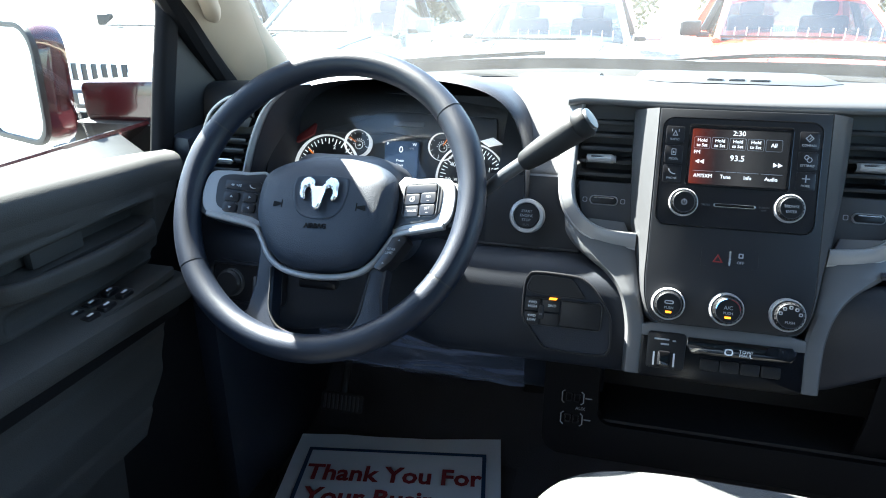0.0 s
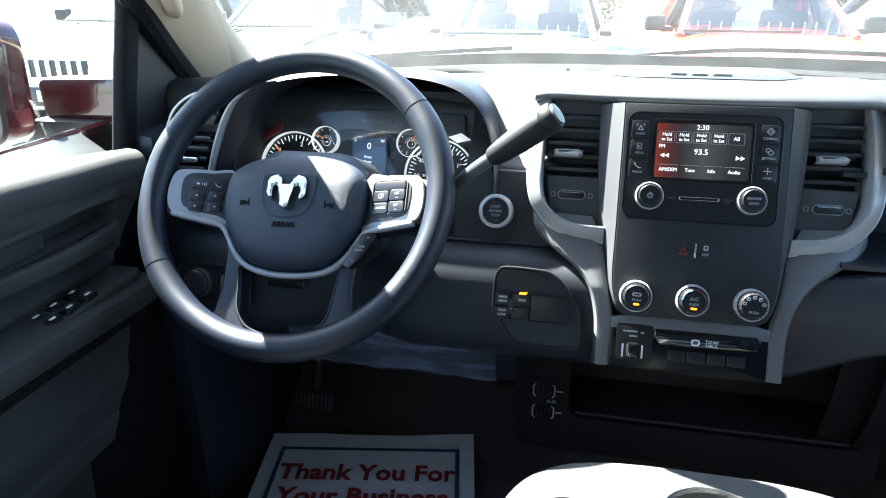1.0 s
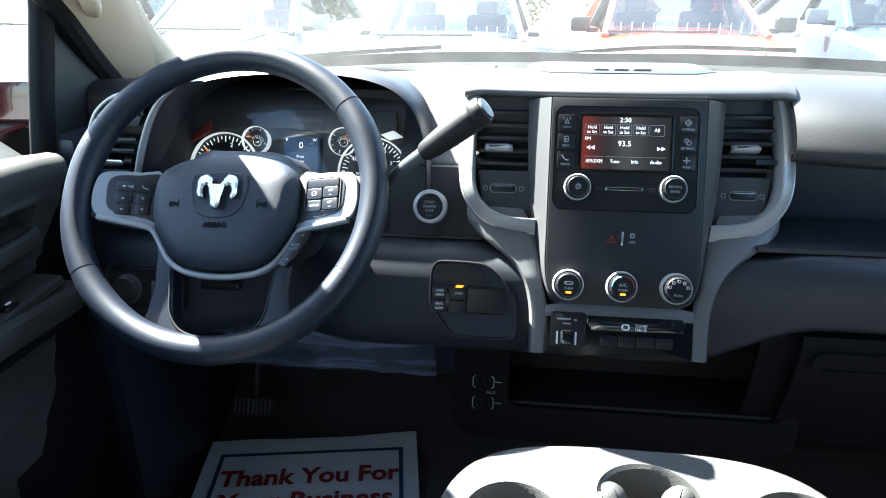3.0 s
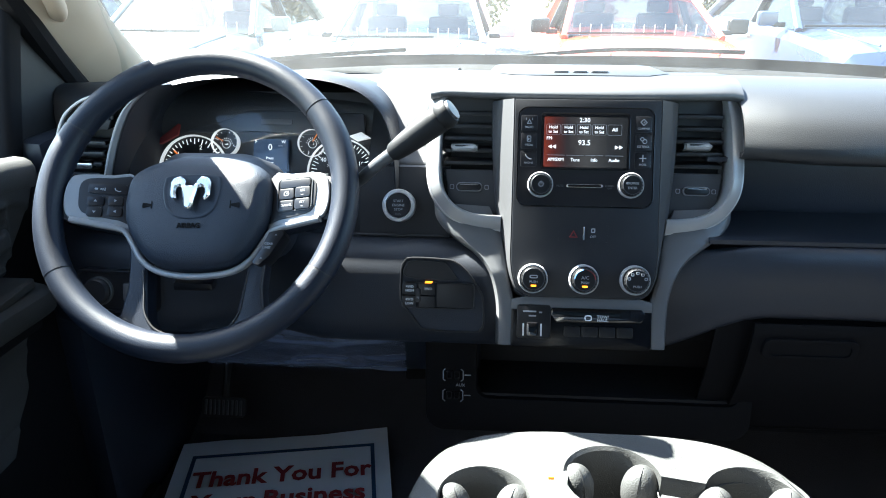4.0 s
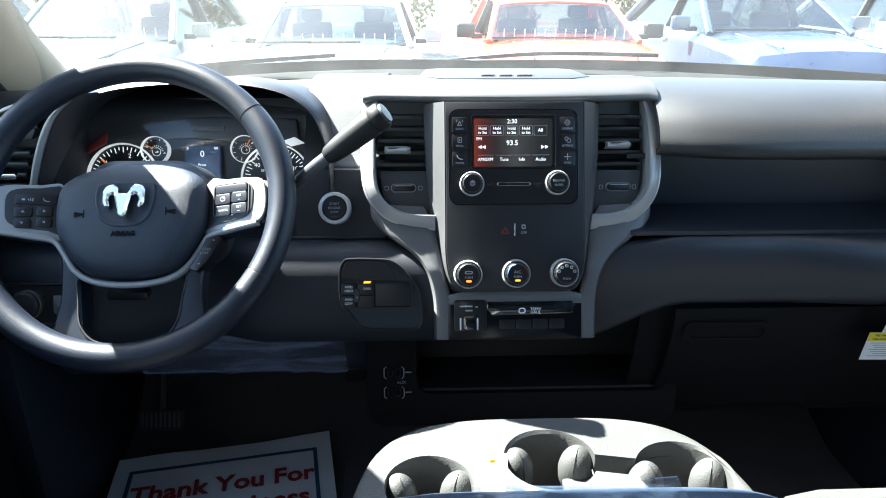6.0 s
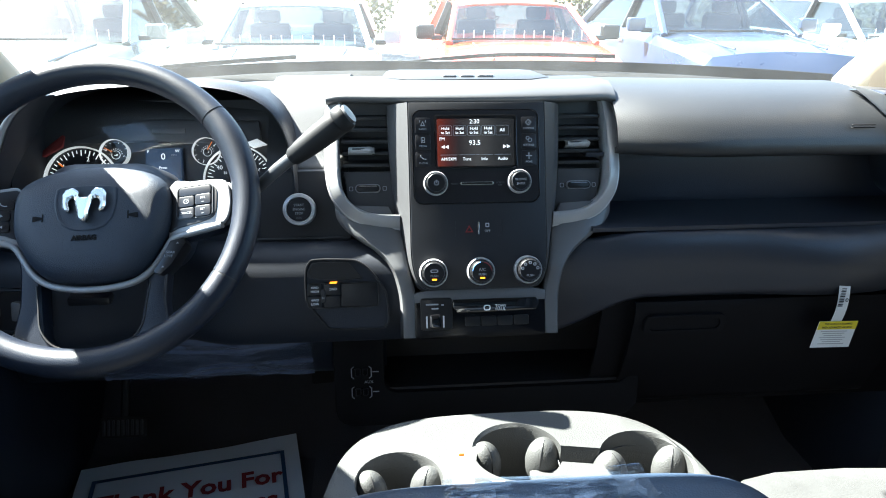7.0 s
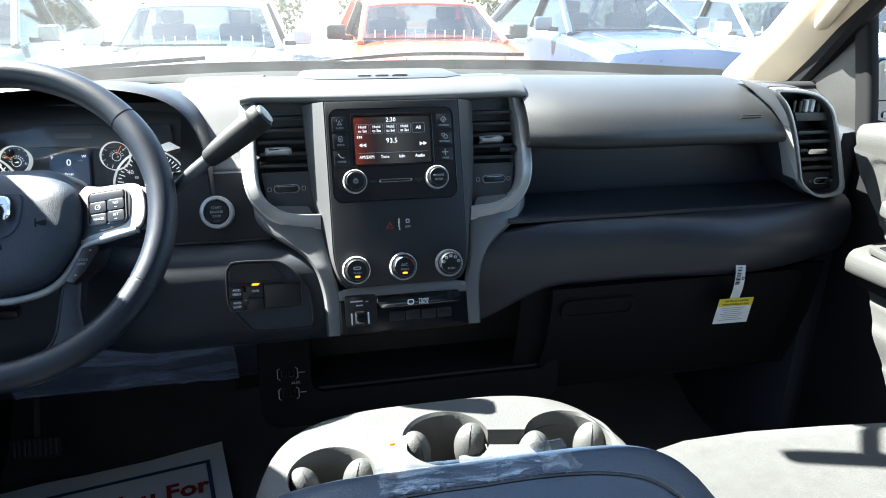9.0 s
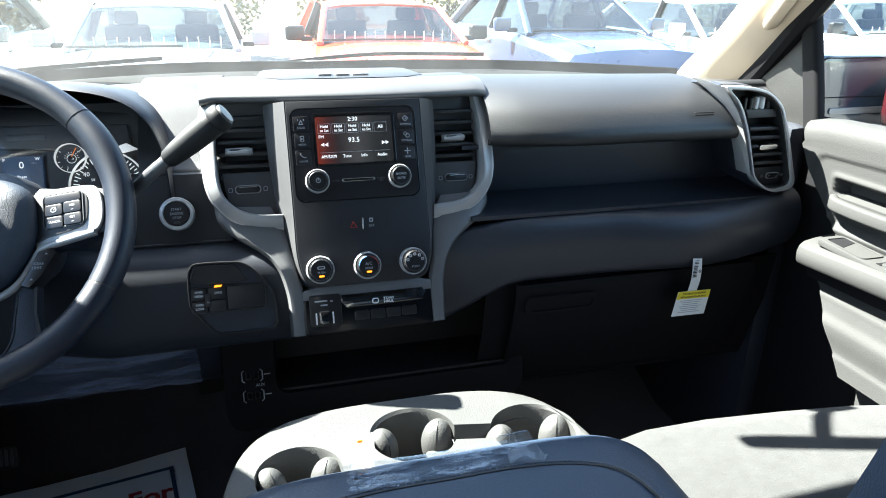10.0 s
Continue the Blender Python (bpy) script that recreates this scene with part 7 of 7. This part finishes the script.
def vehicle(name, at, colour, label, kind_="suv", base_h=1.12, roof_h=1.72, wide=0.92, pale_bars=13):
    """A parked car, nose towards the truck. Local frame: nose to -y, windscreen base at y = 0, ground at 0."""
    x0, y0 = at
    car = thing(name, (x0, y0, GROUND), label, "car", "parked cars")
    body = paint(name + "_paint", colour)

    def loc(p):
        return Vector((p[0] + x0, p[1] + y0, p[2] + GROUND))

    nose, tail = -1.25, 3.2
    secs = [(nose - 0.06, 0.70, 0.80, 0.45), (nose, 0.82, 0.93, 0.35), (nose + 0.15, 0.90, base_h - 0.10, 0.30), (nose + 0.6, 0.97, base_h - 0.04, 0.28), (-0.05, 1.0, base_h, 0.28), (0.4, 1.0, base_h + 0.02, 0.28), (1.6, 1.0, base_h + 0.03, 0.28), (2.6, 1.0, base_h + 0.03, 0.30), (tail, 0.92, base_h - 0.05, 0.40)]
    rings = []
    for y, f, zt, zb in secs:
        w = wide * f
        rings.append([loc((x, y, z)) for x, z in ((-w * 0.90, zb), (-w, zb + 0.16), (-w * 1.02, zb + 0.40), (-w * 0.985, zt - 0.10), (-w * 0.90, zt - 0.02), (-w * 0.45, zt + 0.02), (0, zt + 0.03), (w * 0.45, zt + 0.02), (w * 0.90, zt - 0.02), (w * 0.985, zt - 0.10), (w * 1.02, zb + 0.40), (w, zb + 0.16), (w * 0.90, zb))])
    bodyp = part("body", loft(rings), body, car)
    # greenhouse: pillars and roof over the glass
    gh0, gh1, gh2, gh3 = 0.0, 0.72, (2.4 if kind_ == "suv" else 1.7), (3.0 if kind_ == "suv" else 2.05)
    wb, wt = wide * 0.86, wide * 0.70
    roof_rows = [[loc((u * wt, y, roof_h - 0.05 * abs(u) ** 3 - dz)) for u in (-1, -0.7, 0, 0.7, 1)] for y, dz in ((gh1 - 0.05, 0.03), (gh1 + 0.25, 0.0), (gh2 - 0.2, 0.0), (gh2, 0.04))]
    part("roof", thick(loft(roof_rows, False, False), 0.03), body, car)
    for s in (-1, 1):
        part("windscreen_post", sweep([loc((s * wb, gh0, base_h)), loc((s * wt, gh1, roof_h - 0.06))], rrect(0.07, 0.06, 0.02, 2), False, (0, 1, 0)), body, car)
        part("middle_post", sweep([loc((s * wb * 1.02, 1.25, base_h)), loc((s * wt * 1.0, 1.25, roof_h - 0.05))], rrect(0.10, 0.05, 0.01, 2), False, (0, 1, 0)), M_GRILLE, car)
        part("rear_post", sweep([loc((s * wb, gh3, base_h)), loc((s * wt, gh2, roof_h - 0.06))], rrect(0.16, 0.07, 0.02, 2), False, (0, 1, 0)), body, car)
        sg = part("side_window", loft([[loc((s * wb, y, base_h)) for y in (0.05, 1.2, gh3)], [loc((s * wt, y, roof_h - 0.07)) for y in (gh1, 1.2, gh2)]], False, False), M_CARPRIVACY, car)
        m = part("wing_mirror", box(loc((s * (wide + 0.10), 0.28, base_h + 0.10)), (0.20, 0.10, 0.15), 0.03, 3), body if kind_ != "pickup" else M_GRILLE, car)
        part("mirror_foot", box(loc((s * (wide - 0.02), 0.26, base_h + 0.04)), (0.12, 0.06, 0.05), 0.01), M_GRILLE, car)
        part("headlamp", box(loc((s * wide * 0.66, nose + 0.02, 0.82)), (0.34, 0.14, 0.15), 0.04, 3), M_LAMP, car)
        part("door_handle", box(loc((s * wide * 1.01, 1.05, base_h - 0.12)), (0.02, 0.18, 0.03), 0.008), M_CHROME, car)
        for yw in (nose + 0.55, 2.35):
            wm = Matrix.Translation(loc((s * wide * 0.92, yw, 0.36))) @ Matrix.Rotation(radians(90), 4, "Y")
            wh = part("wheel", lathe([(0.24, -0.11), (0.36, -0.10), (0.37, 0.0), (0.36, 0.10), (0.24, 0.11)], wm, 28), M_TYRE, car)
            part("rim", lathe([(0.24, -0.115), (0.22, -0.09), (0.05, -0.10), (0.0005, -0.10)], wm if s < 0 else wm @ Matrix.Rotation(math.pi, 4, "X"), 24), M_ALLOY, wh)
    part("windscreen", loft([[loc((u * wb, gh0 + 0.02 + 0.10 * u * u - 0.10, base_h + 0.02)) for u in (-1, -0.5, 0, 0.5, 1)], [loc((u * wt, gh1 - 0.05 * (1 - u * u), roof_h - 0.05)) for u in (-1, -0.5, 0, 0.5, 1)]], False, False), M_CARGLASS, car)
    for s in (-1, 1):
        part("seat_back", box(loc((s * 0.36, 1.05, base_h + 0.02)), (0.46, 0.14, 0.34), 0.05, 3), M_CARSEAT, car)
        part("headrest", box(loc((s * 0.36, 1.08, base_h + 0.26)), (0.24, 0.10, 0.14), 0.04, 3), M_CARSEAT, car)
    part("inner_dash", box(loc((0, 0.30, base_h - 0.02)), (wide * 1.6, 0.36, 0.08), 0.03), M_GRILLE, car)
    # white bars added for the reflection of dash items along the foot of the glass
    for k in range(pale_bars):
        u = -0.80 + 1.6 * k / max(1, pale_bars - 1)
        part("reflected_bar", box(loc((u * wb, -0.02 + 0.08 * u * u, base_h + 0.085)), (0.007, 0.007, 0.095), 0.002, 1), M_WHITE, car)
    part("rear_window", loft([[loc((u * wb * 0.95, gh3, base_h + 0.03)) for u in (-1, 0, 1)], [loc((u * wt * 0.95, gh2, roof_h - 0.07)) for u in (-1, 0, 1)]], False, False), M_CARPRIVACY, car)
    for k in range(2):
        c = 0.28 - 0.5 * k
        part("wiper", tube([loc((c - 0.55, -0.06, base_h + 0.05)), loc((c, -0.08, base_h + 0.055))], 0.012, 6), M_GRILLE, car)
    gp = part("grille", box(loc((0, nose - 0.03, 0.80)), (0.95, 0.08, 0.20), 0.03), M_GRILLE, car)
    for k in range(7):
        part("grille_bar", box(loc((-0.39 + 0.13 * k, nose - 0.075, 0.80)), (0.05, 0.02, 0.17), 0.008), body, gp)
    part("bumper", box(loc((0, nose - 0.02, 0.50)), (wide * 1.8, 0.22, 0.20), 0.06, 3), M_GRILLE, car)
    for k in range(2):
        part("hood_crease", tube([loc(((k - 0.5) * 1.1, -0.1, base_h + 0.012)), loc(((k - 0.5) * 0.95, nose + 0.25, base_h - 0.055))], 0.012, 6), body, car)
    part("front_plate_bars", box(loc((0, nose - 0.14, 0.52)), (0.30, 0.01, 0.12), 0.005), M_WHITE, car)
    return car


vehicle("grey_suv", (-0.98, 6.5), (0.30, 0.33, 0.35), "silver-grey car parked nose-on in the lot", "suv", 1.10, 1.54)
vehicle("red_pickup", (1.42, 6.5), (0.55, 0.075, 0.03), "orange-red pickup parked nose-on in the lot", "pickup", 1.15, 1.57)
vehicle("blue_suv", (3.82, 6.7), (0.028, 0.042, 0.085), "dark blue car parked nose-on in the lot", "suv", 1.22, 1.66, pale_bars=0)
vehicle("dark_suv", (-3.35, 6.3), (0.10, 0.115, 0.11), "dark grey car parked nose-on in the lot", "suv", 1.16, 1.66)
vehicle("white_pickup", (-5.85, 6.9), (0.75, 0.76, 0.78), "white pickup with black grille parked in the lot", "pickup", 1.15, 1.64)
vehicle("white_suv", (6.3, 6.9), (0.72, 0.74, 0.76), "white car parked nose-on in the lot", "suv", 1.15, 1.62)
vehicle("white_pickup", (8.9, 7.0), (0.70, 0.72, 0.74), "white pickup with black grille parked in the lot", "pickup", 1.15, 1.64)

# fence and bushes at the far side of the lot
fence = thing("chain_fence", (0, 15.0, GROUND), "galvanised chain-link fence along the lot", "fence")
for k in range(15):
    part("post", tube([(-21 + 3 * k, 15.0, GROUND), (-21 + 3 * k, 15.0, GROUND + 1.9)], 0.035, 8), M_STEEL, fence)
part("top_rail", tube([(-21, 15.0, GROUND + 1.88), (21, 15.0, GROUND + 1.88)], 0.025, 8, False, (0, 1, 0)), M_STEEL, fence)
verts, faces = [], []
for k in range(280):
    for s in (-1, 1):
        xa = -21 + 0.15 * k
        i = len(verts)
        xb = xa + s * 1.8
        verts += [(xa, 15.0, GROUND + 0.05), (xa + 0.005, 15.0, GROUND + 0.05), (xb + 0.005, 15.0, GROUND + 1.85), (xb, 15.0, GROUND + 1.85)]
        faces.append((i, i + 1, i + 2, i + 3))
me = bpy.data.meshes.new("mesh_wire")
me.from_pydata(verts, [], faces)
me.materials.append(M_STEEL)
wire = new("mesh_wire", me)
wire.parent = fence
wire.matrix_parent_inverse = world_of(fence).inverted()
wire["kind"] = "stuff"


def bush(x, y, h, seed):
    rnd = random.Random(seed)
    b = thing("bush", (x, y, GROUND), "dry olive shrub behind the fence", "bush", "shrubs by the fence")
    for k in range(5):
        a = rnd.uniform(0, 6.28)
        part("trunk", tube([(x, y, GROUND), (x + 0.3 * math.cos(a), y + 0.3 * math.sin(a), GROUND + h * 0.5), (x + 0.7 * math.cos(a), y + 0.7 * math.sin(a), GROUND + h * 0.9)], 0.04, 6), M_BARK, b)
    verts, faces = [], []
    for k in range(1500):
        a, r, z = rnd.uniform(0, 6.28), 1.3 * math.sqrt(rnd.random()), rnd.uniform(0.15, 1.0)
        r *= math.sin(math.pi * min(0.95, z * 0.85 + 0.1)) * (0.75 + 0.35 * noise.noise(Vector((a * 1.5, z * 4, seed))))
        c = Vector((x + r * math.cos(a), y + r * math.sin(a), GROUND + h * z))
        u = Vector((rnd.uniform(-1, 1), rnd.uniform(-1, 1), rnd.uniform(-1, 1))).normalized() * 0.10
        v = u.orthogonal().normalized() * 0.05
        i = len(verts)
        verts += [c - u, c + v, c + u, c - v]
        faces.append((i, i + 1, i + 2, i + 3))
    me = bpy.data.meshes.new("crown")
    me.from_pydata([tuple(v) for v in verts], [], faces)
    me.materials.append(M_LEAF)
    ob = new("crown", me)
    ob.parent = b
    ob.matrix_parent_inverse = world_of(b).inverted()


for k, (x, y, h) in enumerate(((-9, 17, 3.0), (-5.5, 17.5, 2.4), (-0.6, 17, 3.4), (2.2, 18, 2.6), (5.0, 17, 3.6), (9, 17.5, 3.0), (13, 17, 3.4))):
    bush(x, y, h, 20 + k)
